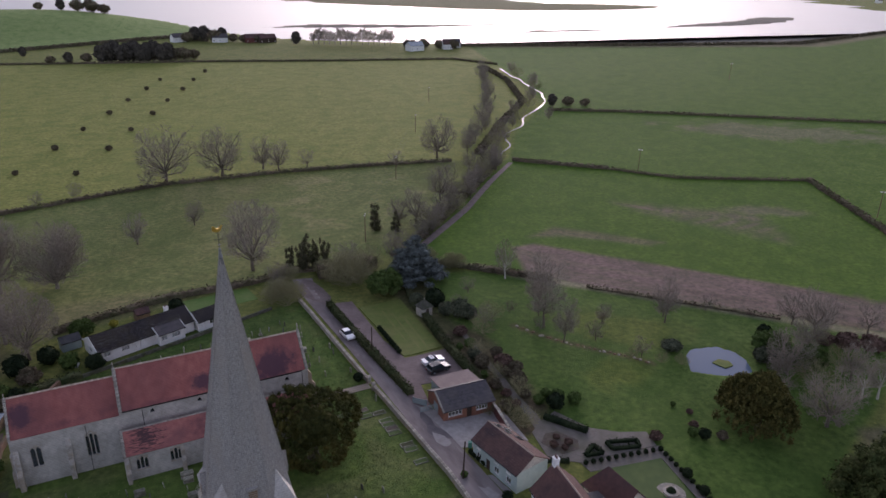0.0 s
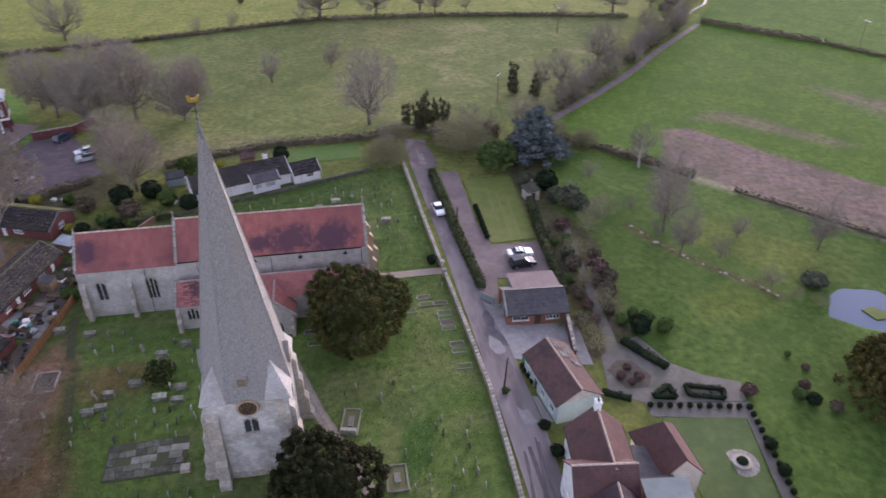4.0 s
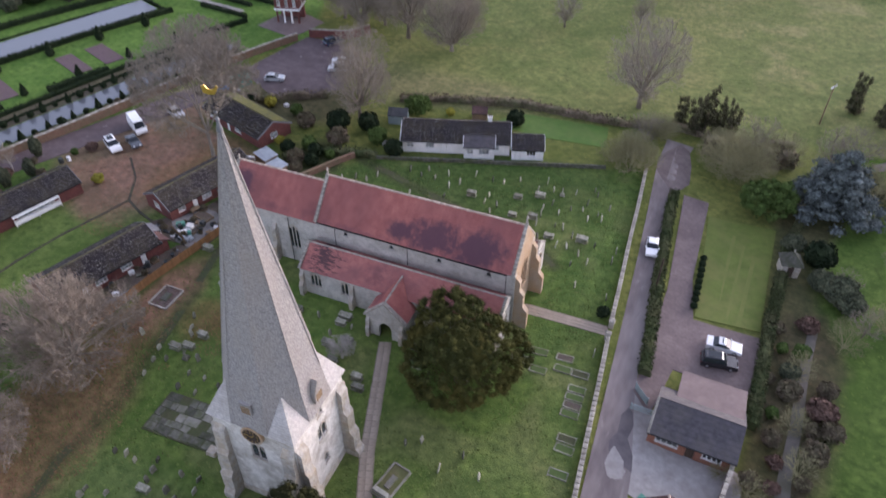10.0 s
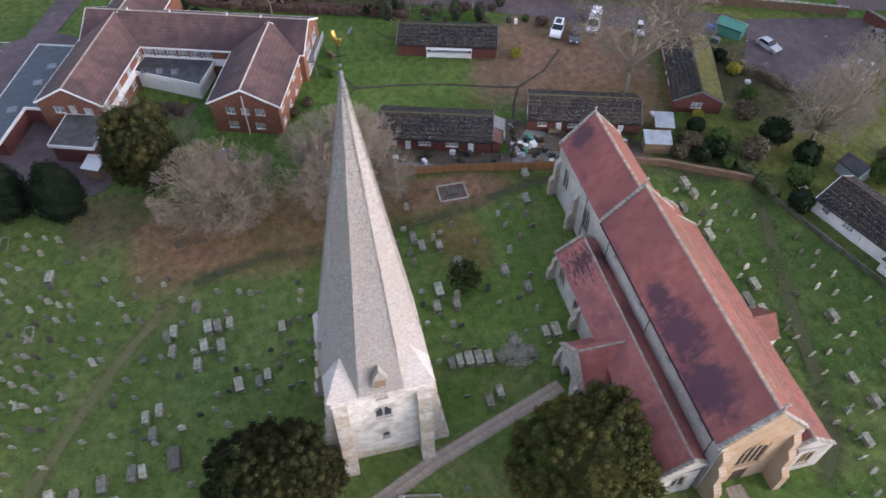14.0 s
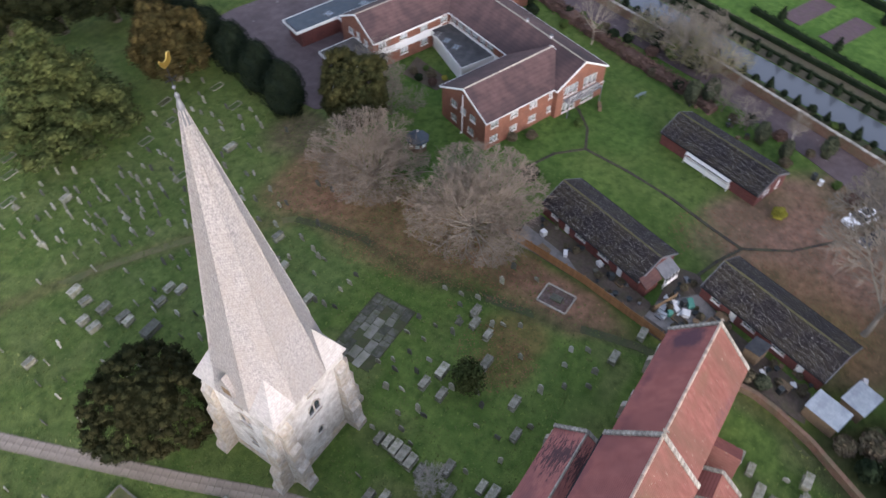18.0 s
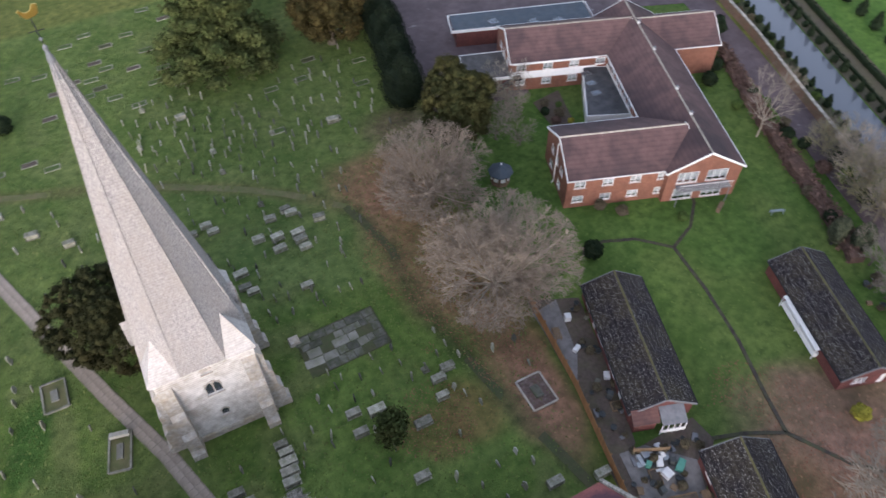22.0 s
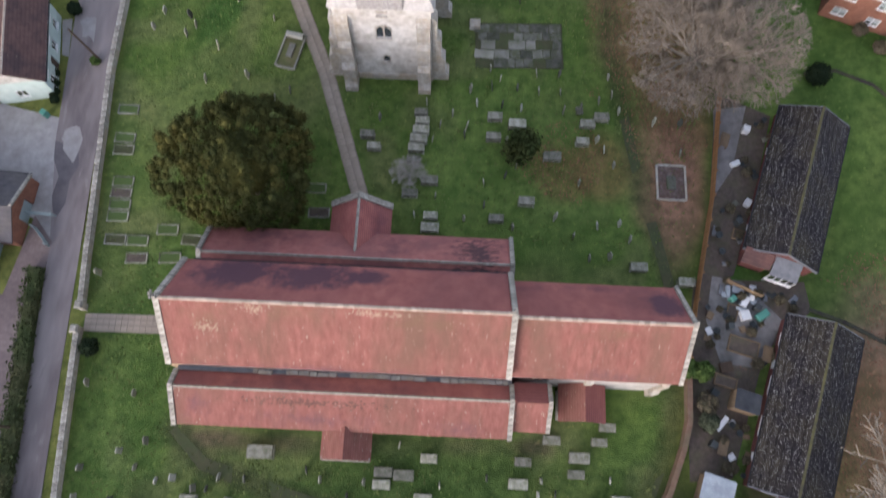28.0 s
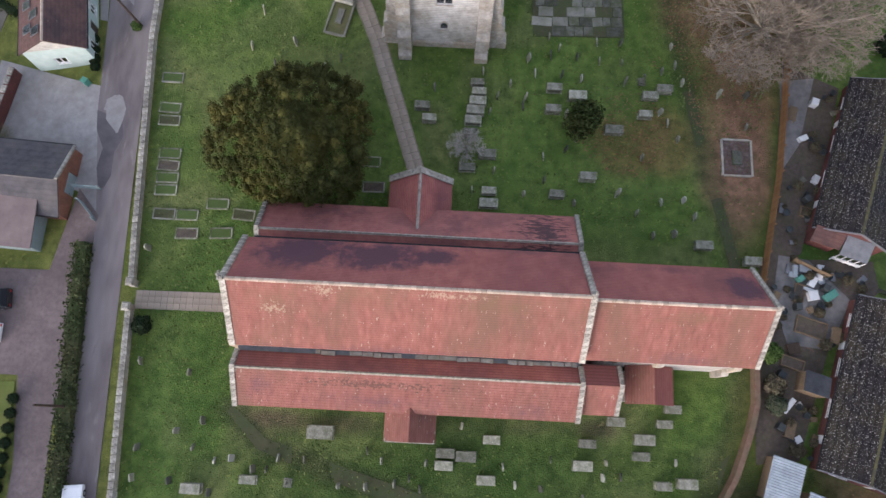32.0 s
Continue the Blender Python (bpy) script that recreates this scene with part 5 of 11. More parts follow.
# south aisle with its eastward length
walled(CH, -3.8, 111.0, 26.5, 115.3, 0, 4.7, 0.6, STONE, {"N": [(2.0, 1.7, 1.7, 2.2, "lancet", 3, BUTT), (7.6, 1.7, 1.7, 2.2, "lancet", 3, BUTT), (19.6, 1.7, 1.7, 2.2, "lancet", 3, BUTT), (25.6, 1.7, 1.7, 2.2, "lancet", 3, BUTT)],
                                                        "E": [(1.2, 1.6, 1.5, 2.6, "lancet", 3, OCHRE)]}, sides="NEW", name="aisle_wall")
for x in (-3.8, 25.9):
    gable(CH, x, 111.0, 112.45, 115.3, 5.8, 6.9, 4.703, 0.6, STONE)
part("valley_gutter", Geo().box(-3.6, 110.52, 5.2, 26.3, 111.0, 5.75), LEADGREY, CH)
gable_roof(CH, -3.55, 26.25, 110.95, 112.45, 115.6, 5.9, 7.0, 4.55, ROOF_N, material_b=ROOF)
rp = random.Random(31)
x = -3.3
while x < 20:
    w = rp.uniform(0.5, 1.5)
    if rp.random() < 0.8:
        part("parapet_stone", place(Geo().box(-w / 2 + 0.02, -0.2, 0, w / 2 - 0.02, 0.2, rp.uniform(0.15, 0.4), 0.03), pose(x + w / 2, 110.78 + rp.uniform(-0.06, 0.06), 5.753, 0, 0, rp.uniform(-4, 4))), BUTT, CH)
    x += w
part("ridge_capping", Geo().side([(112.32, 6.93), (112.58, 6.93), (112.45, 7.1)], "x", -3.5, 26.2), COPING, CH)
for x in (-3.6, 26.3):
    coping(CH, x, (110.9, 5.95), (112.45, 7.1), 0.45)
    coping(CH, x, (115.7, 4.6), (112.45, 7.1), 0.45)
walled(CH, -7.2, 110.9, -3.82, 114.6, 0, 4.5, 0.5, STONE, {"N": [(1.0, 1.5, 1.3, 2.2, "lancet", 2, BUTT)]}, sides="NW", name="chapel_wall")
gable_roof(CH, -7.1, -3.85, 110.6, 112.45, 114.9, 5.6, 6.7, 4.35, ROOF_N, material_b=ROOF)
gable(CH, -7.2, 110.9, 112.45, 114.6, 4.503, 6.55, 4.503, 0.5, STONE)
coping(CH, -7.0, (110.7, 5.7), (112.45, 6.8), 0.4)
coping(CH, -7.0, (114.9, 4.45), (112.45, 6.8), 0.4)
# vestry
walled(CH, -12.4, 110.3, -8.4, 113.4, 0, 2.9, 0.4, STONE, {"N": [(1.4, 1.0, 1.0, 1.2, "lancet", 2, BUTT)]}, sides="NEW", name="vestry_wall")
part("roof", slope(Geo(), (-12.6, 113.7, 2.85), (-10.4, 113.7, 4.6), (-10.4, 110.25, 4.6), (-12.6, 110.25, 2.85)), ROOF_N, CH)
part("roof", slope(Geo(), (-8.2, 113.7, 2.85), (-10.4, 113.7, 4.6), (-10.4, 110.25, 4.6), (-8.2, 110.25, 2.85)), ROOF, CH)
part("gable", Geo().side([(-12.4, 2.903), (-8.4, 2.903), (-10.4, 4.45)], "y", 113.0, 113.4), STONE, CH)
# south porch
walled(CH, 9.0, 115.32, 13.0, 117.9, 0, 3.0, 0.4, STONE, {"N": [(1.3, 0, 1.4, 2.4, "door", DARKWOOD)]}, sides="NEW", name="porch_wall")
for sx in (-1, 1):
    part("roof", slope(Geo(), (11 + sx * 2.3, 118.0, 2.95), (11 + sx * 2.3, 114.6, 2.95), (11, 114.6, 5.0), (11, 118.0, 5.0)), ROOF, CH)
part("gable", Geo().side([(9.0, 3.003), (13.0, 3.003), (11.0, 4.8)], "y", 117.5, 117.9), STONE, CH)
part("coping_stone", Geo().box(8.8, 117.75, 2.9, 13.2, 118.1, 3.1), COPING, CH)
# north porch
walled(CH, 8.6, 93.5, 14.0, 97.18, 0, 3.5, 0.55, STONE, {}, sides="EW", name="porch_wall")
front = Geo()
arch = lambda x: 2.75 - 1.2 * (1 - math.sqrt(max(0.0, 1 - (abs(x - 11.3) / 0.95) ** 1.8)))
ring = [(8.6, 0.0), (10.37, 0.0)] + [(11.3 + 0.93 * (k / 6 - 1), arch(11.3 + 0.93 * (k / 6 - 1))) for k in range(13)] + [(12.23, 0.0), (14.0, 0.0), (14.0, 3.5), (11.3, 6.2), (8.6, 3.5)]
front.side(ring, "y", 93.5, 94.05)
part("porch_front", front, STONE, CH)
part("inner_door", Geo().box(10.4, 97.05, 0, 12.2, 97.17, 2.6), DARKWOOD, CH)
for sx in (-1, 1):
    part("roof", slope(Geo(), (11.3 + sx * 3.0, 93.75, 3.35), (11.3 + sx * 3.0, 98.2, 3.35), (11.3, 99.9, 6.35), (11.3, 93.75, 6.35)), ROOF_N, CH)
part("ridge_capping", Geo().side([(11.16, 6.3), (11.44, 6.3), (11.3, 6.47)], "y", 93.7, 99.9), COPING, CH)
for sx in (-1, 1):
    part("coping_stone", slope(Geo(), (11.3 + sx * 3.1, 93.4, 3.5), (11.3 + sx * 3.1, 94.0, 3.5), (11.3, 94.0, 6.55), (11.3, 93.4, 6.55), 0.2), COPING, CH)
for x in (8.9, 13.7):
    buttress(CH, pose(x, 93.55, 0), 0.5, [(0.7, 1.6), (0.4, 2.8)], BUTT)
for x, y, z in ((24.9, 101.6, 9.0), (11.0, 101.6, 9.0), (0.0, 101.6, 9.0), (-8.0, 102.2, 8.2), (3.0, 115.35, 4.3), (18.0, 115.35, 4.3)):
    part("downpipe", Geo().tube((x, y, 0 if y > 102 or x < -4 else 6.2), (x, y, z), 0.05, 0.05, 6), IRON, CH)
part("gutter", Geo().side([(101.52, 9.25), (101.68, 9.25), (101.70, 9.4), (101.50, 9.4)], "x", -2.8, 25.0), IRON, CH)

# ---- the detached tower and spire ----
TXC, TYC, TH, TZ, APX, APY = 9.95, 72.65, 4.72, 12.9, 0.12, 0.40
TW = thing("bell_tower", (TXC, TYC, 0), 0, "detached white stone bell tower with a tall shingled broach spire", "tower")
twin = (TH - 0.8, 7.7, 1.6, 2.0, "lancet", 2, BUTT)
small = (TH - 0.4, 3.3, 0.8, 1.3, "lancet", 1, BUTT)
blind = (TH - 0.5, 11.35, 1.0, 1.1, "blind", 1, BUTT)
walled(TW, -TH, -TH, TH, TH, 0, TZ, 0.9, TOWER, {"S": [(TH - 0.75, 7.6, 1.7, 2.3, "lancet", 2, BUTT)], "N": [twin, small, blind], "E": [twin, small, blind], "W": [twin, small]})
for s, a in FACE.items():
    part("plinth", place(Geo().side([(-TH - 0.12, 0), (-TH + 0.02, 0), (-TH + 0.02, 1.05), (-TH - 0.12, 0.85)], "x", -TH - 0.1, TH + 0.1), pose(0, 0, 0, 0, 0, a)), BUTT, TW)
    for sx in (-1, 1):
        buttress(TW, pose(0, 0, 0, 0, 0, a) @ pose(sx * (TH - 0.75), -TH + 0.02, 0), 1.35, [(1.85, 0.9), (1.45, 3.8), (1.0, 7.2), (0.6, 10.6)], BUTT)
part("cornice", Geo().box(-TH - 0.2, -TH - 0.2, TZ - 0.35, TH + 0.2, TH + 0.2, TZ - 0.003, 0.0), TOWER, TW)
SB, SZ0, SZ1 = TH + 0.35, TZ, 44.2
t8 = math.tan(math.pi / 8) * SB
octo = [(SB, -t8), (SB, t8), (t8, SB), (-t8, SB), (-SB, t8), (-SB, -t8), (-t8, -SB), (t8, -SB)]
spire = Geo()
for i in range(8):
    (xa, ya), (xb, yb) = octo[i], octo[(i + 1) % 8]
    rows = 10
    for k in range(rows):
        f0, f1 = 1 - k / rows, 1 - (k + 1) / rows
        z0, z1 = SZ0 + (SZ1 - SZ0) * k / rows, SZ0 + (SZ1 - SZ0) * (k + 1) / rows
        a0, b0, a1, b1 = APX * (1 - f0), APY * (1 - f0), APX * (1 - f1), APY * (1 - f1)
        pts = [(xa * f0 + a0, ya * f0 + b0, z0), (xb * f0 + a0, yb * f0 + b0, z0), (xb * f1 + a1, yb * f1 + b1, z1), (xa * f1 + a1, ya * f1 + b1, z1)]
        spire.face(*(pts if f1 > 0 else pts[:3]))
spire.f.append(tuple(range(len(spire.v), len(spire.v) + 8)))
spire.v += [(x, y, SZ0) for x, y in octo]
part("spire", spire, SPIRE, TW, "tall octagonal spire of grey-brown wooden shingles")
BH = 4.3
for sx, sy in ((1, 1), (-1, 1), (-1, -1), (1, -1)):
    f = 1 - BH / (SZ1 - SZ0)
    d = SB * math.sqrt(0.5) * f
    a, b, c, ap = (sx * SB, sy * t8, SZ0), (sx * SB, sy * SB, SZ0), (sx * t8, sy * SB, SZ0), (sx * d, sy * d, SZ0 + BH)
    part("broach", Geo().face(a, b, ap).face(b, c, ap).face(c, a, ap).face(a, c, b), BROACH, TW, "pale shingled broach at the foot of the spire")
for i in range(8):
    x, y = octo[i]
    k0 = 0.86
    part("hip_roll", Geo().tube((x * k0 + APX * (1 - k0), y * k0 + APY * (1 - k0), SZ0 + (SZ1 - SZ0) * (1 - k0)), (x * 0.01 + APX, y * 0.01 + APY, SZ1 - 0.2), 0.10, 0.05, 5), SPIRE, TW)
for a in (90, 270, 0):
    m = pose(0, 0, 0, 0, 0, a)
    low = a in (0, 180)
    g = Geo().side([(-0.7, 14.2), (0.7, 14.2), (0.7, 15.4), (0.0, 17.0), (-0.7, 15.4)], "y", -SB - 0.05, -3.2) if not low else Geo().side([(-0.65, 15.0), (0.65, 15.0), (0.65, 16.5), (-0.65, 16.5)], "y", -SB + 0.30, -3.4)
    lu = part("lucarne", place(g, m), SPIRE, TW, "small gabled opening on the spire" if not low else "shuttered hatch on the spire")
    for j in range(4):
        y, zl = (-SB - 0.1, 14.35) if not low else (-SB + 0.25, 15.15)
        part("louvre", place(Geo().hull8([(-0.5, y, zl + j * 0.27), (0.5, y, zl + j * 0.27), (0.5, y + 0.04, zl + j * 0.27), (-0.5, y + 0.04, zl + j * 0.27)],
                                         [(-0.5, y + 0.05, zl + 0.17 + j * 0.27), (0.5, y + 0.05, zl + 0.17 + j * 0.27), (0.5, y + 0.1, zl + 0.17 + j * 0.27), (-0.5, y + 0.1, zl + 0.17 + j * 0.27)]), m), TIMBER, lu)
clock = new("clock")
clock.parent = TW
clock.matrix_basis = pose(0.15, -TH - 0.30, 11.95, 90, 0, 0)
part("dial", Geo().lathe([(0.98, -0.3), (0.98, 0.145), (0.9, 0.150)], 28), DARKWOOD, clock, "dark round clock dial")
part("rim", Geo().lathe([(0.985, -0.28), (1.25, -0.28), (1.25, 0.10), (1.12, 0.13), (1.0, 0.10)], 28), OCHRE, clock, "ochre stone ring round the dial")
for i in range(12):
    part("hour_mark", place(Geo().box(-0.035, 0.68, 0.153, 0.035, 0.86, 0.165), pose(0, 0, 0, 0, 0, 30 * i)), GOLD, clock)
for ang, ln in ((-40, 0.5), (75, 0.74)):
    part("pointer", place(Geo().box(-0.04, -0.12, 0.167, 0.04, ln, 0.18), pose(0, 0, 0, 0, 0, ang)), GOLD, clock)
part("spire_cap", Geo().lathe([(0.34, 42.0), (0.22, 43.2), (0.26, 43.4), (0.12, 44.0), (0.16, 44.3), (0.05, 44.5)], 10, APX, APY), LEADGREY, TW, "grey lead cap at the spire's tip")
vane = new("weathervane")
vane.parent = TW
vane.matrix_basis = pose(APX, APY, 0)
part("pole", Geo().tube((0, 0, 44.4), (0, 0, 46.4), 0.04, 0.03, 6), IRON, vane)
part("ball", Geo().lathe([(0.02, 44.7), (0.12, 44.82), (0.12, 44.9), (0.02, 45.0)], 10), LEADGREY, vane)
part("cross_arm", Geo().box(-0.45, -0.02, 45.4, 0.45, 0.02, 45.45).box(-0.02, -0.45, 45.46, 0.02, 0.45, 45.51), IRON, vane)
ck = Geo().side([(-0.62, 46.45), (-0.3, 46.3), (0.25, 46.3), (0.45, 46.55), (0.62, 46.95), (0.5, 47.05), (0.35, 46.85), (0.1, 46.7), (-0.2, 46.75), (-0.45, 47.1), (-0.72, 47.0)], "y", -0.05, 0.05)
part("vane_plate", place(ck, pose(0, 0, 46.4, 0, 0, 20) @ Matrix.Scale(0.9, 4) @ pose(0, 0, -46.4)), GOLD, vane, "gilded bird-shaped vane")

# ---- houses ----
def house(name, cx, cy, turn, length, width, eave, ridge, wall, roof, label, category, openings={}, over=0.35, z=None, chimneys=(), hips=(0, 0), group="", ridge_tiles=None, gable_mat=None, verge=None, ridge_shift=0.0, ends="EW"):
    """A block with a pitched roof, ridge along its local x. hips: how far the ridge is drawn in at each end. Walls as in walled()."""
    z = ter1(cx, cy) if z is None else z
    h = thing(name, (cx, cy, z), turn, label, category, group)
    L, W = length / 2, width / 2
    CURTAINS[0] = "care" in name or "bungalow" in name
    walled(h, -L, -W, L, W, -0.3, eave + 0.3, 0.28, wall, {s: [(o[0], o[1] + 0.3, *o[2:]) for o in v] for s, v in openings.items()})
    yr = ridge_shift
    sl0, sl1 = (ridge - eave) / (W + yr), (ridge - eave) / (W - yr)
    ea, eb = eave - over * sl0, eave - over * sl1
    a, b = -L - (over if hips[0] else over * 0.5), L + (over if hips[1] else over * 0.5)
    ra, rb = a + hips[0], b - hips[1]
    off = 0.12
    part("roof", slope(Geo(), (a, -W - over, ea + off), (b, -W - over, ea + off), (rb, yr, ridge + off), (ra, yr, ridge + off)), roof, h)
    part("roof", slope(Geo(), (b, W + over, eb + off), (a, W + over, eb + off), (ra, yr, ridge + off), (rb, yr, ridge + off)), roof, h)
    for end, x, hp, rx in (("W", a, hips[0], ra), ("E", b, hips[1], rb)):
        if hp:
            e2 = ea + off
            g = Geo()
            p, q, r = Vector((x, -W - over, e2)), Vector((x, W + over, e2)), Vector((rx, yr, ridge + off))
            n = (q - p).cross(r - p).normalized() * 0.14
            n = n if n.z > 0 else -n
            i = len(g.v)
            g.v += [tuple(k) for k in (p - n, q - n, r - n, p, q, r)]
            g.f += [(2, 1, 0), (3, 4, 5), (0, 1, 4, 3), (1, 2, 5, 4), (2, 0, 3, 5)]
            part("roof", g, roof, h)
        else:
            gx_ = -L if end == "W" else L - 0.28
            gable(h, gx_, -W, yr, W, eave + 0.003, ridge, eave + 0.003, 0.28, gable_mat or wall)
            if verge:
                vx = x - 0.02 if end == "W" else x - 0.06
                for sy in (-1, 1):
                    ey = eave - over * (sl0 if sy < 0 else sl1)
                    part("bargeboard", Geo().hull8([(vx, sy * (W + over), ey - 0.16), (vx + 0.08, sy * (W + over), ey - 0.16), (vx + 0.08, yr, ridge - 0.16), (vx, yr, ridge - 0.16)],
                                                   [(vx, sy * (W + over), ey + off + 0.03), (vx + 0.08, sy * (W + over), ey + off + 0.03), (vx + 0.08, yr, ridge + off + 0.03), (vx, yr, ridge + off + 0.03)]), verge, h)
    part("ridge", Geo().side([(yr - 0.14, ridge + off - 0.05), (yr + 0.14, ridge + off - 0.05), (yr, ridge + off + 0.09)], "x", ra, rb), ridge_tiles or roof, h)
    for sy, ez in ((-1, ea), (1, eb)):
        y = sy * (W + over + 0.05)
        part("gutter", Geo().side([(y - 0.05, ez - 0.02), (y + 0.05, ez - 0.02), (y + 0.06, ez + 0.09), (y - 0.06, ez + 0.09)], "x", a, b), verge if "care" in name else IRON, h)
    for x, y, top, m in chimneys:
        c = part("chimney", Geo().box(x - 0.38, y - 0.38, ridge - 1.5, x + 0.38, y + 0.38, top).box(x - 0.44, y - 0.44, top + 0.002, x + 0.44, y + 0.44, top + 0.12), m, h)
        for k in (-0.17, 0.17):
            part("chimney_pot", Geo().lathe([(0.13, top + 0.12), (0.10, top + 0.5), (0.12, top + 0.55)], 8, x + k, y), REDTILE, c)
    return h


def rooflight(h, x, y, z, tilt, w=0.7, l=1.0):
    e = new("rooflight")
    e.parent = h
    e.matrix_basis = pose(x, y, z, tilt, 0, 0)
    part("frame", Geo().box(-w / 2 - 0.06, -l / 2 - 0.06, 0, w / 2 + 0.06, l / 2 + 0.06, 0.06), LEADGREY, e)
    part("pane", Geo().box(-w / 2, -l / 2, 0.064, w / 2, l / 2, 0.075), GLASS, e)


def slab_roof(name, poly, eave, thick, wall, roof, label, category, z=None, rise=(0, 0), lip=0.25):
    """A flat-roofed block on that plan; rise: metres of fall per metre in x and y."""
    cx, cy = sum(p[0] for p in poly) / len(poly), sum(p[1] for p in poly) / len(poly)
    z = ter1(cx, cy) if z is None else z
    h = thing(name, (cx, cy, z), 0, label, category)
    loc = [(x - cx, y - cy) for x, y in poly]
    f = lambda x, y: eave + rise[0] * x + rise[1] * y
    part("wall", Geo().prism([(x * 0.97, y * 0.97) for x, y in loc], -0.3, f), wall, h)
    k = 1 + lip / max(2.0, abs(loc[0][0]) + abs(loc[0][1]))
    part("roof", Geo().prism([(x * k, y * k) for x, y in loc], lambda x, y: f(x, y) + 0.004, lambda x, y: f(x, y) + thick), roof, h)
    return h


def white_edge(h, poly, z, band=0.25):
    """A white fascia board round a flat roof."""
    cx, cy = sum(p[0] for p in poly) / len(poly), sum(p[1] for p in poly) / len(poly)
    pts = [Vector((x - cx, y - cy, 0)) * 1.05 for x, y in poly]
    for p, q in zip(pts, pts[1:] + pts[:1]):
        d = (q - p).normalized() * 0.01
        n = Vector((-d.y, d.x, 0)).normalized() * 0.05
        a, b = p + d, q - d
        part("fascia", Geo().hull8([(a.x - n.x, a.y - n.y, z - band), (b.x - n.x, b.y - n.y, z - band), (b.x + n.x, b.y + n.y, z - band), (a.x + n.x, a.y + n.y, z - band)],
                                   [(a.x - n.x, a.y - n.y, z + 0.26), (b.x - n.x, b.y - n.y, z + 0.26), (b.x + n.x, b.y + n.y, z + 0.26), (a.x + n.x, a.y + n.y, z + 0.26)]), PAINT, h)


def win_row(n, length, z, w, h, lights=2, margin=1.0, rows=1):
    s = (length - 2 * margin - w) / max(1, n - 1)
    return [(margin + i * s, z, w, h, "casement", lights, rows) for i in range(n)]


# white-walled bungalow south of the churchyard
SB_A = 18.6
b = house("bungalow", 2.2, 141.8, SB_A, 19.5, 7.4, 2.5, 4.4, WHITE, DARKTILE, "long white rendered bungalow with a dark tiled roof", "bungalow",
          {"S": [(1.0, 1.0, 1.3, 1.0), (4.4, 1.0, 1.6, 1.0, "casement", 3), (7.2, 0, 0.95, 2.0, "door"), (16.0, 1.0, 1.6, 1.0, "casement", 3)], "W": [(2.6, 1.0, 1.4, 1.1)], "N": [(3, 1, 1.4, 1.1), (12, 1, 1.4, 1.1)]}, verge=PAINT,
          chimneys=[(6.0, 0.4, 5.3, WHITE)])
house("bungalow_wing", 7.2, 140.4, SB_A, 5.4, 4.4, 2.5, 3.3, WHITE, SLATE, "projecting white wing of the bungalow with a low slate roof", "bungalow",
      {"S": [(0.5, 0.9, 1.2, 1.1), (2.6, 0.9, 1.9, 1.1, "casement", 3)]}, verge=PAINT)
house("outbuilding", 15.2, 143.6, SB_A, 5.6, 5.0, 2.3, 3.6, WHITE, DARKTILE, "low white outbuilding beside the bungalow", "outbuilding", {"S": [(0.6, 0, 0.9, 1.9, "door"), (2.6, 0.9, 1.6, 1.0, "casement", 3)]}, verge=PAINT)
# dark-roofed brick bungalows east of the churchyard
bw = {"E": [(1.4, 0.9, 1.6, 1.1, "casement", 3), (4.6, 0, 0.9, 2.0, "door")], "W": [(2.2, 0.9, 1.8, 1.2, "casement", 3)]}
house("bungalow", -32.9, 89.0, 72.5, 16.65, 6.75, 2.3, 4.1, REDBRICK, DARKTILE, "long red brick bungalow with a lichen-spotted dark tiled roof", "bungalow",
      {"S": [(1.5, 0.9, 1.3, 1.1), (4.0, 0, 0.9, 2.0, "door"), (6.0, 0.9, 1.8, 1.1, "casement", 3), (10.0, 0.9, 1.8, 1.1, "casement", 3), (13.2, 0, 0.9, 2.0, "door")], "N": win_row(4, 16.65, 0.9, 1.4, 1.1), **bw}, verge=LEADGREY, group="dark-roofed bungalows", ridge_tiles=RIDGEMOSS)
house("bungalow", -31.6, 111.6, 72.5, 16.6, 6.75, 2.3, 4.1, REDBRICK, DARKTILE, "long red brick bungalow with a lichen-spotted dark tiled roof", "bungalow",
      {"S": [(1.5, 0.9, 1.3, 1.1), (4.2, 0, 0.9, 2.0, "door"), (6.0, 0.9, 1.8, 1.1, "casement", 3), (10.0, 0.9, 1.8, 1.1, "casement", 3), (13.4, 0, 0.9, 2.0, "door")], "N": win_row(5, 16.6, 0.9, 1.4, 1.1), **bw}, verge=LEADGREY, group="dark-roofed bungalows", ridge_tiles=RIDGEMOSS)
wb = house("bungalow", -55.1, 96.3, 73, 16.5, 6.6, 2.3, 4.0, REDBRICK, DARKTILE, "red brick bungalow with a long white window bay", "bungalow",
      {"N": win_row(4, 16.5, 0.9, 1.4, 1.1), "S": [(5.6, 0.5, 6.2, 1.6, "casement", 7)], **bw}, verge=LEADGREY, group="dark-roofed bungalows", ridge_tiles=RIDGEMOSS)
part("bay", Geo().box(-3.3, -3.8, 0.2, 4.1, -3.304, 0.9, 0.02), PAINT, wb, "white boarded front below the long window")
part("canopy", Geo().hull8([(-3.4, -4.05, 1.78), (4.2, -4.05, 1.78), (4.2, -3.304, 1.98), (-3.4, -3.304, 1.98)], [(-3.4, -4.05, 1.83), (4.2, -4.05, 1.83), (4.2, -3.304, 2.03), (-3.4, -3.304, 2.03)]), PAINT, wb, "white canopy over the long window")
for x in (-3.3, 0.4, 4.1):
    part("post", Geo().box(x - 0.05, -4.02, -0.1, x + 0.05, -3.92, 1.778), PAINT, wb)
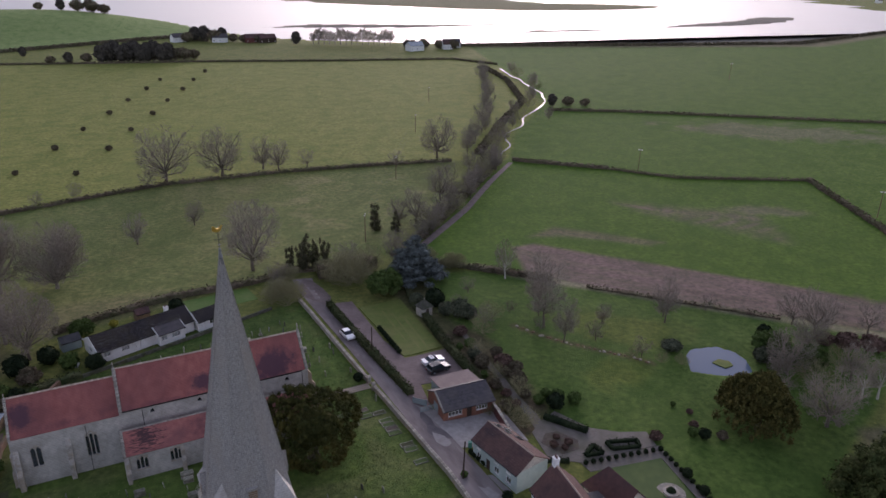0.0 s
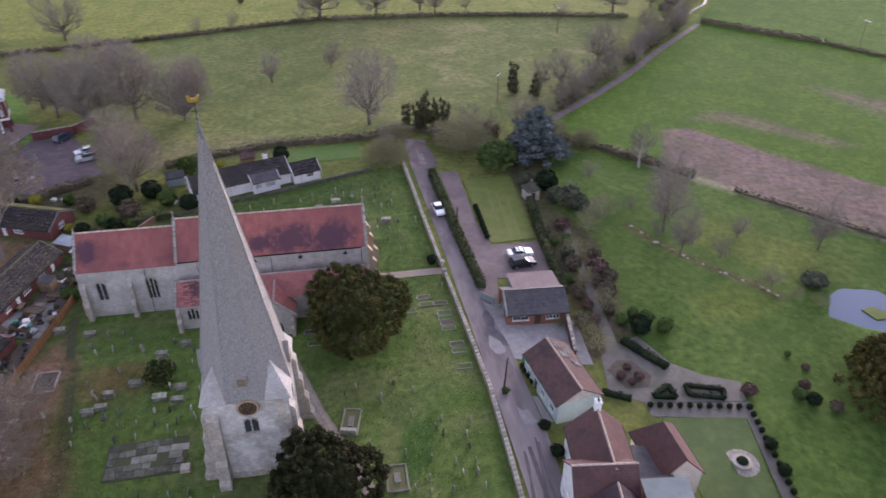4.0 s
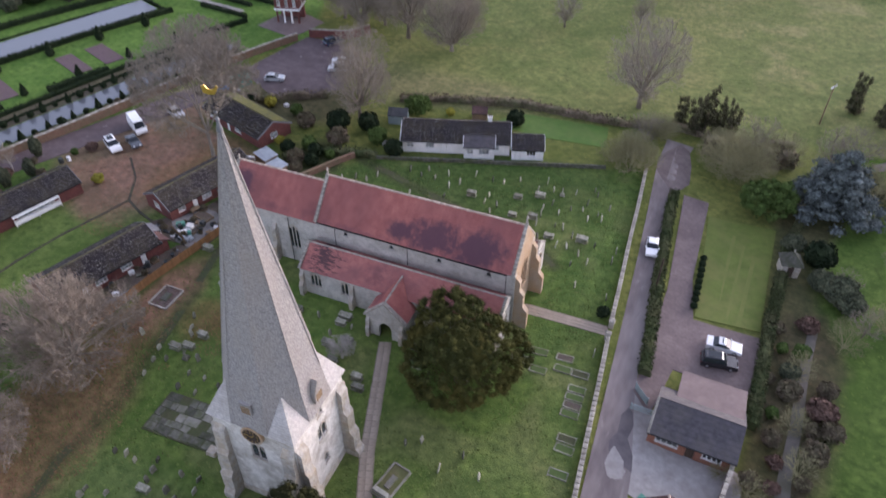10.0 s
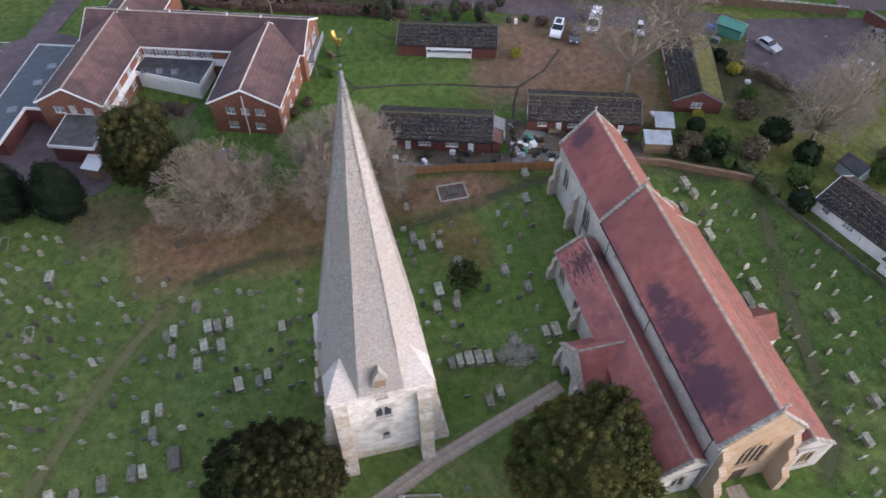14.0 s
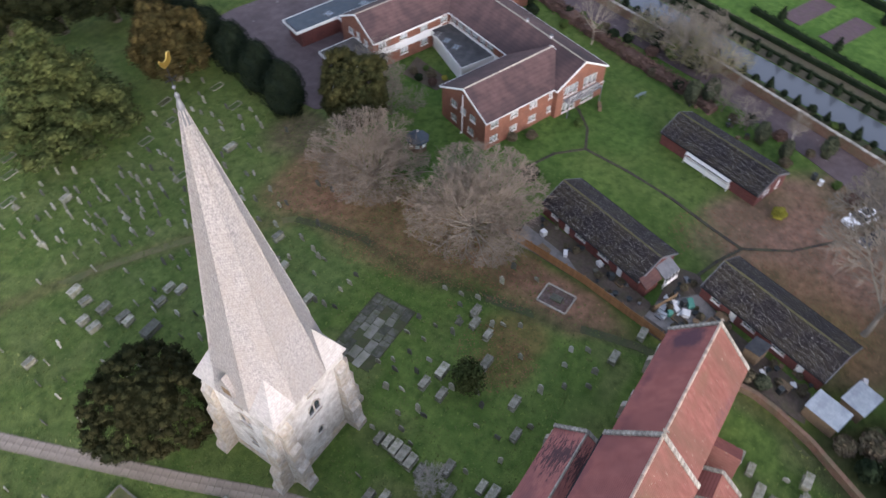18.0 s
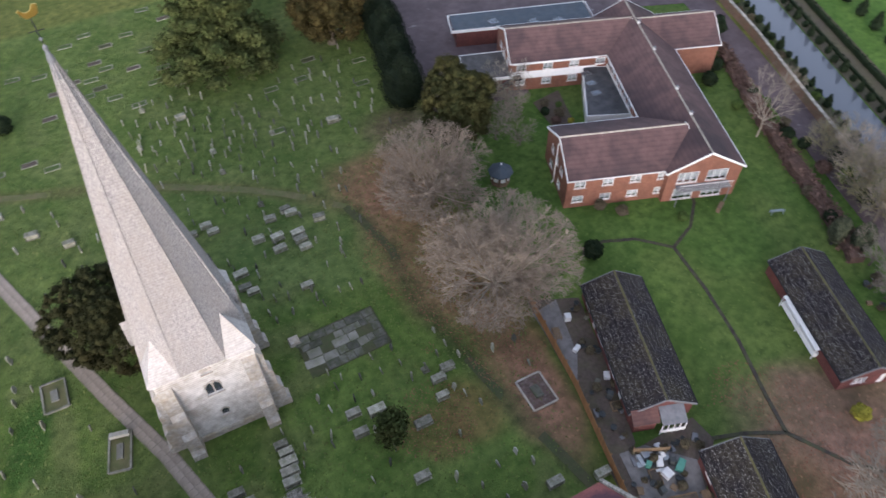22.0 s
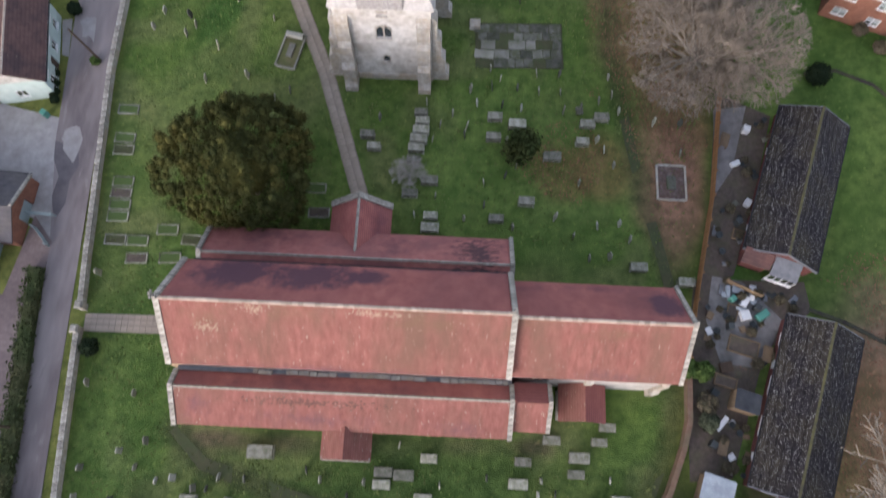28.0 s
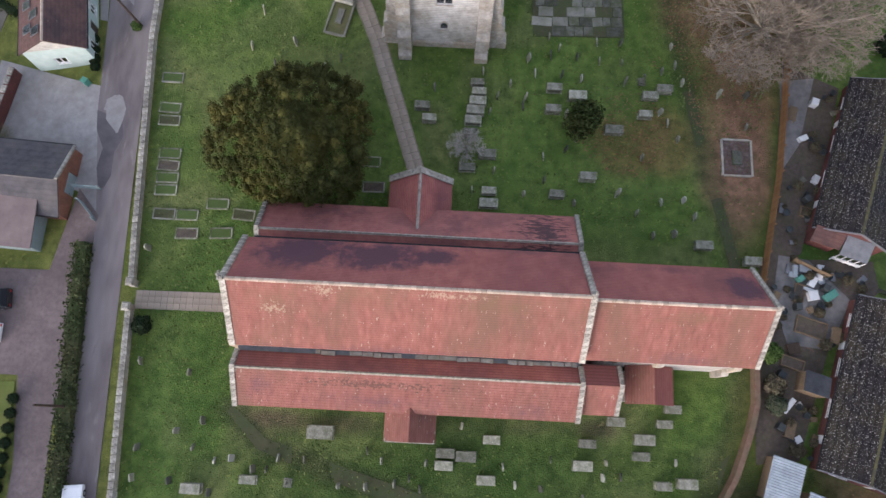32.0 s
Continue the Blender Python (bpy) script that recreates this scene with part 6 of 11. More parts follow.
t = thing("lean_to", (-32.9, 89.0, 0), 72.5, "lean-to porch with red tiles and white glazed canopy", "porch")
part("wall", Geo().box(8.4, -3.3, -0.2, 9.5, -0.9, 1.9), REDBRICK, t)
part("roof", slope(Geo(), (9.8, -3.6, 1.95), (9.8, -0.7, 1.95), (8.36, -0.7, 2.75), (8.36, -3.6, 2.75)), REDTILE, t)
part("canopy", slope(Geo(), (10.2, -0.6, 1.95), (10.2, 2.1, 1.95), (8.36, 2.1, 2.75), (8.36, -0.6, 2.75)), LEADGREY, t)
for k in range(5):
    part("post", Geo().box(10.1, -0.55 + k * 0.64, -0.1, 10.18, -0.47 + k * 0.64, 1.86), PAINT, t)
    part("pane", Geo().box(10.12, -0.46 + k * 0.64, 0.9, 10.15, 0.08 + k * 0.64, 1.8), GLASS, t) if k < 4 else None
part("sill", Geo().box(10.08, -0.6, 0.4, 10.24, 2.1, 0.85), PAINT, t)
mb = house("bungalow", -36.6, 132.1, -19, 16.8, 7.2, 2.3, 4.1, REDBRICK, DARKTILE, "red brick bungalow with a moss-covered tiled roof", "bungalow",
           {"S": [(1.6, 0.9, 3.0, 1.2, "casement", 4), (7, 0, 0.9, 2.0, "door"), (9.5, 0.9, 1.8, 1.1)], "E": [(2.6, 0.9, 1.6, 1.1)]}, verge=LEADGREY, group="dark-roofed bungalows", ridge_tiles=RIDGEMOSS)
part("moss", slope(Geo(), (8.3, 3.75, 2.38), (-8.3, 3.75, 2.38), (-8.3, 0.1, 4.26), (8.3, 0.1, 4.26), 0.04), MOSSTILE, mb, "thick yellow-green moss on the slope")
# care home: three ranges of two storeys
CA = -18.7
two = lambda n, L: win_row(n, L, 0.9, 1.5, 1.2, 2) + win_row(n, L, 3.5, 1.5, 1.2, 2)
house("care_home_wing", -48.0, 64.7, CA, 17.0, 10.2, 5.4, 8.0, BRICK, CARETILE, "two-storey orange brick wing with a brown tiled gable roof", "care home",
      {"N": two(5, 18.4), "E": [(2.2, 0.9, 1.4, 1.2), (6.2, 0.9, 1.4, 1.2), (2.2, 3.5, 1.4, 1.2), (4.5, 3.5, 1.2, 1.2), (6.6, 3.5, 1.4, 1.2)]}, verge=PAINT, group="care home ranges", ridge_tiles=COPING)
cr = house("care_home_range", -61.0, 56.4, CA + 90, 36.0, 10.0, 5.4, 8.2, BRICK, CARETILE, "long two-storey brick range with white fascias and balcony end", "care home",
      {"E": [(1.4, 0.2, 2.8, 2.1, "casement", 3), (5.4, 0.2, 2.8, 2.1, "casement", 3), (1.4, 3.2, 2.8, 1.9, "casement", 3), (5.4, 3.2, 2.8, 1.9, "casement", 3)], "S": [(8.0 + i * 1.9, 3.5, 1.6, 1.2, "casement", 2) for i in range(7)] + [(8.0, 0.9, 1.5, 1.2), (28, 0.9, 1.5, 1.2), (32, 0.9, 1.5, 1.2)],
       "N": two(8, 36.0)}, verge=PAINT, group="care home ranges", ridge_tiles=COPING)
cw = house("care_home_wing", -55.6, 40.5, CA, 20.0, 9.6, 5.4, 8.0, BRICK, CARETILE, "two-storey orange brick wing with a brown tiled gable roof", "care home",
      {"N": two(5, 20.0), "E": [(2.2, 3.5, 1.6, 1.2), (4.6, 2.9, 1.0, 2.1), (6.8, 3.5, 1.2, 1.2)], "S": two(6, 20.0)}, verge=PAINT, group="care home ranges", ridge_tiles=COPING)
house("care_home_range", -71.0, 46.2, CA, 13.0, 9.0, 5.4, 8.0, BRICK, CARETILE, "short brick range behind the care home", "care home", {"S": two(3, 13.0)}, verge=PAINT, group="care home ranges", ridge_tiles=COPING)
for z0, z1 in ((2.2, 3.46), (4.74, 5.2)):
    part("cladding", Geo().box(-8.4, -5.06, z0, 6.8, -5.004, z1), PAINT, cr, "white cladding facing the courtyard")
    part("cladding", Geo().box(-3.6, 4.804, z0, 9.6, 4.86, z1), PAINT, cw, "white cladding facing the courtyard")
fr = slab_roof("courtyard_extension", [(-55.6, 45.6), (-49.8, 55.2), (-55.4, 57.6), (-60.6, 48.2)], 2.9, 0.25, PAINT, DARKFELT, "low white-walled courtyard extension with a dark roof", "extension")
white_edge(fr, [(-55.6, 45.6), (-49.8, 55.2), (-55.4, 57.6), (-60.6, 48.2)], 2.9, 0.6)
for k in range(3):
    rooflight(fr, 0.3 + k * 0.7, -4.6 + k * 2.3, 3.17, 0, 1.3, 0.9)
FLATPLAN = [(-44.0, 23.4), (-42.6, 27.6), (-49.9, 30.0), (-48.9, 33.0), (-63.4, 37.6), (-65.8, 30.1)]
fb = slab_roof("flat_roofed_block", FLATPLAN, 3.0, 0.25, REDBRICK, FELT, "low brick block with a wet blue-grey felt roof", "extension")
white_edge(fb, FLATPLAN, 3.0)
for x, y in ((-3, 1), (3, -2), (-7.0, 2.6)):
    rooflight(fb, x, y, 3.27, 0, 1.3, 1.3)
bh = slab_roof("boiler_house", [(-40.0, 34.5), (-37.9, 40.5), (-44.4, 42.4), (-46.2, 36.4)], 3.2, 0.2, REDBRICK, OLDFELT, "small brick annexe with a mottled flat roof", "extension")
white_edge(bh, [(-40.0, 34.5), (-37.9, 40.5), (-44.4, 42.4), (-46.2, 36.4)], 3.2)
slab_roof("bin_store", [(-35.6, 38.7), (-34.5, 40.9), (-37.3, 41.8), (-38.2, 39.5)], 1.9, 0.1, TIMBER, PLASTIC, "small store with a pale sheet roof", "shed")
bal = thing("balcony", (-55.25, 73.4, 0), CA, "white steel balcony on the gable end", "balcony")
part("deck", Geo().box(-3.6, 0.0, 2.75, 3.6, 1.3, 2.9), LEADGREY, bal)
part("rail", Geo().box(-3.6, 1.22, 3.85, 3.6, 1.28, 3.92), PAINT, bal)
for i in range(19):
    part("baluster", Geo().box(-3.58 + i * 0.396, 1.235, 2.904, -3.55 + i * 0.396, 1.265, 3.848), PAINT, bal)
for sx in (-3.5, 3.5):
    part("post", Geo().box(sx - 0.05, 1.16, 0, sx + 0.05, 1.26, 2.746), LEADGREY, bal)
sh = thing("summerhouse", (-33.4, 58.4, 0), 10, "small octagonal red-brown summerhouse with a blue-grey roof", "summerhouse")
part("wall", Geo().lathe([(1.35, -0.1), (1.35, 2.0)], 8), RUSTWALL, sh)
part("roof", Geo().lathe([(1.75, 1.85), (1.75, 2.003), (0.12, 3.1)], 8), FELT, sh, "octagonal blue-grey roof")
part("finial", Geo().lathe([(0.1, 3.1), (0.14, 3.25), (0.03, 3.5)], 8), PAINT, sh)
for k in range(5):
    part("window", place(Geo().box(-0.32, -1.31, 0.9, 0.32, -1.22, 1.7), pose(0, 0, 0, 0, 0, 22.5 + 45 * k)), PAINT, sh)
# dark stair and white-railed landing beside the annexe, downpipe on the other gable
fe = thing("fire_escape", (-44.7, 43.0, 0), -11.5, "dark steel outside stair with a white-railed landing", "stairs")
part("landing", Geo().box(-1.2, -0.7, 3.0, 0.0, 0.5, 3.1), IRON, fe)
for k in range(15):
    part("tread", Geo().box(0.02 + k * 0.36, -0.6, 2.86 - k * 0.2, 0.30 + k * 0.36, 0.4, 2.9 - k * 0.2), IRON, fe)
for y in (-0.68, 0.44):
    part("stringer", Geo().hull8([(0.0, y, 2.7), (5.4, y, -0.1), (5.4, y + 0.05, -0.1), (0.0, y + 0.05, 2.7)], [(0.0, y, 2.95), (5.4, y, 0.15), (5.4, y + 0.05, 0.15), (0.0, y + 0.05, 2.95)]), IRON, fe)
    part("rail", Geo().hull8([(0.0, y, 3.9), (5.4, y, 1.0), (5.4, y + 0.05, 1.0), (0.0, y + 0.05, 3.9)], [(0.0, y, 3.96), (5.4, y, 1.06), (5.4, y + 0.05, 1.06), (0.0, y + 0.05, 3.96)]), LEADGREY, fe)
    for k in range(4):
        part("post", Geo().box(0.3 + k * 1.6, y, 2.7 - k * 0.86, 0.34 + k * 1.6, y + 0.04, 3.75 - k * 0.86), LEADGREY, fe)
for x in (-1.15, -0.1):
    part("leg", Geo().box(x - 0.05, -0.6, -0.1, x + 0.05, -0.5, 2.997), IRON, fe)
ld = thing("railing", (-45.5, 39.4, 0), 71.3, "white guard rail along the annexe roof", "railing")
for z in (3.75, 4.25):
    part("rail", Geo().box(-3.0, -0.03, z, 3.0, 0.03, z + 0.06), PAINT, ld)
for k in range(7):
    part("post", Geo().box(-3.0 + k * 0.99, -0.025, 3.3, -2.95 + k * 0.99, 0.025, 3.747), PAINT, ld)
dp = thing("downpipe", (-39.86, 61.94, 0), CA, "white downpipe on the brick gable wall", "downpipe")
part("pipe", Geo().box(-0.02, -0.06, 0.3, 0.1, 0.06, 7.0), PAINT, dp)
part("shoe", Geo().hull8([(-0.02, -0.06, 0.1), (0.3, -0.06, 0.0), (0.3, 0.06, 0.0), (-0.02, 0.06, 0.1)], [(-0.02, -0.06, 0.297), (0.3, -0.06, 0.12), (0.3, 0.06, 0.12), (-0.02, 0.06, 0.297)]), PAINT, dp)
# mint-green cottage and garage
mh = house("cottage", 50.4, 76.4, -80, 10.4, 6.2, 3.8, 5.75, MINT, BROWNTILE, "mint-green rendered cottage with a brown tiled roof", "cottage",
           {"S": [(0.9, 0.9, 1.1, 1.1), (3.2, 0, 1.0, 2.1, "door", DARKWOOD), (5.2, 0.9, 1.1, 1.1), (8.0, 0.9, 1.1, 1.1), (0.9, 2.6, 1.0, 0.9), (5.2, 2.6, 1.0, 0.9), (8.0, 2.6, 1.0, 0.9)], "W": [(2.4, 1.0, 1.2, 1.1)]}, gable_mat=STONE,
           ridge_tiles=RIDGE)
for x, y in ((-3.9, 0.9), (-1.9, 1.2), (-3.2, 2.1), (-0.4, 2.2)):
    rooflight(mh, x, y, 5.98 - y * 0.63, -32, 0.85, 1.1)
ga = house("garage", 51.4, 94.6, -3, 9.8, 7.0, 2.3, 3.9, BRICK, SLATE, "brick garage with a dark slate roof and window band", "garage",
           {"S": [(0.9, 1.0, 2.6, 0.9, "casement", 4), (4.4, 0, 1.0, 2.0, "door", DARKWOOD), (6.2, 1.0, 2.2, 0.9, "casement", 4)], "W": [(2.4, 0, 2.2, 2.1, "door", GREENPAINT)]}, over=0.25, ridge_shift=0.5)
coping(ga, -4.95, (-3.75, 2.2), (0.5, 4.1), 0.35)
slab_roof("garage_annexe", [(48.6, 95.9), (56.2, 95.5), (56.3, 101.4), (48.8, 101.8)], 2.7, 0.15, GREENPAINT, ANNEXE, "boarded rear range of the garage with a purple-brown roof", "garage", rise=(0, -0.12))
# white cottages along the lane
up = lambda n, L, m=1.0: win_row(n, L, 0.9, 1.0, 1.2, 2, m, 2) + win_row(n, L, 3.2, 1.0, 1.1, 2, m, 2)
house("cottage", 50.6, 61.2, -96, 9.4, 6.6, 5.0, 8.4, WHITE, REDTILE, "white rendered cottage with a steep brown tiled roof", "cottage",
      {"S": up(3, 9.4), "W": [(1.6, 0.9, 1.4, 1.2, "casement", 2, 2), (1.6, 3.2, 1.1, 1.1, "casement", 2, 2), (3.9, 3.2, 1.0, 1.1, "casement", 2, 2)]}, chimneys=[(-4.4, 0, 9.5, WHITE)], group="white cottages along the lane", ridge_tiles=RIDGE)
house("cottage", 48.9, 57.0, 174, 7.2, 6.4, 5.6, 8.7, WHITE, REDTILE, "white gabled cottage wing facing the lane", "cottage",
      {"E": [(0.7, 0.9, 1.0, 1.2, "casement", 2, 2), (4.2, 0.9, 1.0, 1.2, "casement", 2, 2), (0.7, 3.3, 1.0, 1.2, "casement", 2, 2), (2.7, 3.3, 1.0, 1.2, "casement", 2, 2), (4.6, 3.3, 1.0, 1.2, "casement", 2, 2)]}, group="white cottages along the lane", ridge_tiles=RIDGE)
house("cottage", 49.0, 51.0, -97, 6.6, 6.8, 5.4, 8.8, WHITE, PURPLETILE, "white cottage with a dark purple-brown tiled roof", "cottage",
      {"S": up(3, 6.6, 0.7)}, chimneys=[(3.0, 0.2, 9.7, REDBRICK)], group="white cottages along the lane", ridge_tiles=RIDGE)
house("cottage", 47.9, 40.9, -96, 13.8, 6.4, 5.1, 8.1, WHITE, BROWNTILE, "row of white cottages with a brown tiled roof", "cottage",
      {"S": up(6, 13.8)}, chimneys=[(6.2, 0.2, 9.2, REDBRICK)], group="white cottages along the lane", ridge_tiles=RIDGE)
house("cottage", 48.0, 27.0, -91, 13.2, 7.2, 5.0, 8.2, WHITE, REDTILE, "white cottage with a red-brown tiled roof", "cottage", gable_mat=OCHRE, openings=
      {"S": up(4, 13.2)}, chimneys=[(6.0, 0, 9.4, REDBRICK), (-6.0, 0, 9.4, REDBRICK)], group="white cottages along the lane", ridge_tiles=RIDGE)
house("cottage_bay", 44.9, 22.6, -4, 3.4, 4.2, 4.6, 6.0, WHITE, SLATE, "white projecting bay of the cottage with a slate roof", "cottage", {"W": [(1.2, 0.9, 1.4, 1.2, "casement", 3, 2), (1.2, 3.0, 1.4, 1.1, "casement", 3, 2)]})
house("cottage_wing", 56.0, 21.0, -8, 9.4, 6.4, 4.4, 6.8, BRICK, REDTILE, "rear wing with a red-brown tiled roof", "cottage", {"N": [(2, 1, 1.2, 1.2)], "E": [(2.4, 1.0, 1.2, 1.2)]})
house("cottage_wing", 54.2, 28.6, -6, 6.4, 5.0, 4.2, 6.2, BRICK, ORANGETILE, "short rear wing with an orange tiled roof", "cottage", {"N": [(2, 1, 1.2, 1.2)]})
house("cottage", 45.4, 2.6, -92, 15.0, 8.2, 5.6, 8.6, WHITE, BROWNTILE, "tall white house with a brown roof", "cottage",
      {"S": win_row(4, 15.0, 0.9, 1.0, 1.2, 2, 1.2, 2) + win_row(4, 15.0, 3.3, 1.0, 1.2, 2, 1.2, 2), "W": [(3, 3.4, 1.2, 1.2)]}, chimneys=[(7.0, 0, 9.8, BRICK)], group="white cottages along the lane")
slab_roof("side_porch", [(41.6, 9.2), (46.8, 10.9), (46.2, 13.2), (41.4, 12.0)], 2.7, 0.14, WHITE, SLATE, "low slate-roofed porch beside the white house", "porch", rise=(0, -0.10))
house("cottage", 45.0, -14.5, -90, 14.0, 8.0, 5.4, 8.2, WHITE, BROWNTILE, "white house at the far end of the lane", "cottage", {"S": win_row(4, 14.0, 0.9, 1.0, 1.2) + win_row(4, 14.0, 3.3, 1.0, 1.2)}, group="white cottages along the lane")
for x, y, a, w, d in ((44.9, 46.4, 84, 2.6, 1.3), (44.3, 43.0, 84, 1.6, 1.0), (44.4, 36.6, 84, 1.7, 1.0), (45.3, 53.0, 83, 1.6, 0.9), (43.2, 30.6, 88, 1.5, 0.9)):
    pc = thing("porch", (x, y, ter1(x, y)), a, "small open timber porch against a cottage front", "porch", "cottage porches")
    for sx in (-1, 1):
        part("post", Geo().box(sx * w / 2 - 0.07, d - 0.14, -0.2, sx * w / 2 + 0.07, d, 2.2), DARKWOOD, pc)
        part("roof", slope(Geo(), (sx * (w / 2 + 0.2), -0.8, 2.2), (sx * (w / 2 + 0.2), d + 0.2, 2.2), (0, d + 0.2, 3.0), (0, -0.8, 3.0), 0.1), SLATE, pc)
# rear additions behind the cottages
house("rear_wing", 59.0, 61.4, -86, 7.4, 5.4, 4.0, 6.9, CREAM, REDTILE, "rear wing with a hipped red-brown roof", "outbuilding", {"E": [(1.5, 1, 1.2, 1.1)]}, hips=(2.0, 0))
slab_roof("flat_extension", [(53.6, 57.8), (57.4, 57.6), (57.0, 62.2), (53.8, 62.6)], 4.2, 0.15, CREAM, SLATE, "flat slate-grey extension behind the cottage", "extension", rise=(-0.03, 0))
slab_roof("lean_to", [(53.6, 55.3), (57.8, 55.0), (57.7, 57.4), (53.7, 57.6)], 4.8, 0.12, CREAM, SLATE, "low slate lean-to behind the cottages", "extension", rise=(0, -0.12))
slab_roof("rear_hall", [(51.9, 48.9), (56.7, 48.4), (57.7, 54.6), (52.6, 55.1)], 7.6, 0.18, BRICK, SHEET, "two-storey brick rear block with a low grey-green sheet roof", "extension", rise=(0.02, 0.04))
rh = house("rear_wing", 55.2, 46.6, 0, 5.6, 3.6, 4.2, 5.4, BRICK, ORANGETILE, "small rear range with a red tiled roof", "outbuilding", {"E": [(1.2, 0.9, 1.2, 1.1)]})
rooflight(rh, 0.4, -0.9, 5.0, 33)
slab_roof("rear_shed", [(51.2, 34.6), (56.0, 34.2), (57.2, 44.0), (52.6, 44.6)], 4.2, 0.15, DARKWOOD, SLATE, "rear block with a dark slate lean-to roof", "extension", rise=(-0.25, 0))
house("outhouse", 61.2, 48.6, -100, 6.4, 3.6, 2.4, 3.8, BRICK, BROWNTILE, "brick outhouse with a brown tiled roof", "outbuilding")
oh = house("barn", 66.6, 48.6, -100, 6.4, 6.2, 2.6, 4.4, BRICK, BROWNTILE, "small garden barn with a brown roof and a rooflight", "barn", {"W": [(2, 0, 2.2, 2.2, "door", DARKWOOD)]})
rooflight(oh, 0.5, -1.4, 3.65, 33)
house("outbuilding", 61.4, 31.6, 4, 13.6, 5.4, 2.5, 4.1, CREAM, SLATE, "long low white building with a grey slate roof", "outbuilding", {"N": win_row(4, 13.6, 0.9, 1.2, 1.1)})
house("outbuilding", 69.5, 22.5, 0, 9.0, 5.0, 2.4, 4.0, BRICK, SLATE, "low garden building with a slate roof", "outbuilding")
slab_roof("garden_hut", [(79.6, 35.6), (82.0, 35.2), (82.4, 37.4), (80.0, 37.9)], 1.9, 0.1, TIMBER, TIN, "garden hut with a pale blue sheet roof", "shed", rise=(0, 0.08))
# dovecote at the lawn's corner
dv = thing("garden_pavilion", (60.4, 129.6, ter1(60.4, 129.6)), 12, "small square stone garden pavilion with a pyramid roof", "pavilion")
walled(dv, -1.3, -1.3, 1.3, 1.3, -0.2, 2.4, 0.25, BUTT, {"S": [(0.8, 0.2, 0.9, 1.9, "door", DARKWOOD)]})
part("roof", Geo().hull8([(-1.6, -1.6, 2.2), (1.6, -1.6, 2.2), (1.6, 1.6, 2.2), (-1.6, 1.6, 2.2)], [(-0.05, -0.05, 3.8), (0.05, -0.05, 3.8), (0.05, 0.05, 3.8), (-0.05, 0.05, 3.8)]), OLDSLAB, dv)
part("finial", Geo().lathe([(0.08, 3.8), (0.14, 4.0), (0.03, 4.3)], 8), COPING, dv)
# sheds and huts near the bungalows
for i, (x, y, a, l, w, m, lab) in enumerate(((-22.6, 119.8, 73, 3.7, 2.5, TIN, "pale blue corrugated-roofed shed"), (-26.0, 122.4, 70, 2.6, 3.0, TIN, "small pale sheet-roofed lean-to"), (-26.2, 111.0, -16, 2.2, 1.8, DARKFELT, "small dark garden shed"))):
    s = thing("shed", (x, y, 0), a, lab, "shed")
    part("wall", Geo().box(-l / 2, -w / 2, -0.1, l / 2, w / 2, 1.9), TIMBER, s)
    if m is TIN:
        n = int(l / 0.11)
        line = [(-l / 2 - 0.15 + k * (l + 0.3) / n, 1.95 + 0.06 * (k % 2)) for k in range(n + 1)]
        rib = Geo().side(line + [(x, z - 0.02) for x, z in line[::-1]], "y", -w / 2 - 0.2, w / 2 + 0.2)
        rib.v = [(x, y, z + 0.09 * (y + w / 2 + 0.2)) for x, y, z in rib.v]
        part("roof", rib, m, s, "corrugated sheet roof")
    else:
        part("roof", slope(Geo(), (-l / 2 - 0.1, -w / 2 - 0.1, 1.92), (l / 2 + 0.1, -w / 2 - 0.1, 1.92), (l / 2 + 0.1, w / 2 + 0.1, 2.25), (-l / 2 - 0.1, w / 2 + 0.1, 2.25), 0.06), m, s)
house("garden_hut", -47.2, 145.0, 40, 4.6, 2.8, 1.9, 2.5, GREENHUT, GREENHUT, "green metal hut beside the garden wall", "hut", over=0.15)
house("garden_shed", -10.8, 144.6, 15, 3.6, 2.6, 1.9, 2.7, GREENPAINT, DARKFELT, "green-grey timber shed with felt roof", "shed", over=0.2)
house("open_shed", 3.2, 151.6, 15, 2.8, 2.2, 1.8, 2.5, TIMBER, BROWNTILE, "small open-fronted timber garden hut", "shed", over=0.25)

# brick summer pavilion of the water garden
PV = thing("water_garden_pavilion", (-56.5, 179.8, ter1(-56.5, 179.8)), 17, "two-storey brick garden pavilion on columns with a white cupola", "pavilion")
for sx in (-1, 1):
    for sy in (-1, 1):
        part("column", Geo().lathe([(0.34, -0.1), (0.34, 0.25), (0.24, 0.3), (0.21, 3.0), (0.32, 3.1), (0.32, 3.25)], 12, sx * 2.6, sy * 2.6), REDBRICK, PV)
    part("column", Geo().lathe([(0.34, -0.1), (0.34, 0.25), (0.24, 0.3), (0.21, 3.0), (0.32, 3.1), (0.32, 3.25)], 12, sx * 0.9, -2.6), PAINT, PV)
part("rear_wall", Geo().box(-2.9, 1.2, -0.1, 2.9, 2.3, 3.25), REDBRICK, PV)
part("floor_band", Geo().box(-3.1, -3.1, 3.253, 3.1, 3.1, 3.75), PAINT, PV)
walled(PV, -2.95, -2.95, 2.95, 2.95, 3.753, 4.2, 0.3, REDBRICK, {s: [(0.65, 0.5, 0.8, 2.9, "casement", 2, 3), (2.55, 0.5, 0.8, 2.9, "casement", 2, 3), (4.45, 0.5, 0.8, 2.9, "casement", 2, 3)] for s in "SW"} | {"E": [(2.4, 0.5, 1.1, 2.9, "casement", 2, 3)]})
part("eaves_board", Geo().box(-3.4, -3.4, 7.956, 3.4, 3.4, 8.3), PAINT, PV)
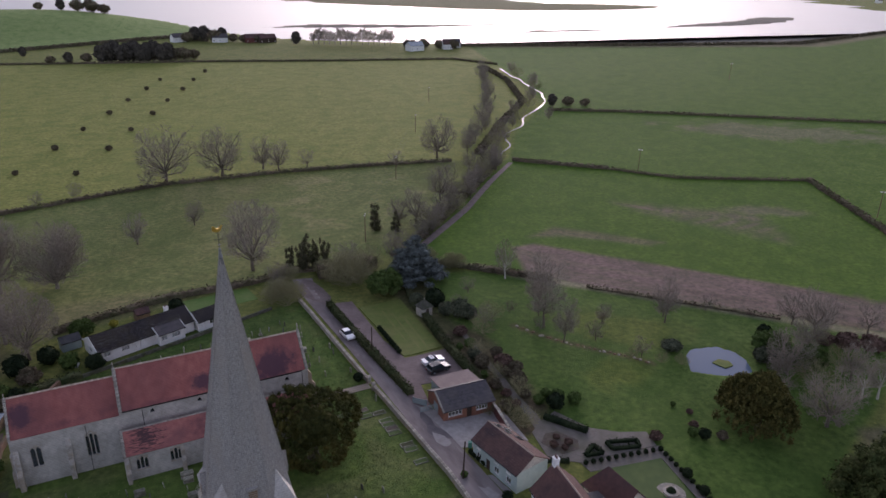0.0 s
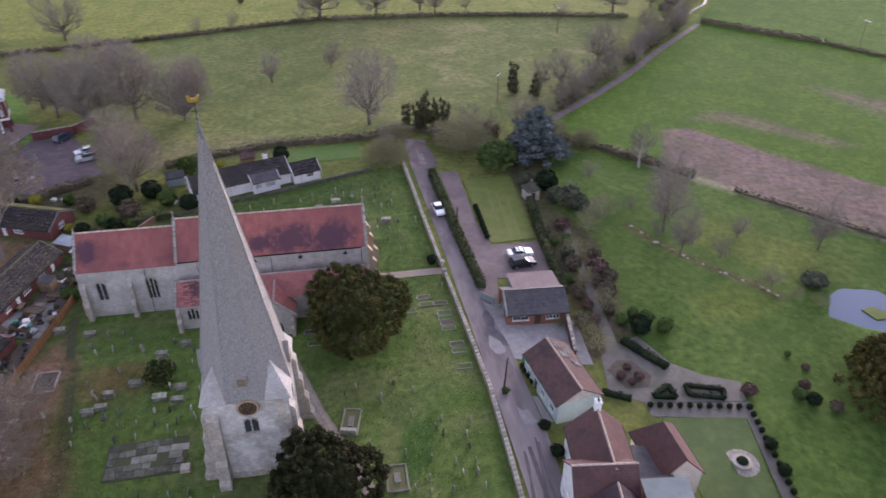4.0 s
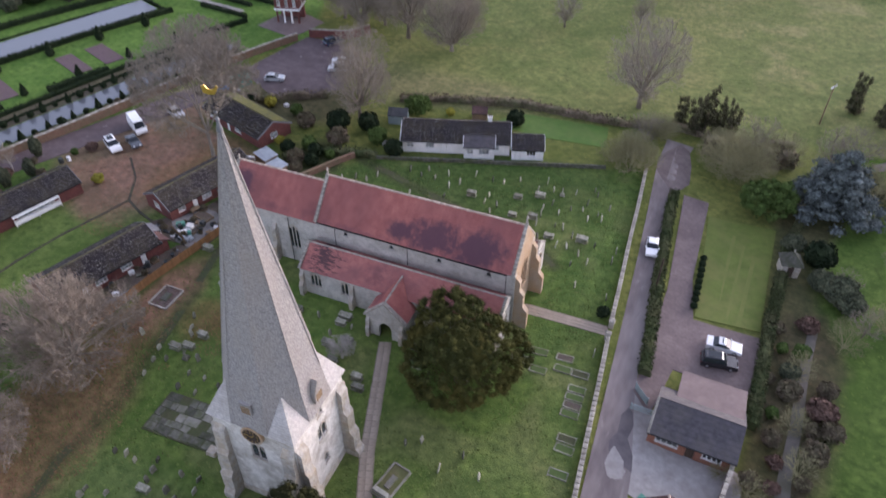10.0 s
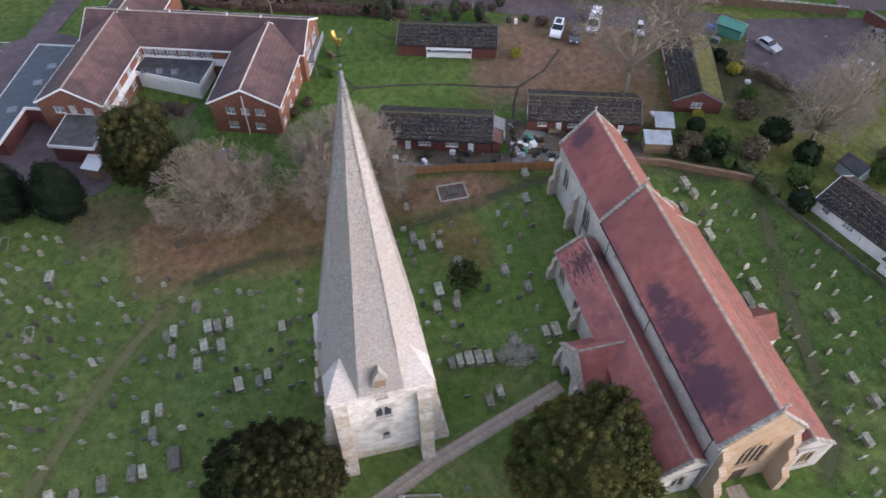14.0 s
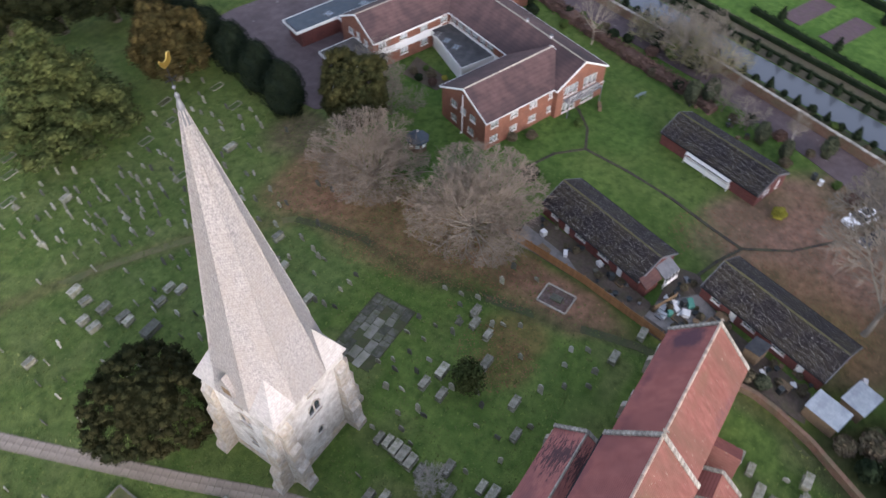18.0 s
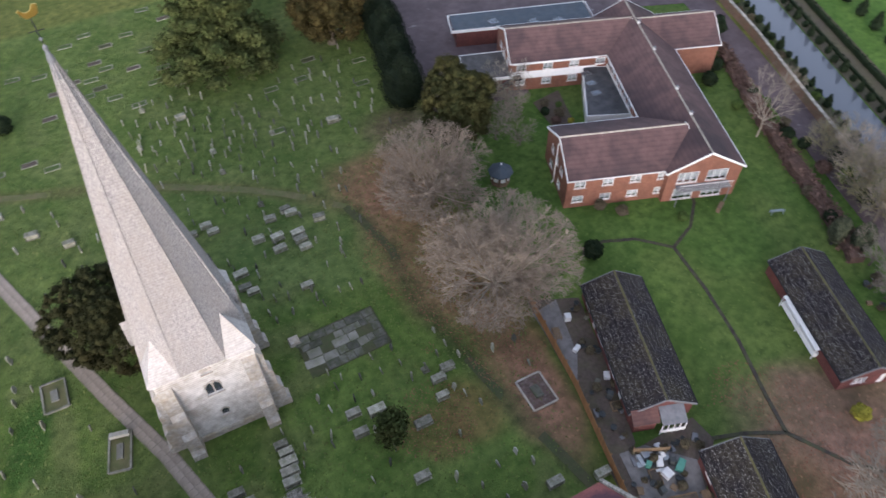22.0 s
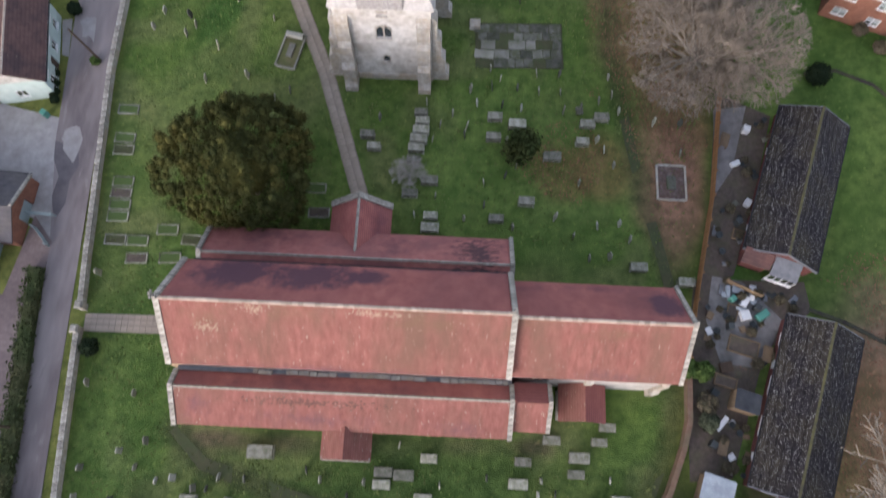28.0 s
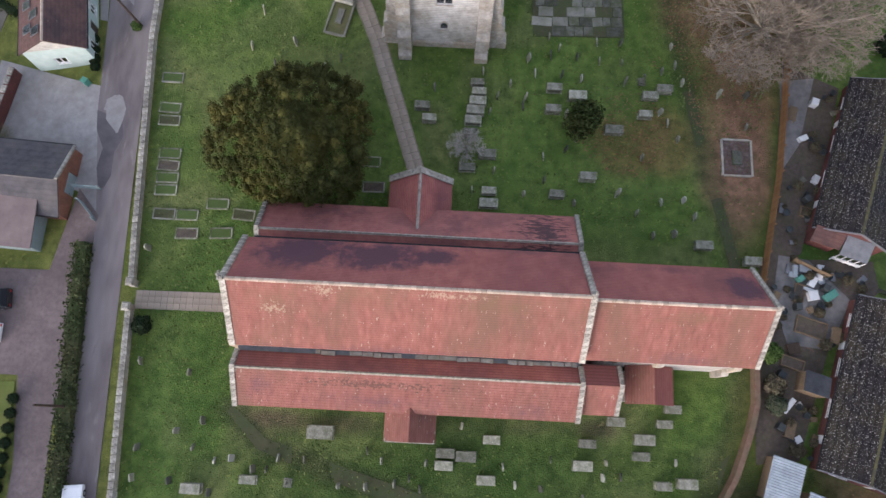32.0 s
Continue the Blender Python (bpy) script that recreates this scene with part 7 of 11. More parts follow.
part("roof", Geo().hull8([(-3.5, -3.5, 8.303), (3.5, -3.5, 8.303), (3.5, 3.5, 8.303), (-3.5, 3.5, 8.303)], [(-0.8, -0.8, 10.6), (0.8, -0.8, 10.6), (0.8, 0.8, 10.6), (-0.8, 0.8, 10.6)]), TIN, PV)
cu = part("cupola", Geo().box(-0.75, -0.75, 10.603, 0.75, 0.75, 12.2), PAINT, PV, "white timber cupola")
for a in range(4):
    part("opening", place(Geo().box(-0.35, -0.79, 10.95, 0.35, -0.755, 11.95), pose(0, 0, 0, 0, 0, 90 * a)), DARKGLASS, cu)
part("cupola_roof", Geo().hull8([(-0.95, -0.95, 12.203), (0.95, -0.95, 12.203), (0.95, 0.95, 12.203), (-0.95, 0.95, 12.203)], [(-0.05, -0.05, 13.6), (0.05, -0.05, 13.6), (0.05, 0.05, 13.6), (-0.05, 0.05, 13.6)]), LEADGREY, cu)
part("finial", Geo().lathe([(0.05, 13.6), (0.17, 13.85), (0.17, 13.95), (0.03, 14.2), (0.02, 14.9)], 8), GOLD, cu)

# ---- trees and hedges ----
def branch_mesh(name, seed, R, top, trunk, limbs, kids, material, thin, widest=1.5, up=0.12, fine=0.02, base_r=None, bend=0.07, foot=0.6):
    """A bare tree whose limbs fan out to a rounded crown of radius R: a mesh of trunk and limbs, and one of twigs."""
    rng = random.Random(seed)
    wood, twig = Geo(), Geo()
    base_r = base_r or top * 0.026
    low = trunk * foot
    cz, hz = (low + top) / 2, (top - low) / 2

    def reach(p, d):
        q, e = Vector((p.x / R, p.y / R, (p.z - cz) / hz)), Vector((d.x / R, d.y / R, d.z / hz))
        a, b, c = e.dot(e), q.dot(e), q.dot(q) - 1
        return max(0.25, (-b + math.sqrt(max(b * b - a * c, 0.0))) / a) if c < 0 else 0.3

    def grow(p, d, length, r, lev):
        n = (4, 4, 3, 2, 1, 1)[lev]
        pts, q, e = [p], p, d
        for i in range(n):
            w = bend * (0.5 if lev == 0 else 1.0)
            e = (e + Vector((rng.gauss(0, w), rng.gauss(0, w), rng.gauss(0, w) + (up * 0.25 if 0 < lev < 4 else 0)))).normalized()
            q = q + e * (length / n)
            pts.append(q)
        g = wood if lev <= 1 else twig
        sides = (7, 5, 4, 3, 3, 3)[lev]
        for i in range(n):
            tip = 0.6 if lev == 0 else 0.92
            ra, rb = r * (1 - tip * i / n), r * (1 - tip * (i + 1) / n)
            g.tube(pts[i], pts[i + 1], max(ra, fine), max(rb, fine * 0.7), sides, cap=False)
        if lev > len(kids):
            return
        if lev == 0:
            for i in range(limbs):
                c = 1 - (1 - math.cos(widest)) * (i + 0.5 + rng.uniform(-0.3, 0.3)) / limbs
                th, az = math.acos(max(-1.0, min(1.0, c))), i * 2.39996 + rng.uniform(-0.25, 0.25)
                nd = Vector((math.cos(az) * math.sin(th), math.sin(az) * math.sin(th), math.cos(th)))
                f = 1.0 - 0.45 * th / widest * rng.uniform(0.5, 1.0)
                at = Vector((0, 0, trunk * f))
                grow(at, nd, reach(at, nd) * rng.uniform(0.55, 1.08), r * rng.uniform(0.32, 0.48), 1)
            return
        k = kids[lev - 1]
        for i in range(k):
            f = 0.22 + 0.78 * (i + rng.random()) / k
            j = min(n - 1, int(f * n))
            at = pts[j].lerp(pts[j + 1], f * n - j)
            ax = (pts[j + 1] - pts[j]).normalized()
            o = ax.orthogonal().normalized()
            o.rotate(Matrix.Rotation(i * 2.39996 + rng.uniform(-0.5, 0.5), 3, ax))
            t = rng.uniform(0.4, 0.9)
            nd = (ax * math.cos(t) + o * math.sin(t) + Vector((0, 0, up * 0.3))).normalized()
            ln = min(length * rng.uniform(0.42, 0.68) * (1.25 - 0.5 * f), reach(at, nd) * rng.uniform(0.85, 1.05))
            grow(at, nd, ln, r * (0.6 - 0.25 * f), lev + 1)

    grow(Vector((0, 0, -0.3)), Vector((0, 0, 1)), trunk + 0.3, base_r, 0)
    a = wood.mesh(name + "_trunk", material)
    me = bpy.data.meshes.new(name + "_twigs")
    me.from_pydata(twig.v, [], twig.f)
    me.materials.append(thin)
    me.update()
    return a, me


BARE = {
    "tall": branch_mesh("tall", 14, 9.8, 23.0, 5.0, 26, (7, 6, 6, 4), TWIG, PALETWIG, fine=0.034, up=0.12, bend=0.12, foot=0.8, base_r=0.38),
    "birch": branch_mesh("birch", 72, 4.4, 12.5, 4.0, 9, (5, 4, 3), BARKPALE, PALETWIG, widest=1.1, up=0.25, fine=0.018, bend=0.09, base_r=0.17),
    "broad_b": branch_mesh("broad_b", 8, 9.0, 10.8, 2.0, 30, (7, 6, 5, 2), BARKPALE, TWIGMIX, fine=0.022, up=0.10, bend=0.14, base_r=0.42),
    "slim": branch_mesh("slim", 77, 4.0, 14.5, 4.2, 15, (6, 6, 4), BARK, PALETWIG, widest=1.1, up=0.3, fine=0.02, foot=0.5, bend=0.12, base_r=0.26),
    "lime": branch_mesh("lime", 21, 5.0, 15.5, 5.0, 16, (7, 6, 5), BARK, PALETWIG, widest=1.5, up=0.2, fine=0.03, foot=0.5, bend=0.1),
    "field": branch_mesh("field", 31, 6.8, 15.0, 3.6, 16, (6, 6, 4), BARK, PALETWIG, widest=1.5, up=0.14, fine=0.024, foot=0.4, bend=0.16, base_r=0.48),
    "field_b": branch_mesh("field_b", 37, 4.9, 12.5, 2.8, 13, (6, 5, 4), BARK, PALETWIG, widest=1.45, up=0.18, fine=0.022, foot=0.4, bend=0.16, base_r=0.40),
    "far": branch_mesh("far", 43, 4.6, 15.0, 5.0, 13, (6, 5), TWIG, TWIG, widest=1.5, up=0.2, fine=0.13, foot=0.5),
    "meadow": branch_mesh("meadow", 47, 6.4, 14.5, 3.6, 17, (6, 5, 4, 2), BARK, PALETWIG, widest=1.4, up=0.18, fine=0.018, foot=0.4, bend=0.15, base_r=0.45),
    "willow": branch_mesh("willow", 41, 5.6, 11.5, 1.4, 26, (6, 6, 5), PALETWIG, PALETWIG, widest=1.15, up=0.25, fine=0.016, base_r=0.4),
    "shrubby": branch_mesh("shrubby", 51, 4.2, 6.0, 0.5, 13, (5, 4, 4), OLIVETWIG, OLIVETWIG, widest=1.45, up=0.15, fine=0.018, base_r=0.22),
    "bigshrub": branch_mesh("bigshrub", 53, 7.4, 7.6, 0.6, 34, (7, 6, 4), OLIVETWIG, OLIVETWIG, widest=1.5, up=0.12, fine=0.016, base_r=0.4),
    "small": branch_mesh("small", 61, 3.4, 6.5, 1.6, 11, (5, 4, 4), BARK, TWIG, widest=1.5, up=0.15, fine=0.018),
    "small_pale": branch_mesh("small_pale", 66, 4.2, 5.0, 0.5, 22, (6, 5, 3), PALEBARK, PALEBARK, widest=1.45, up=0.15, fine=0.02),
    "pale": branch_mesh("pale", 71, 2.8, 10.0, 3.5, 10, (6, 5, 3), PALEBARK, PALETWIG, widest=1.2, up=0.3, fine=0.022),
}


def bare_tree(kind, x, y, scale=1.0, turn=0.0, label="leafless broad tree with grey-brown twigs", category="tree", group="", flat=1.0):
    t = thing("tree", (x, y, ter1(x, y)), turn, label, category, group)
    t.scale = (scale, scale, scale * flat)
    a, b = BARE[kind]
    part("trunk", a, None, t)
    part("crown", b, None, t)
    return t


def leaf_mesh(name, blobs, count, size, material, seed, core=0.86, jag=0.18, flat=0.0):
    """Foliage: many small bent leaf sprays over lumpy ellipsoids (x, y, z, rx, ry, rz), round a dark inner body."""
    rng = np.random.RandomState(seed)
    V, F = [], []
    area = np.array([b[3] * b[4] + b[3] * b[5] + b[4] * b[5] for b in blobs])
    for (cx, cy, cz, rx, ry, rz), k in zip(blobs, (count * area / area.sum()).astype(int)):
        d = rng.normal(size=(k, 3))
        d /= np.linalg.norm(d, axis=1)[:, None]
        r = 1 - jag * rng.rand(k) ** 1.5 + 0.10 * np.sin(d[:, 0] * 7 + seed) * np.sin(d[:, 1] * 6 + 1) + 0.08 * np.sin(d[:, 2] * 9 + d[:, 0] * 5)
        p = d * r[:, None] * (rx, ry, rz) + (cx, cy, cz)
        nrm = d + rng.normal(scale=0.55, size=(k, 3))
        nrm[:, 2] += flat
        nrm /= np.linalg.norm(nrm, axis=1)[:, None]
        u = np.cross(nrm, rng.normal(size=(k, 3)))
        u /= np.linalg.norm(u, axis=1)[:, None]
        w = np.cross(nrm, u)
        s = size * (0.6 + 0.8 * rng.rand(k))[:, None]
        i0 = len(V)
        quad = np.stack([p - u * s, p - w * s * 0.55 + nrm * s * 0.18, p + u * s, p + w * s * 0.55 + nrm * s * 0.18], 1).reshape(-1, 3)
        V += quad.tolist()
        F += (np.arange(k * 4).reshape(-1, 4) + i0).tolist()
        n, m = (14, 9) if len(blobs) < 30 else (8, 5)
        i0 = len(V)
        for j in range(m + 1):
            for i in range(n):
                a, b = 2 * math.pi * i / n, math.pi * j / m
                dx, dy, dz = math.sin(b) * math.cos(a), math.sin(b) * math.sin(a), math.cos(b)
                rr = core * (1 + 0.10 * math.sin(dx * 7 + seed) * math.sin(dy * 6 + 1) + 0.08 * math.sin(dz * 9 + dx * 5))
                V.append((cx + rx * rr * dx, cy + ry * rr * dy, cz + rz * rr * dz))
        F += [[i0 + j * n + i, i0 + (j + 1) * n + i, i0 + (j + 1) * n + (i + 1) % n, i0 + j * n + (i + 1) % n] for j in range(m) for i in range(n)]
    me = bpy.data.meshes.new(name)
    me.from_pydata(V, [], F)
    me.materials.append(material)
    me.update()
    return me


def dome(rx, ry, rz, z, n, seed, low=0.25):
    """A lumpy dome of overlapping ellipsoids."""
    rng = random.Random(seed)
    out = [(0, 0, z, rx * 0.86, ry * 0.86, rz * 0.92)]
    for i in range(n):
        a, e = 2 * math.pi * (i * 0.618 + rng.random() * 0.1), rng.uniform(-low, 1.25)
        out.append((rx * 0.62 * math.cos(a) * math.cos(e), ry * 0.62 * math.sin(a) * math.cos(e), z + rz * 0.60 * math.sin(e), rx * 0.40, ry * 0.40, rz * 0.40))
    return out


def clumps(rx, ry, rz, z, n, rad, seed, low=-0.55, spread=0.25):
    """Many small leafy clumps over an ellipsoid."""
    rng = random.Random(seed)
    out = [(0, 0, z, rx * 0.84, ry * 0.84, rz * 0.84)]
    for i in range(n):
        u = low + (1 - low) * (i + 0.5) / n
        a, q = i * 2.39996 + rng.uniform(-0.2, 0.2), math.sqrt(1 - u * u)
        k, r = 1 - spread * rng.random() ** 2, rad * rng.uniform(0.65, 1.3)
        out.append((rx * q * math.cos(a) * k, ry * q * math.sin(a) * k, z + rz * u * k, r, r, r * 0.8))
    return out


def tiers(R, H, n, rad, seed, base=1.4):
    """Flat clumps in rings that grow narrower with height."""
    rng = random.Random(seed)
    out = [(0, 0, base + H * 0.4, R * 0.42, R * 0.42, H * 0.45)]
    for k in range(n):
        f = k / (n - 1)
        r, m = R * (1 - 0.86 * f ** 1.2), max(3, int(11 * (1 - 0.75 * f)))
        for j in range(m):
            a = 2 * math.pi * (j + rng.random() * 0.6) / m + k
            q = r * rng.uniform(0.72, 1.05)
            w = rad * rng.uniform(0.75, 1.25) * (1 - 0.45 * f)
            out.append((q * math.cos(a), q * math.sin(a), base + H * f + rng.uniform(-0.35, 0.35), w, w, w * 0.42))
            out.append((q * 0.55 * math.cos(a), q * 0.55 * math.sin(a), base + H * f + 0.3, w, w, w * 0.42))
    return out


def evergreen(x, y, mesh, trunk, label, category="tree", turn=0.0, scale=1.0, group="", name="tree"):
    t = thing(name, (x, y, ter1(x, y)), turn, label, category, group)
    t.scale = (scale,) * 3
    if trunk:
        part("trunk", Geo().lathe([(trunk * 1.5, -0.3), (trunk, 0.6), (trunk * 0.8, 3.0)], 9), BARK, t)
    part("crown", mesh, None, t)
    return t


def yew_shape(rx, ry, rz, z, n, rad, seed):
    """An uneven dome of overlapping leafy masses, some standing out and some sunk."""
    rng = random.Random(seed)
    out = [(0, 0, z, rx * 0.80, ry * 0.80, rz * 0.82)]
    for i in range(n):
        u = -0.6 + 1.6 * (i + 0.5) / n
        a, q = i * 2.39996 + rng.uniform(-0.25, 0.25), math.sqrt(max(0.0, 1 - u * u))
        k = 0.86 + 0.10 * math.sin(3 * a + seed) * q + 0.08 * math.sin(5 * u + 2 * a) + rng.uniform(-0.07, 0.05)
        r = rad * rng.uniform(0.55, 1.35)
        out.append((rx * q * math.cos(a) * k, ry * q * math.sin(a) * k, z + rz * u * k, r, r, r * rng.uniform(0.75, 1.15)))
    return out


YEW_BIG = leaf_mesh("yew_crown", yew_shape(7.9, 7.5, 7.1, 5.6, 520, 0.56, 1), 80000, 0.10, YEWGOLD, 1, jag=0.75, core=0.55)
YEW_MED = leaf_mesh("yew_crown_b", yew_shape(6.3, 6.3, 5.6, 4.8, 420, 0.52, 2), 60000, 0.095, YEW, 2, jag=0.7, core=0.62)
evergreen(23.2, 90.9, YEW_BIG, 0.8, "huge domed dark-green yew beside the porch")
evergreen(18.0, 61.2, YEW_MED, 0.7, "domed dark-green yew beside the bell tower", scale=1.08)
CONE = leaf_mesh("cypress_crown", [(0, 0, 3.0, 3.2, 3.2, 3.6), (0, 0, 4.6, 2.8, 2.8, 3.2), (0.2, 0.1, 6.0, 1.9, 1.9, 2.4)], 12000, 0.11, YEWDARK, 3, jag=0.12)
for x, y, s in ((-33.6, 11.0, 1.04), (-33.2, 16.6, 1.04), (-32.4, 22.8, 1.04), (-30.8, 29.8, 1.04), (-29.0, 36.8, 1.06)):
    evergreen(x, y, CONE, 0.4, "large dark rounded cypress in a row", group="cypress row", scale=s, turn=x * 7)
IVY = leaf_mesh("ivy_crown", [(0.75 * math.sin(k * 2.1), 0.75 * math.cos(k * 1.7), 0.5 + k * 0.5, 1.15 - k * 0.055, 1.1 - k * 0.05, 0.9) for k in range(14)], 3600, 0.15, IVYLEAF, 20, jag=0.98, core=0.25)
DARKOAK = leaf_mesh("holm_crown", clumps(5.1, 4.9, 4.3, 5.2, 90, 1.1, 5, spread=0.3), 16000, 0.16, HOLM, 5, jag=0.5, core=0.66)
TALLDARK = mat("dark_olive_yew_foliage", (0.018, 0.024, 0.010), (0.048, 0.048, 0.018), 0.9, c3=(0.072, 0.060, 0.020), amount3=0.6, scale3=0.14, island=0.3, bump=0.1, spec=0.04)
TALLYEW = leaf_mesh("tall_yew_crown", yew_shape(5.3, 5.1, 7.0, 6.8, 320, 0.66, 25), 44000, 0.13, TALLDARK, 25, jag=0.6, core=0.62)
evergreen(-31.6, 48.6, TALLYEW, 0.5, "tall dense dark yew beside the care home")
for x, y, z in ((-23.0, -9.5, 1.25), (-30.5, -5.0, 1.3), (-16.5, -14.5, 1.2), (-35.0, 3.0, 1.1), (-9.0, -16.0, 1.0)):
    evergreen(x, y, DARKOAK, 0.5, "dark evergreen tree at the churchyard's edge", scale=z, group="churchyard edge trees", turn=x * 9)
CEDAR = leaf_mesh("cedar_crown", tiers(5.4, 7.6, 9, 1.35, 6), 16000, 0.2, OLIVELEAF, 6, jag=0.6, core=0.6, flat=0.8)
evergreen(-6.9, 14.6, CEDAR, 0.5, "broad tiered olive-green cedar among the graves", scale=1.65).scale = (1.65, 1.65, 2.0)
GOLDYEW = leaf_mesh("golden_yew_crown", yew_shape(4.8, 4.8, 5.6, 5.4, 130, 0.85, 7), 16000, 0.17, BROWNYEW, 7, jag=0.5, core=0.62)
evergreen(-25.0, 16.8, GOLDYEW, 0.5, "golden-brown yew beside the cypress row", scale=1.2)
BLUECEDAR = leaf_mesh("blue_cedar_crown", tiers(5.6, 7.4, 8, 1.35, 8), 16000, 0.21, BLUELEAF, 8, jag=0.65, core=0.55, flat=0.7)
evergreen(66.0, 147.4, BLUECEDAR, 0.5, "large blue-grey cedar beside the lawn", scale=1.28)
LAUREL = leaf_mesh("laurel_crown", clumps(4.0, 3.6, 2.9, 3.0, 60, 0.9, 9, spread=0.4), 7000, 0.2, GREENLEAF, 9, jag=0.45, core=0.65)
evergreen(56.2, 143.0, LAUREL, 0.3, "broad mid-green evergreen shrub beside the lawn")
def plumes(R, H, n, seed, base=0.5):
    """Upright feathery sprays on a broad cone with two leaders."""
    rng = random.Random(seed)
    out = []
    for cx, cy, r0, h0, m in ((0, 0, R, H, n), (R * 0.35, R * 0.95, R * 0.66, H * 0.58, n // 2)):
        out.append((cx, cy, base + h0 * 0.36, r0 * 0.6, r0 * 0.6, h0 * 0.38))
        for i in range(m):
            f = (i / m) ** 0.8
            a, r = i * 2.39996, r0 * (1 - f) ** 0.6 * rng.uniform(0.72, 1.14)
            w = rng.uniform(0.4, 0.75)
            out.append((cx + r * math.cos(a), cy + r * math.sin(a), base + 0.6 + (h0 - 1.2) * f + rng.uniform(-0.3, 0.5), w, w, w * rng.uniform(1.5, 2.2)))
    return out


BIGGOLD = leaf_mesh("golden_conifer_crown", plumes(6.6, 10.6, 190, 10), 24000, 0.24, GOLDLEAF, 10, jag=0.85, core=0.45)
evergreen(95.6, 67.6, BIGGOLD, 0.5, "sprawling gold-tipped conifer on the garden lawn")
evergreen(98.0, 45.5, CEDAR, 0.5, "broad green evergreen tree at the garden's edge", scale=1.45)
BALL = leaf_mesh("shrub_crown", [(0, 0, 0.95, 1.1, 1.1, 1.1)], 900, 0.13, DARKLEAF, 11, jag=0.15)
BUSH = leaf_mesh("bush_crown", dome(1.2, 1.1, 1.0, 0.9, 6, 12), 900, 0.18, GREENLEAF, 12, jag=0.35)
DARKBUSH = leaf_mesh("dark_bush_crown", dome(1.3, 1.2, 1.2, 1.0, 7, 13), 1100, 0.18, DARKLEAF, 13, jag=0.35)
BROWNBUSH = leaf_mesh("brown_bush_crown", dome(1.3, 1.3, 1.0, 0.9, 7, 14), 1300, 0.2, SCRUB, 14, jag=0.55, core=0.7)
REDBUSH = leaf_mesh("red_bush_crown", dome(1.4, 1.3, 0.9, 0.8, 7, 15), 1200, 0.2, REDTWIG, 15, jag=0.5, core=0.7)
YELLOWBUSH = leaf_mesh("yellow_bush_crown", dome(1.1, 1.1, 0.9, 0.8, 6, 16), 800, 0.18, YELLOWLEAF, 16, jag=0.35)
BALLTREE = leaf_mesh("domed_bush_crown", dome(2.6, 2.6, 2.2, 1.9, 8, 17), 2600, 0.25, GREYLEAF, 17, jag=0.2)


def bush(x, y, mesh, s, label, group="", name="shrub"):
    if mesh.name.startswith(("topiary", "domed", "dome_yew", "shrub_crown")):
        name = "topiary"
    t = solo(name, mesh, None, (x, y, ter1(x, y)), (x * 37 + y * 11) % 360, label, "shrub", group)
    t.scale = (s, s, s)
    return t


bush(26.5, 15.2, BALL, 1.3, "round dark clipped shrub in the churchyard")
bush(-37.0, 75.2, BALL, 1.15, "round dark clipped shrub on the lawn")
bush(-4.6, 85.8, leaf_mesh("wispy_shrub_crown", dome(1.7, 1.5, 1.5, 1.2, 11, 63), 1500, 0.16, OLIVELEAF, 63, jag=0.85, core=0.3), 1.45, "wispy dark-green shrub between chest tombs")
bush(37.0, 108.6, DARKBUSH, 0.8, "dark shrub inside the churchyard wall")
for x, y, s in ((40.2, 45.5, 1.0), (41.3, 48.7, 0.8), (41.5, 57.4, 0.9)):
    bush(x, y, BUSH if s < 0.95 else BROWNBUSH, s, "green shrub on the churchyard wall")
for x, y, m, z in ((-20.2, 122.6, BROWNBUSH, 1.0), (-18.6, 125.2, DARKBUSH, 1.1), (-21.6, 125.0, BROWNBUSH, 1.3), (-16.6, 128.2, BUSH, 0.9), (-19.4, 128.0, DARKBUSH, 1.2)):
    bush(x, y, m, z, "tangled dark shrub outside the churchyard wall", "wall thicket")
for x, y, z in ((-37.2, 50.6, 1.0), (-39.6, 53.4, 0.8), (-40.6, 48.0, 0.9)):
    bare_tree("small", x, y, z, x * 9, "leafless pinkish shrub beside the care home", group="care home shrubs")
bush(10.4, 151.8, DARKBUSH, 1.5, "dark round evergreen behind the bungalow")
bush(-8.5, 148.5, LAUREL, 0.62, "broad dark conifer behind the bungalow")
bush(-2.5, 150.5, YELLOWBUSH, 0.9, "yellow-green shrub behind the bungalow")
for x, y, m, s in ((-6.5, 133.5, DARKBUSH, 1.5), (-11.0, 136.0, BUSH, 1.7), (-14.5, 139.5, DARKBUSH, 1.7), (-17.5, 133.0, BROWNBUSH, 1.7), (-21.5, 129.5, BUSH, 1.4), (-20.0, 137.5, DARKBUSH, 1.9), (-26.0, 136.0, BROWNBUSH, 1.5), (-24.5, 127.0, DARKBUSH, 1.2),
                   (-30.0, 139.0, BUSH, 1.2), (-36.5, 140.0, YELLOWBUSH, 1.2), (-40.5, 139.5, DARKBUSH, 1.0), (-27.5, 129.0, YELLOWBUSH, 0.9), (-21.0, 108.0, BUSH, 1.0), (-49.3, 106.6, YELLOWBUSH, 1.0), (-42.6, 69.0, BROWNBUSH, 0.7), (-44.6, 71.2, BROWNBUSH, 0.7)):
    bush(x, y, m, s, "mixed evergreen shrub in the gardens")
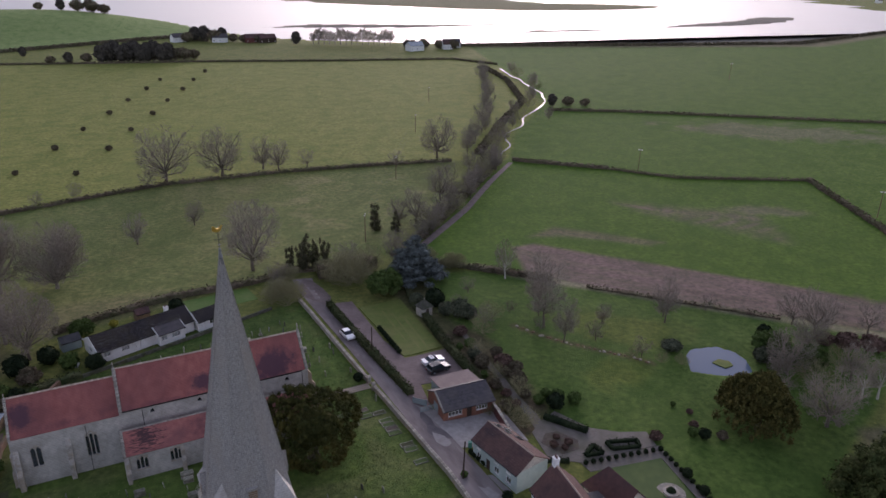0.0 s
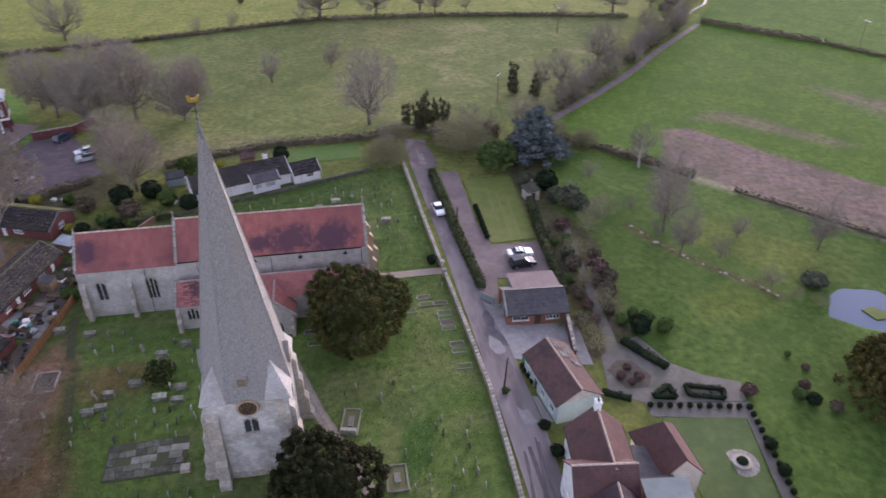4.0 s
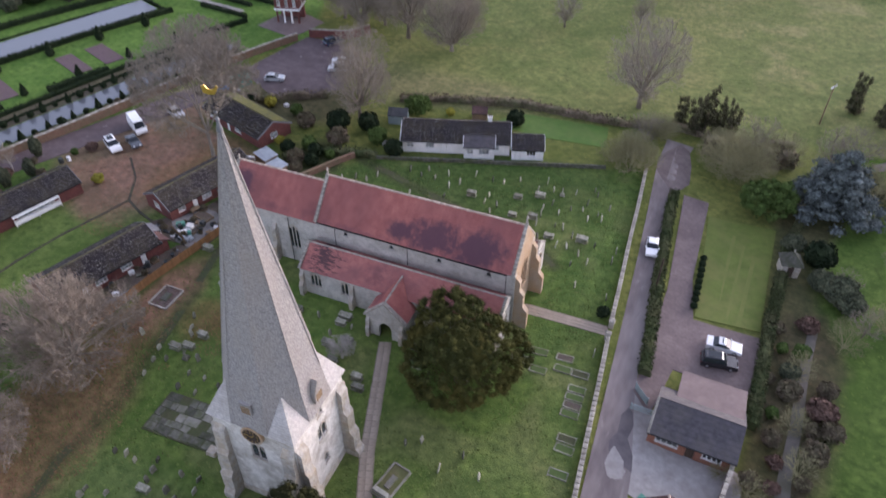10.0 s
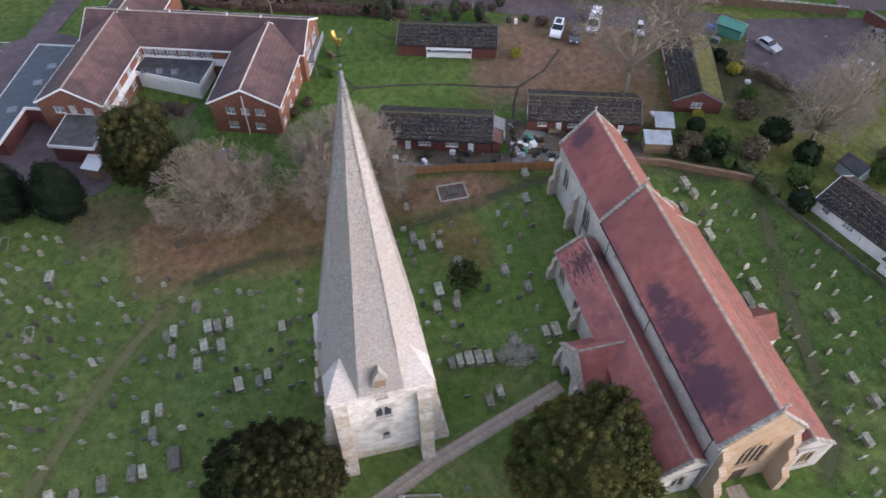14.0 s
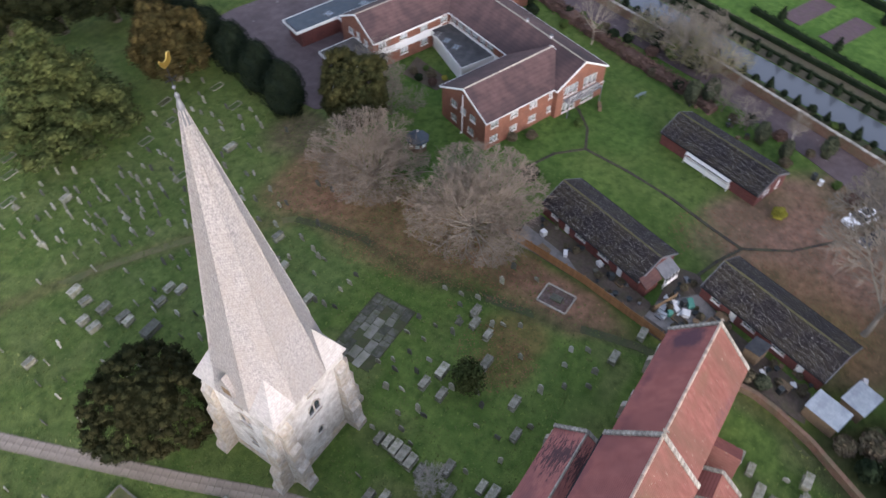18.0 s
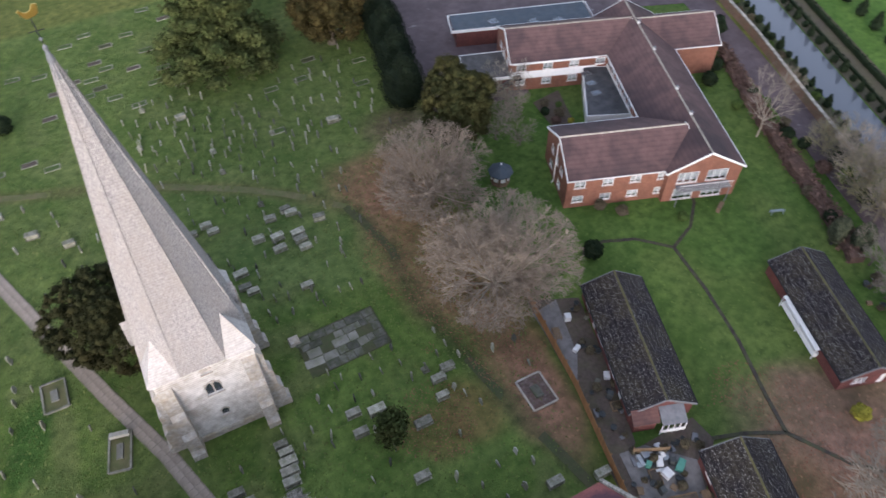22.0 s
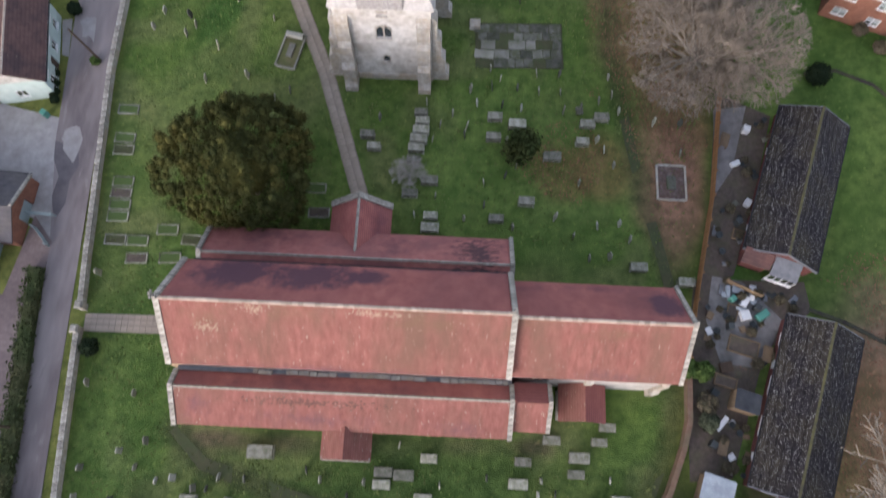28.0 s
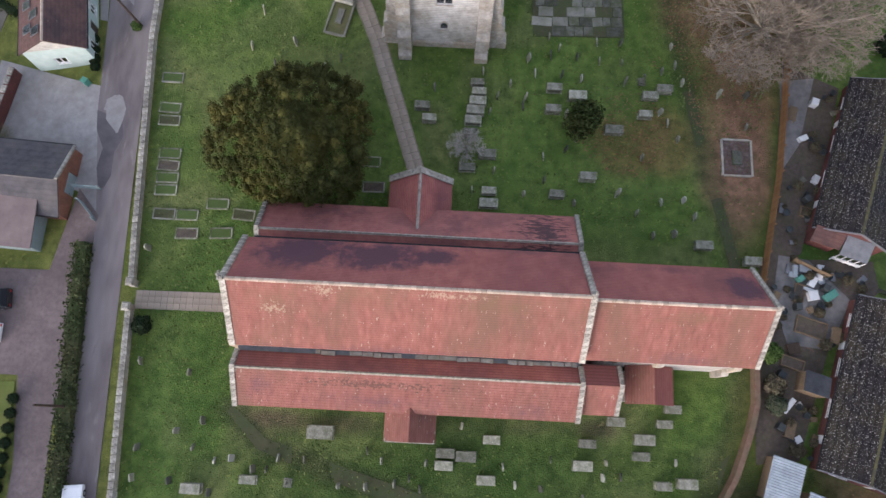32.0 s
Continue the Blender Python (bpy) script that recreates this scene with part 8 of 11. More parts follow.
# named bare trees
bare_tree("broad_b", -23.4, 57.4, 0.95, 20, "broad leafless tree with pale spreading twigs", group="bare trees by the care home")
bare_tree("broad_b", -23.4, 74.4, 1.1, 140, "broad leafless tree with pale spreading twigs", group="bare trees by the care home")
bare_tree("tall", -36.4, 120.9, 1.1, 60, "tall spreading leafless tree over the parked cars")
bare_tree("meadow", -18.0, 142.5, 1.0, 0, "tall leafless tree beside the car park")
bare_tree("meadow", -22.5, 151.5, 1.0, 90, "tall leafless tree beside the car park")
bare_tree("meadow", -25.5, 181.0, 1.4, 200, "tall leafless tree at the meadow's corner")
bare_tree("meadow", -30.0, 192.0, 1.2, 300, "tall leafless tree at the meadow's corner")
bare_tree("willow", -13.5, 178.5, 1.5, 0, "multi-stemmed leafless willow with pinkish twigs")
bare_tree("meadow", 30.8, 168.5, 1.3, 30, "tall leafless tree in the meadow")
bare_tree("field_b", 6.2, 203.5, 0.8, 80, "slender leafless tree in the meadow")
bare_tree("field_b", 23.0, 213.0, 0.7, 10, "slender leafless tree in the meadow")
bare_tree("small_pale", 7.1, 89.0, 0.5, 0, "small silvery leafless shrub beside the porch path")
for x, y, k, s in ((20.5, 261, "field", 1.15), (40, 261.5, "field", 1.05), (56, 266, "field_b", 0.85), (61, 262, "field_b", 0.8), (124, 254, "field", 0.95), (101, 204, "field_b", 0.95), (79, 188, "field_b", 0.6), (84.5, 187.5, "field_b", 0.75), (104, 249, "small", 0.8),
                   (72, 262, "small", 0.9), (14, 258, "small", 0.8), (-20, 252, "small", 0.6), (-8.5, 255.5, "small", 0.7), (-60, 250, "field", 0.9), (-80, 242, "field_b", 0.9)):
    bare_tree(k, x, y, s * 1.3, (x * 53) % 360, "leafless tree along the field hedge", group="hedge trees")
for i, (x, y) in enumerate(((146, 246), (151, 255), (155, 262), (160, 268), (166, 274), (172, 284), (180, 292), (190, 303), (201, 318), (208, 300), (214, 330), (224, 345), (236, 356), (246, 372), (255, 388), (262, 402), (268, 424), (276, 446), (114, 212), (121, 222), (128, 232), (136, 240))):
    bare_tree(("field_b", "shrubby", "field")[i % 3], x + (i % 4) * 1.5, y + (i % 3), (0.62, 1.25, 0.55)[i % 3], i * 77, "leafless tree along the stream", group="stream trees")
for x, y, z, a in ((33.0, 149.0, 0.62, 40), (36.0, 158.5, 0.55, 100), (47.0, 160.0, 0.5, 10), (72.5, 157.0, 0.6, 70), (79.0, 151.5, 0.5, 130)):
    bare_tree("bigshrub", x, y, z, a, "broad leafless brown-twigged shrub by the lane", "shrub", "lane thicket")
bare_tree("bigshrub", 50.5, 152.5, 1.0, 0, "huge rounded leafless shrub with olive twigs", "shrub")
for x, y, s, k in ((33.4, 144.5, 0.95, "shrubby"), (30.2, 146.5, 0.8, "shrubby"), (36.0, 147.0, 0.7, "shrubby"), (73.0, 152.0, 0.8, "shrubby"), (77.5, 150.5, 0.75, "shrubby")):
    bare_tree(k, x, y, s, x * 31, "dense leafless olive-twigged shrub by the lane", "shrub", "lane thicket")
for x, y, k, s in ((82.4, 114.4, "slim", 1.25), (84.0, 119.0, "small", 0.9), (110.5, 107.5, "small", 1.05), (95.5, 110.5, "field_b", 0.45), (134.0, 92.0, "small", 1.3), (140.0, 88.0, "small", 1.2), (146.0, 82.0, "small", 1.3), (112.8, 78.0, "field_b", 0.6), (73.5, 122.0, "shrubby", 0.75), (96.0, 92.0, "shrubby", 0.4), (99.0, 89.5, "shrubby", 0.4),
                   (92.0, 96.0, "shrubby", 0.4), (68.0, 128.0, "small", 0.7), (116.0, 72.0, "shrubby", 1.05), (110.0, 66.0, "shrubby", 1.0), (106.0, 72.0, "field_b", 0.6), (121.0, 66.0, "pale", 0.9), (126.0, 74.0, "shrubby", 1.0), (130.0, 84.0, "shrubby", 0.9), (62.5, 109.0, "shrubby", 0.6), (62.0, 100.0, "shrubby", 0.55), (63.0, 93.5, "shrubby", 0.6), (80.5, 113.0, "small", 0.55), (75.0, 136, "small", 0.7)):
    bare_tree(k, x, y, s, x * 41, "leafless ornamental tree in the cottage garden", group="garden trees")
bare_tree("pale", 87.8, 139.9, 1.1, 40, "dead pale silver tree by the field edge")
bare_tree("birch", -71.3, 67.8, 1.0, 40, "slender pale silver birch on the lawn")
for x, y, k, s in ((-76.4, 80.0, "small", 1.3), (-74.6, 83.5, "small", 1.4), (-73.0, 87.6, "small", 1.2), (-77.6, 74.4, "small", 1.0), (-66.6, 92.5, "small", 1.0), (-64.2, 97.0, "small", 0.9), (-38.0, 43.5, "small", 0.9), (-42.0, 47.5, "small", 0.8), (-65.6, 103.5, "pale", 0.6),
                   (-86.0, 199.0, "lime", 0.95), (-104.0, 194.0, "field", 1.45), (-120.0, 205.0, "field_b", 1.0), (-132.0, 215.0, "field_b", 0.9), (-112.0, 214.0, "small", 1.0), (-142.0, 200.0, "field", 0.8), (-128.0, 230.0, "field_b", 0.8), (-150.0, 222.0, "field", 0.9), (-160.0, 205.0, "field_b", 0.9)):
    bare_tree("small" if k == "shrubby" else k, x, y, s, x * 29, "leafless tree beside the water garden", group="water garden trees")
evergreen(-82.0, 203.0, leaf_mesh("grey_holm_crown", clumps(5.3, 5.3, 4.6, 5.0, 150, 0.8, 55, spread=0.15), 12000, 0.2, GREYLEAF, 55, jag=0.4, core=0.7), 0.6, "huge domed grey-green holm oak beside the pavilion", scale=1.65)
DOMEYEW = leaf_mesh("dome_yew_crown", dome(2.6, 2.6, 2.2, 1.8, 8, 27), 4200, 0.2, DARKDOME, 27, jag=0.15)
for x, y, z in ((-133.2, 157.0, 1.55), (-135.0, 168.4, 1.6), (-120.8, 161.6, 1.6), (-130.0, 175.6, 1.5), (-126.5, 166.0, 1.3), (-143.0, 162.0, 1.5), (-124.0, 178.0, 1.3), (-112.0, 172.0, 1.1)):
    bush(x, y, DOMEYEW, z, "large domed dark-green yew in the water garden", "domed yews")
for x, y, z in ((-121.5, 155.0, 1.15), (-114.0, 166.5, 1.2), (-140.0, 172.0, 1.3)):
    bush(x, y, BALLTREE, z, "domed grey-green shrub in the water garden", "domed bushes")
for x, y, s in ((60.8, 134.6, 0.95), (65.0, 127.5, 1.0), (68.8, 124.0, 1.0)):
    bush(x, y, BALLTREE, s * 0.8, "dark clipped evergreen bush beside the lawn")
bush(101.5, 95.2, BALLTREE, 0.85, "low dark juniper beside the pond").scale = (0.95, 0.95, 0.5)
for x, y, m, s in ((118.5, 84.5, LAUREL, 0.9), (121.5, 78, LAUREL, 0.8), (85.0, 69.5, DARKBUSH, 0.9), (83.6, 70.8, BUSH, 0.9), (87.6, 68.0, BROWNBUSH, 0.8), (85.6, 72.6, REDBUSH, 0.7), (124, 91, DARKBUSH, 1.3), (136, 80, REDBUSH, 2.0), (140, 77, REDBUSH, 2.0), (133, 83, REDBUSH, 1.6), (63.5, 118.0, REDBUSH, 1.2), (62.8, 112.5, BUSH, 1.1), (61.5, 105.0, BROWNBUSH, 1.3),
                   (64.5, 96.5, BROWNBUSH, 1.4), (66.8, 90.6, BUSH, 1.0), (70.6, 87.0, BUSH, 1.2), (66.5, 100.5, BROWNBUSH, 1.2), (77.0, 72.6, REDBUSH, 0.9), (86.8, 79.0, BUSH, 0.5), (88.0, 76.0, REDBUSH, 0.5)):
    bush(x, y, m, s, "garden shrub among the lawns")
for x, y, m, s in ((72, 45, BROWNBUSH, 1.3), (76, 43.8, BUSH, 1.0), (80, 43.2, BROWNBUSH, 1.2), (88, 41.5, BROWNBUSH, 1.4), (93, 40, BUSH, 1.3), (97, 42, BROWNBUSH, 1.6), (102, 44, DARKBUSH, 1.6), (78, 38, BROWNBUSH, 1.5), (72, 37, REDBUSH, 1.4), (68, 40.5, DARKBUSH, 1.5), (90, 36, BROWNBUSH, 1.4), (98, 36, BUSH, 1.3), (84, 34, REDBUSH, 1.4), (66, 36, BUSH, 1.0)):
    bush(x, y, m, s, "rough shrub in the kitchen garden")
# spiky rows of young trees in the far pasture
for i in range(2):
    for j in range(7 + i):
        bush((-28 if not i else -8) + j * (12 if not i else 11.9) + (j % 2) * 0.8, (294 if not i else 285) + j * 34.2, BROWNBUSH, 1.0 + 0.2 * (j % 2), "low fenced young tree in the pasture", "pasture shrubs")


def hedge(pts, width, height, material, label, seed, density=26, size=0.17, name="hedge", lift=0.0, rough=0.10):
    """A clipped hedge along a line: inner body and small leaf sprays."""
    rng = np.random.RandomState(seed)
    V, F = [], []
    for (x0, y0), (x1, y1) in zip(pts, pts[1:]):
        L = math.hypot(x1 - x0, y1 - y0)
        ux, uy = (x1 - x0) / L, (y1 - y0) / L
        n = max(1, int(L / 1.5))
        for i in range(n + 1):
            s = L * i / n
            cx, cy = x0 + ux * s, y0 + uy * s
            z = ter1(cx, cy) + lift
            hh, ww = height * (1 + rough * rng.uniform(-1, 1)) * 0.93, width * (1 + rough * rng.uniform(-1, 1)) * 0.46
            k = len(V)
            V += [(cx + uy * ww, cy - ux * ww, z - 0.2), (cx + uy * ww * 0.92, cy - ux * ww * 0.92, z + hh * 0.85), (cx + uy * ww * 0.5, cy - ux * ww * 0.5, z + hh), (cx - uy * ww * 0.5, cy + ux * ww * 0.5, z + hh),
                  (cx - uy * ww * 0.92, cy + ux * ww * 0.92, z + hh * 0.85), (cx - uy * ww, cy + ux * ww, z - 0.2)]
            if i == 0:
                F.append(list(range(k, k + 6)))
            else:
                F += [[k - 6 + j, k - 5 + j, k + 1 + j, k + j] for j in range(5)]
            if i == n:
                F.append(list(range(k + 5, k - 1, -1)))
        m = int(L * (2 * height + width) * density)
        s, q = rng.rand(m) * L, rng.rand(m) * (2 * height + width)
        side = np.where(q < height, -1, np.where(q > height + width, 1, 0))
        off = np.where(side == 0, q - height - width / 2, side * width / 2)
        up = np.where(side == -1, q, np.where(side == 1, q - height - width, height)) + rng.normal(scale=0.07, size=m) * (1 + 6 * rough)
        off = off + rng.normal(scale=0.06, size=m) * (1 + 6 * rough)
        px, py = x0 + ux * s - uy * off, y0 + uy * s + ux * off
        p = np.stack([px, py, ter(px, py) + up + lift], 1)
        nr = rng.normal(size=(m, 3))
        nr /= np.linalg.norm(nr, axis=1)[:, None]
        u = np.cross(nr, rng.normal(size=(m, 3)))
        u /= np.linalg.norm(u, axis=1)[:, None]
        w = np.cross(nr, u)
        z = size * (0.6 + 0.8 * rng.rand(m))[:, None]
        k = len(V)
        V += np.stack([p - u * z, p - w * z * 0.6 + nr * z * 0.15, p + u * z, p + w * z * 0.6 + nr * z * 0.15], 1).reshape(-1, 3).tolist()
        F += (np.arange(m * 4).reshape(-1, 4) + k).tolist()
    me = bpy.data.meshes.new(name)
    me.from_pydata(V, [], F)
    me.materials.append(material)
    me.update()
    return tagged(new(name, me), label, "hedge")


hedge([(44.3, 100.8), (43.0, 118), (41.9, 136), (41.8, 141)], 1.35, 1.4, HEDGE, "untidy green hedge beside the lane", 1, rough=0.25)
hedge([(57.6, 98), (58.6, 116), (59.6, 127.5)], 1.4, 1.6, HEDGE, "dull clipped hedge between drive and garden", 2, rough=0.2)
hedge([(59.6, 132), (61.5, 141)], 1.2, 1.4, HEDGE, "clipped hedge at the lawn's end", 3)
hedge([(-30, 247), (0, 255), (21, 259.5), (60, 258.5), (105, 252), (127, 247)], 1.3, 1.0, SCRUB, "brown field hedge along the ditch", 4, 8, 0.3, rough=0.5)
hedge([(-170, 225), (-110, 230), (-70, 238), (-30, 247)], 1.3, 1.0, SCRUB, "brown field hedge along the ditch", 5, 6, 0.35, rough=0.5)
hedge([(150, 238), (178, 212)], 1.6, 1.1, SCRUB, "gappy brown hedge between two fields", 6, 7, 0.3, rough=0.5)
hedge([(178, 212), (194, 191.5), (237, 168.5)], 1.2, 0.7, SCRUB, "low brown hedge between two fields", 7, 7, 0.3, rough=0.5)
hedge([(237, 168.5), (211, 121), (200, 105)], 1.7, 1.2, SCRUB, "dark bushy hedge between fields", 8, 6, 0.35, rough=0.4)
hedge([(222, 319), (257, 300), (365, 223), (430, 180)], 1.5, 1.0, SCRUB, "brown field hedge between far fields", 9, 3, 0.5, rough=0.4)
hedge([(-53, 613), (76, 581), (181, 548), (269, 525), (287, 484)], 1.6, 1.1, SCRUB, "long far hedge of the pasture", 10, 2, 0.6, rough=0.4)
hedge([(-60, 688), (84, 750), (110, 720)], 3.0, 2.2, SCRUB, "far hedge at the hill's foot", 11, 1.5, 0.8, rough=0.4)
hedge([(300, 612), (480, 552), (652, 505), (940, 575), (1200, 650)], 4.0, 2.0, SCRUB, "scrub along the river bank", 12, 0.5, 1.2, rough=0.4)
hedge([(60, 166), (46, 162.5), (41, 163), (28, 160), (9, 159.5), (-5, 155.5), (-14, 152)], 1.5, 1.1, SCRUB, "rough hedge between meadow and gardens", 13, 14, 0.22, rough=0.5)
hedge([(66, 152), (75, 156), (92, 140.5), (98, 134)], 1.7, 1.1, SCRUB, "dark scrub hedge at the field edge", 14, 10, 0.28, rough=0.5)
hedge([(104, 127.5), (124, 106), (134, 95)], 1.0, 0.5, SCRUB, "low scrub along the field edge", 15, 10, 0.25, rough=0.6)
hedge([(78, 172), (96, 190), (120, 214), (143, 238)], 2.0, 1.0, SCRUB, "low scrub along the ditch", 16, 9, 0.28, rough=0.7)
for i in range(16):
    f = i / 15
    bare_tree(("shrubby", "small", "field_b", "small")[i % 4], 77 + 66 * f + (i * 7) % 3 - 1, 172 + 66 * f + (i * 5) % 4 - 2, (0.6, 0.8, 0.55, 0.95)[i % 4], i * 71, "leafless scrubby tree along the ditch", group="ditch trees")
sheet("field_track", ribbon([(74, 165), (86, 176), (104, 192), (128, 217), (148, 236)], [2.0, 2.4, 2.4, 2.2, 1.8]), MUDDY, "muddy track beside the ditch", "track", 0.02)
hedge([(142, 252), (178, 296), (223, 346), (254, 415), (270, 475)], 3.0, 1.3, SCRUB, "thick scrub along the stream", 17, 3.5, 0.5, rough=0.7)
hedge([(44.5, 158), (52, 157), (60, 160)], 3.0, 2.6, SCRUB, "dark thicket at the lane's end", 18, 14, 0.3, rough=0.5)
for k, (x, y) in enumerate(((39.2, 164.0), (41.8, 163.2), (43.9, 166.0), (46.4, 166.5), (48.4, 164.5), (70.5, 186.0), (75.5, 182.0))):
    evergreen(x, y, IVY, 0.25, "ivy-clad narrow dark tree", scale=0.9 + 0.12 * (k % 3), group="ivy-clad trees", turn=k * 50)
hedge([(-53, 138.5), (-43, 138.5), (-28, 147.5)], 1.2, 1.3, SCRUB, "scrubby hedge beside the car park", 19, 14, 0.2, rough=0.5)
hedge([(-24, 124.5), (-17, 130.0), (-9, 131.5)], 1.4, 1.1, HEDGE, "rough ivy-covered churchyard boundary", 20, 16, 0.2, rough=0.5)
hedge([(-80.7, 49.7), (-75.1, 63), (-71.0, 74.5), (-67.6, 86.0), (-65.4, 91.5)], 1.5, 1.2, REDTWIG, "reddish-brown hedge beside the drive", 21, 12, 0.22, rough=0.5)

# water garden: canals, clipped hedges and topiary
C1, C2 = Vector((0.36, 0.933)).normalized(), Vector((0.30, 0.954)).normalized()


def along(o, d, s, side=0.0):
    return (o[0] + d.x * s + d.y * side, o[1] + d.y * s - d.x * side)


O1, O2 = (-92.8, 171.2), (-60.0, 160.0)
sheet("canal", [along(O1, C1, 0, 4), along(O1, C1, 0, -4), along(O1, C1, -95, -4), along(O1, C1, -95, 4)], CANALWATER, "long rectangular garden canal reflecting the sky", "canal", 0.0, 40, level=0.06)
sheet("canal", [along(O2, C2, 0, 2.7), along(O2, C2, 0, -2.7), along(O2, C2, -140, -2.7), along(O2, C2, -140, 2.7)], CANALWATER, "narrow garden canal lined with topiary", "canal", 0.0, 40, level=0.07)
k = 30
for o, d, side, a, b, w, h in ((O1, C1, 6.8, 2.5, -95, 1.1, 1.25), (O1, C1, -11.2, -1, -95, 1.3, 1.3), (O1, C1, -4.9, 1.5, -95, 0.5, 0.35), (O1, C1, 26.6, -24, -37, 1.2, 1.2), (O1, C1, 26.6, -46, -80, 1.0, 1.0),
                               (O2, C2, -8.0, -4, -140, 0.8, 0.9), (O2, C2, -5.2, 0, -140, 0.5, 0.5), (O1, C1, 25.0, 12, 0, 1.0, 1.2)):
    hedge([along(o, d, a, side), along(o, d, b, side)], w, h, DARKLEAF, "clipped dark yew hedge of the water garden", k, 14, 0.16)
    k += 1
for p, q in (((1.8, -5.0), (1.6, 4.4)), ((8.2, -25.2), (11.3, -11.3)), ((2.7, -20.4), (5.1, -11.1)), ((16.5, 7.0), (18.8, 17.0)), ((10.0, 8.2), (13.5, 22.6)), ((22.0, 12.0), (24.0, 21.0))):
    hedge([along(O1, C1, *p), along(O1, C1, *q)], 1.0, 1.0 if p[0] > 2 else 0.4, DARKLEAF, "clipped dark yew hedge of the water garden", k, 14, 0.16)
    k += 1
TOPBALL = leaf_mesh("topiary_ball", [(0, 0, 0.75, 0.72, 0.72, 0.75)], 340, 0.1, DARKLEAF, 18, jag=0.12)
TOPCONE = leaf_mesh("topiary_cone", [(0, 0, 0.6, 0.7, 0.7, 0.7), (0, 0, 1.2, 0.5, 0.5, 0.6), (0, 0, 1.8, 0.26, 0.26, 0.5)], 420, 0.1, DARKLEAF, 19, jag=0.12)
for i in range(52):
    for side in (3.5, -3.5):
        x, y = along(O2, C2, -1.5 - i * 2.55, side + 0.2 * ((i * 7) % 3 - 1))
        bush(x, y, TOPBALL if (i + (side > 0)) % 2 else TOPCONE, 0.8 + 0.25 * ((i * 5) % 3) / 2, "small clipped topiary bush beside the canal", "canal topiary")
for i in range(16):
    x, y = along(O1, C1, -6.7 - (i // 2) * 11.4, 10.8 if i % 2 else 24.6)
    bush(x, y, TOPCONE, 1.5 if i % 2 else 1.2, "clipped yew cone on the garden lawn", "yew cones")
for i in range(7):
    x, y = along(O2, C2, -100 - i * 4.5, -15)
    bush(x, y, TOPCONE, 1.5, "clipped yew cone on the garden lawn", "yew cones")
for a, b, s0, s1, m in ((-18.8, -23.0, 13, 23.5, BEDSOIL), (-26.0, -29.8, 13, 23.5, BEDSOIL), (-41.6, -45.6, 13, 23.5, BEDSOIL), (-47.8, -52.0, 13, 23.5, YARD), (-64.0, -68.0, 13, 23.5, BEDSOIL), (-72.0, -76.0, 13, 23.5, BEDSOIL)):
    sheet("flower_bed", [along(O1, C1, a, s0), along(O1, C1, a, s1), along(O1, C1, b, s1), along(O1, C1, b, s0)], m, "rectangular bare flower bed edged by lawn", "flower bed", 0.06)
sheet("garden_path", ribbon([along(O1, C1, 2.0, -40), along(O1, C1, 5.1, -25.5), along(O1, C1, 10.0, -4), along(O1, C1, 15.2, 18.5)], 1.5), PAVING, "pale gravel path to the pavilion", "path", 0.03)
sheet("pavilion_terrace", [(-61.5, 172.5), (-50, 169.5), (-48.0, 181), (-60, 186)], DRIVE, "reddish brick terrace round the pavilion", "terrace", 0.04)
# pasture and far landscape
FARBUSH = leaf_mesh("far_wood", dome(5.0, 5.0, 4.0, 3.6, 10, 23), 1500, 0.6, SCRUB, 23, jag=0.5, core=0.75)
FARDARK = leaf_mesh("far_conifers", dome(4.0, 4.0, 5.0, 4.5, 10, 24), 1500, 0.6, FARWOOD, 24, jag=0.4)
for i in range(11):
    evergreen(14 + i * 4.6, 604 - i * 1.2 + (i % 3) * 3, FARDARK, 0.4, "dark conifer in a far plantation", group="far plantation", scale=1.35 + 0.12 * (i % 3), turn=i * 40)
for i, (x, y, s, d) in enumerate(((92, 722, 1.2, 0), (100, 728, 1.4, 1), (108, 724, 1.5, 1), (116, 716, 1.5, 0), (124, 722, 1.3, 1), (132, 712, 1.0, 0), (140, 706, 0.9, 0), (152, 700, 0.9, 0), (182, 674, 1.2, 1), (-20, 606, 0.8, 0), (-8, 604, 0.9, 1), (4, 608, 0.9, 0), (66, 600, 1.2, 0), (72, 596, 1.3, 0), (80, 600, 1.0, 0), (262, 600, 0.9, 1), (270, 607, 1.0, 0),
                                  (280, 604, 1.1, 0), (292, 596, 1.0, 0), (302, 588, 1.1, 0), (40, 640, 0.8, 0), (-40, 660, 0.8, 1), (55, 655, 0.9, 0), (232, 330, 0.7, 1), (240, 326, 0.7, 0), (248, 321, 0.6, 0), (-30, 860, 1.0, 0), (-10, 862, 1.2, 1), (5, 860, 1.5, 0), (18, 858, 1.7, 0), (30, 855, 1.3, 0))):
    evergreen(x, y, FARDARK if d else FARBUSH, 0.4, "far clump of trees by the river", scale=s, group="far clumps", turn=i * 67)
for i in range(15):
    bare_tree("far", 196 + i * 4.6, 666 - i * 2.2, 0.85 + 0.1 * ((i * 3) % 4), i * 31, "slender leafless tree in a far row", group="far tree row", flat=1.1)
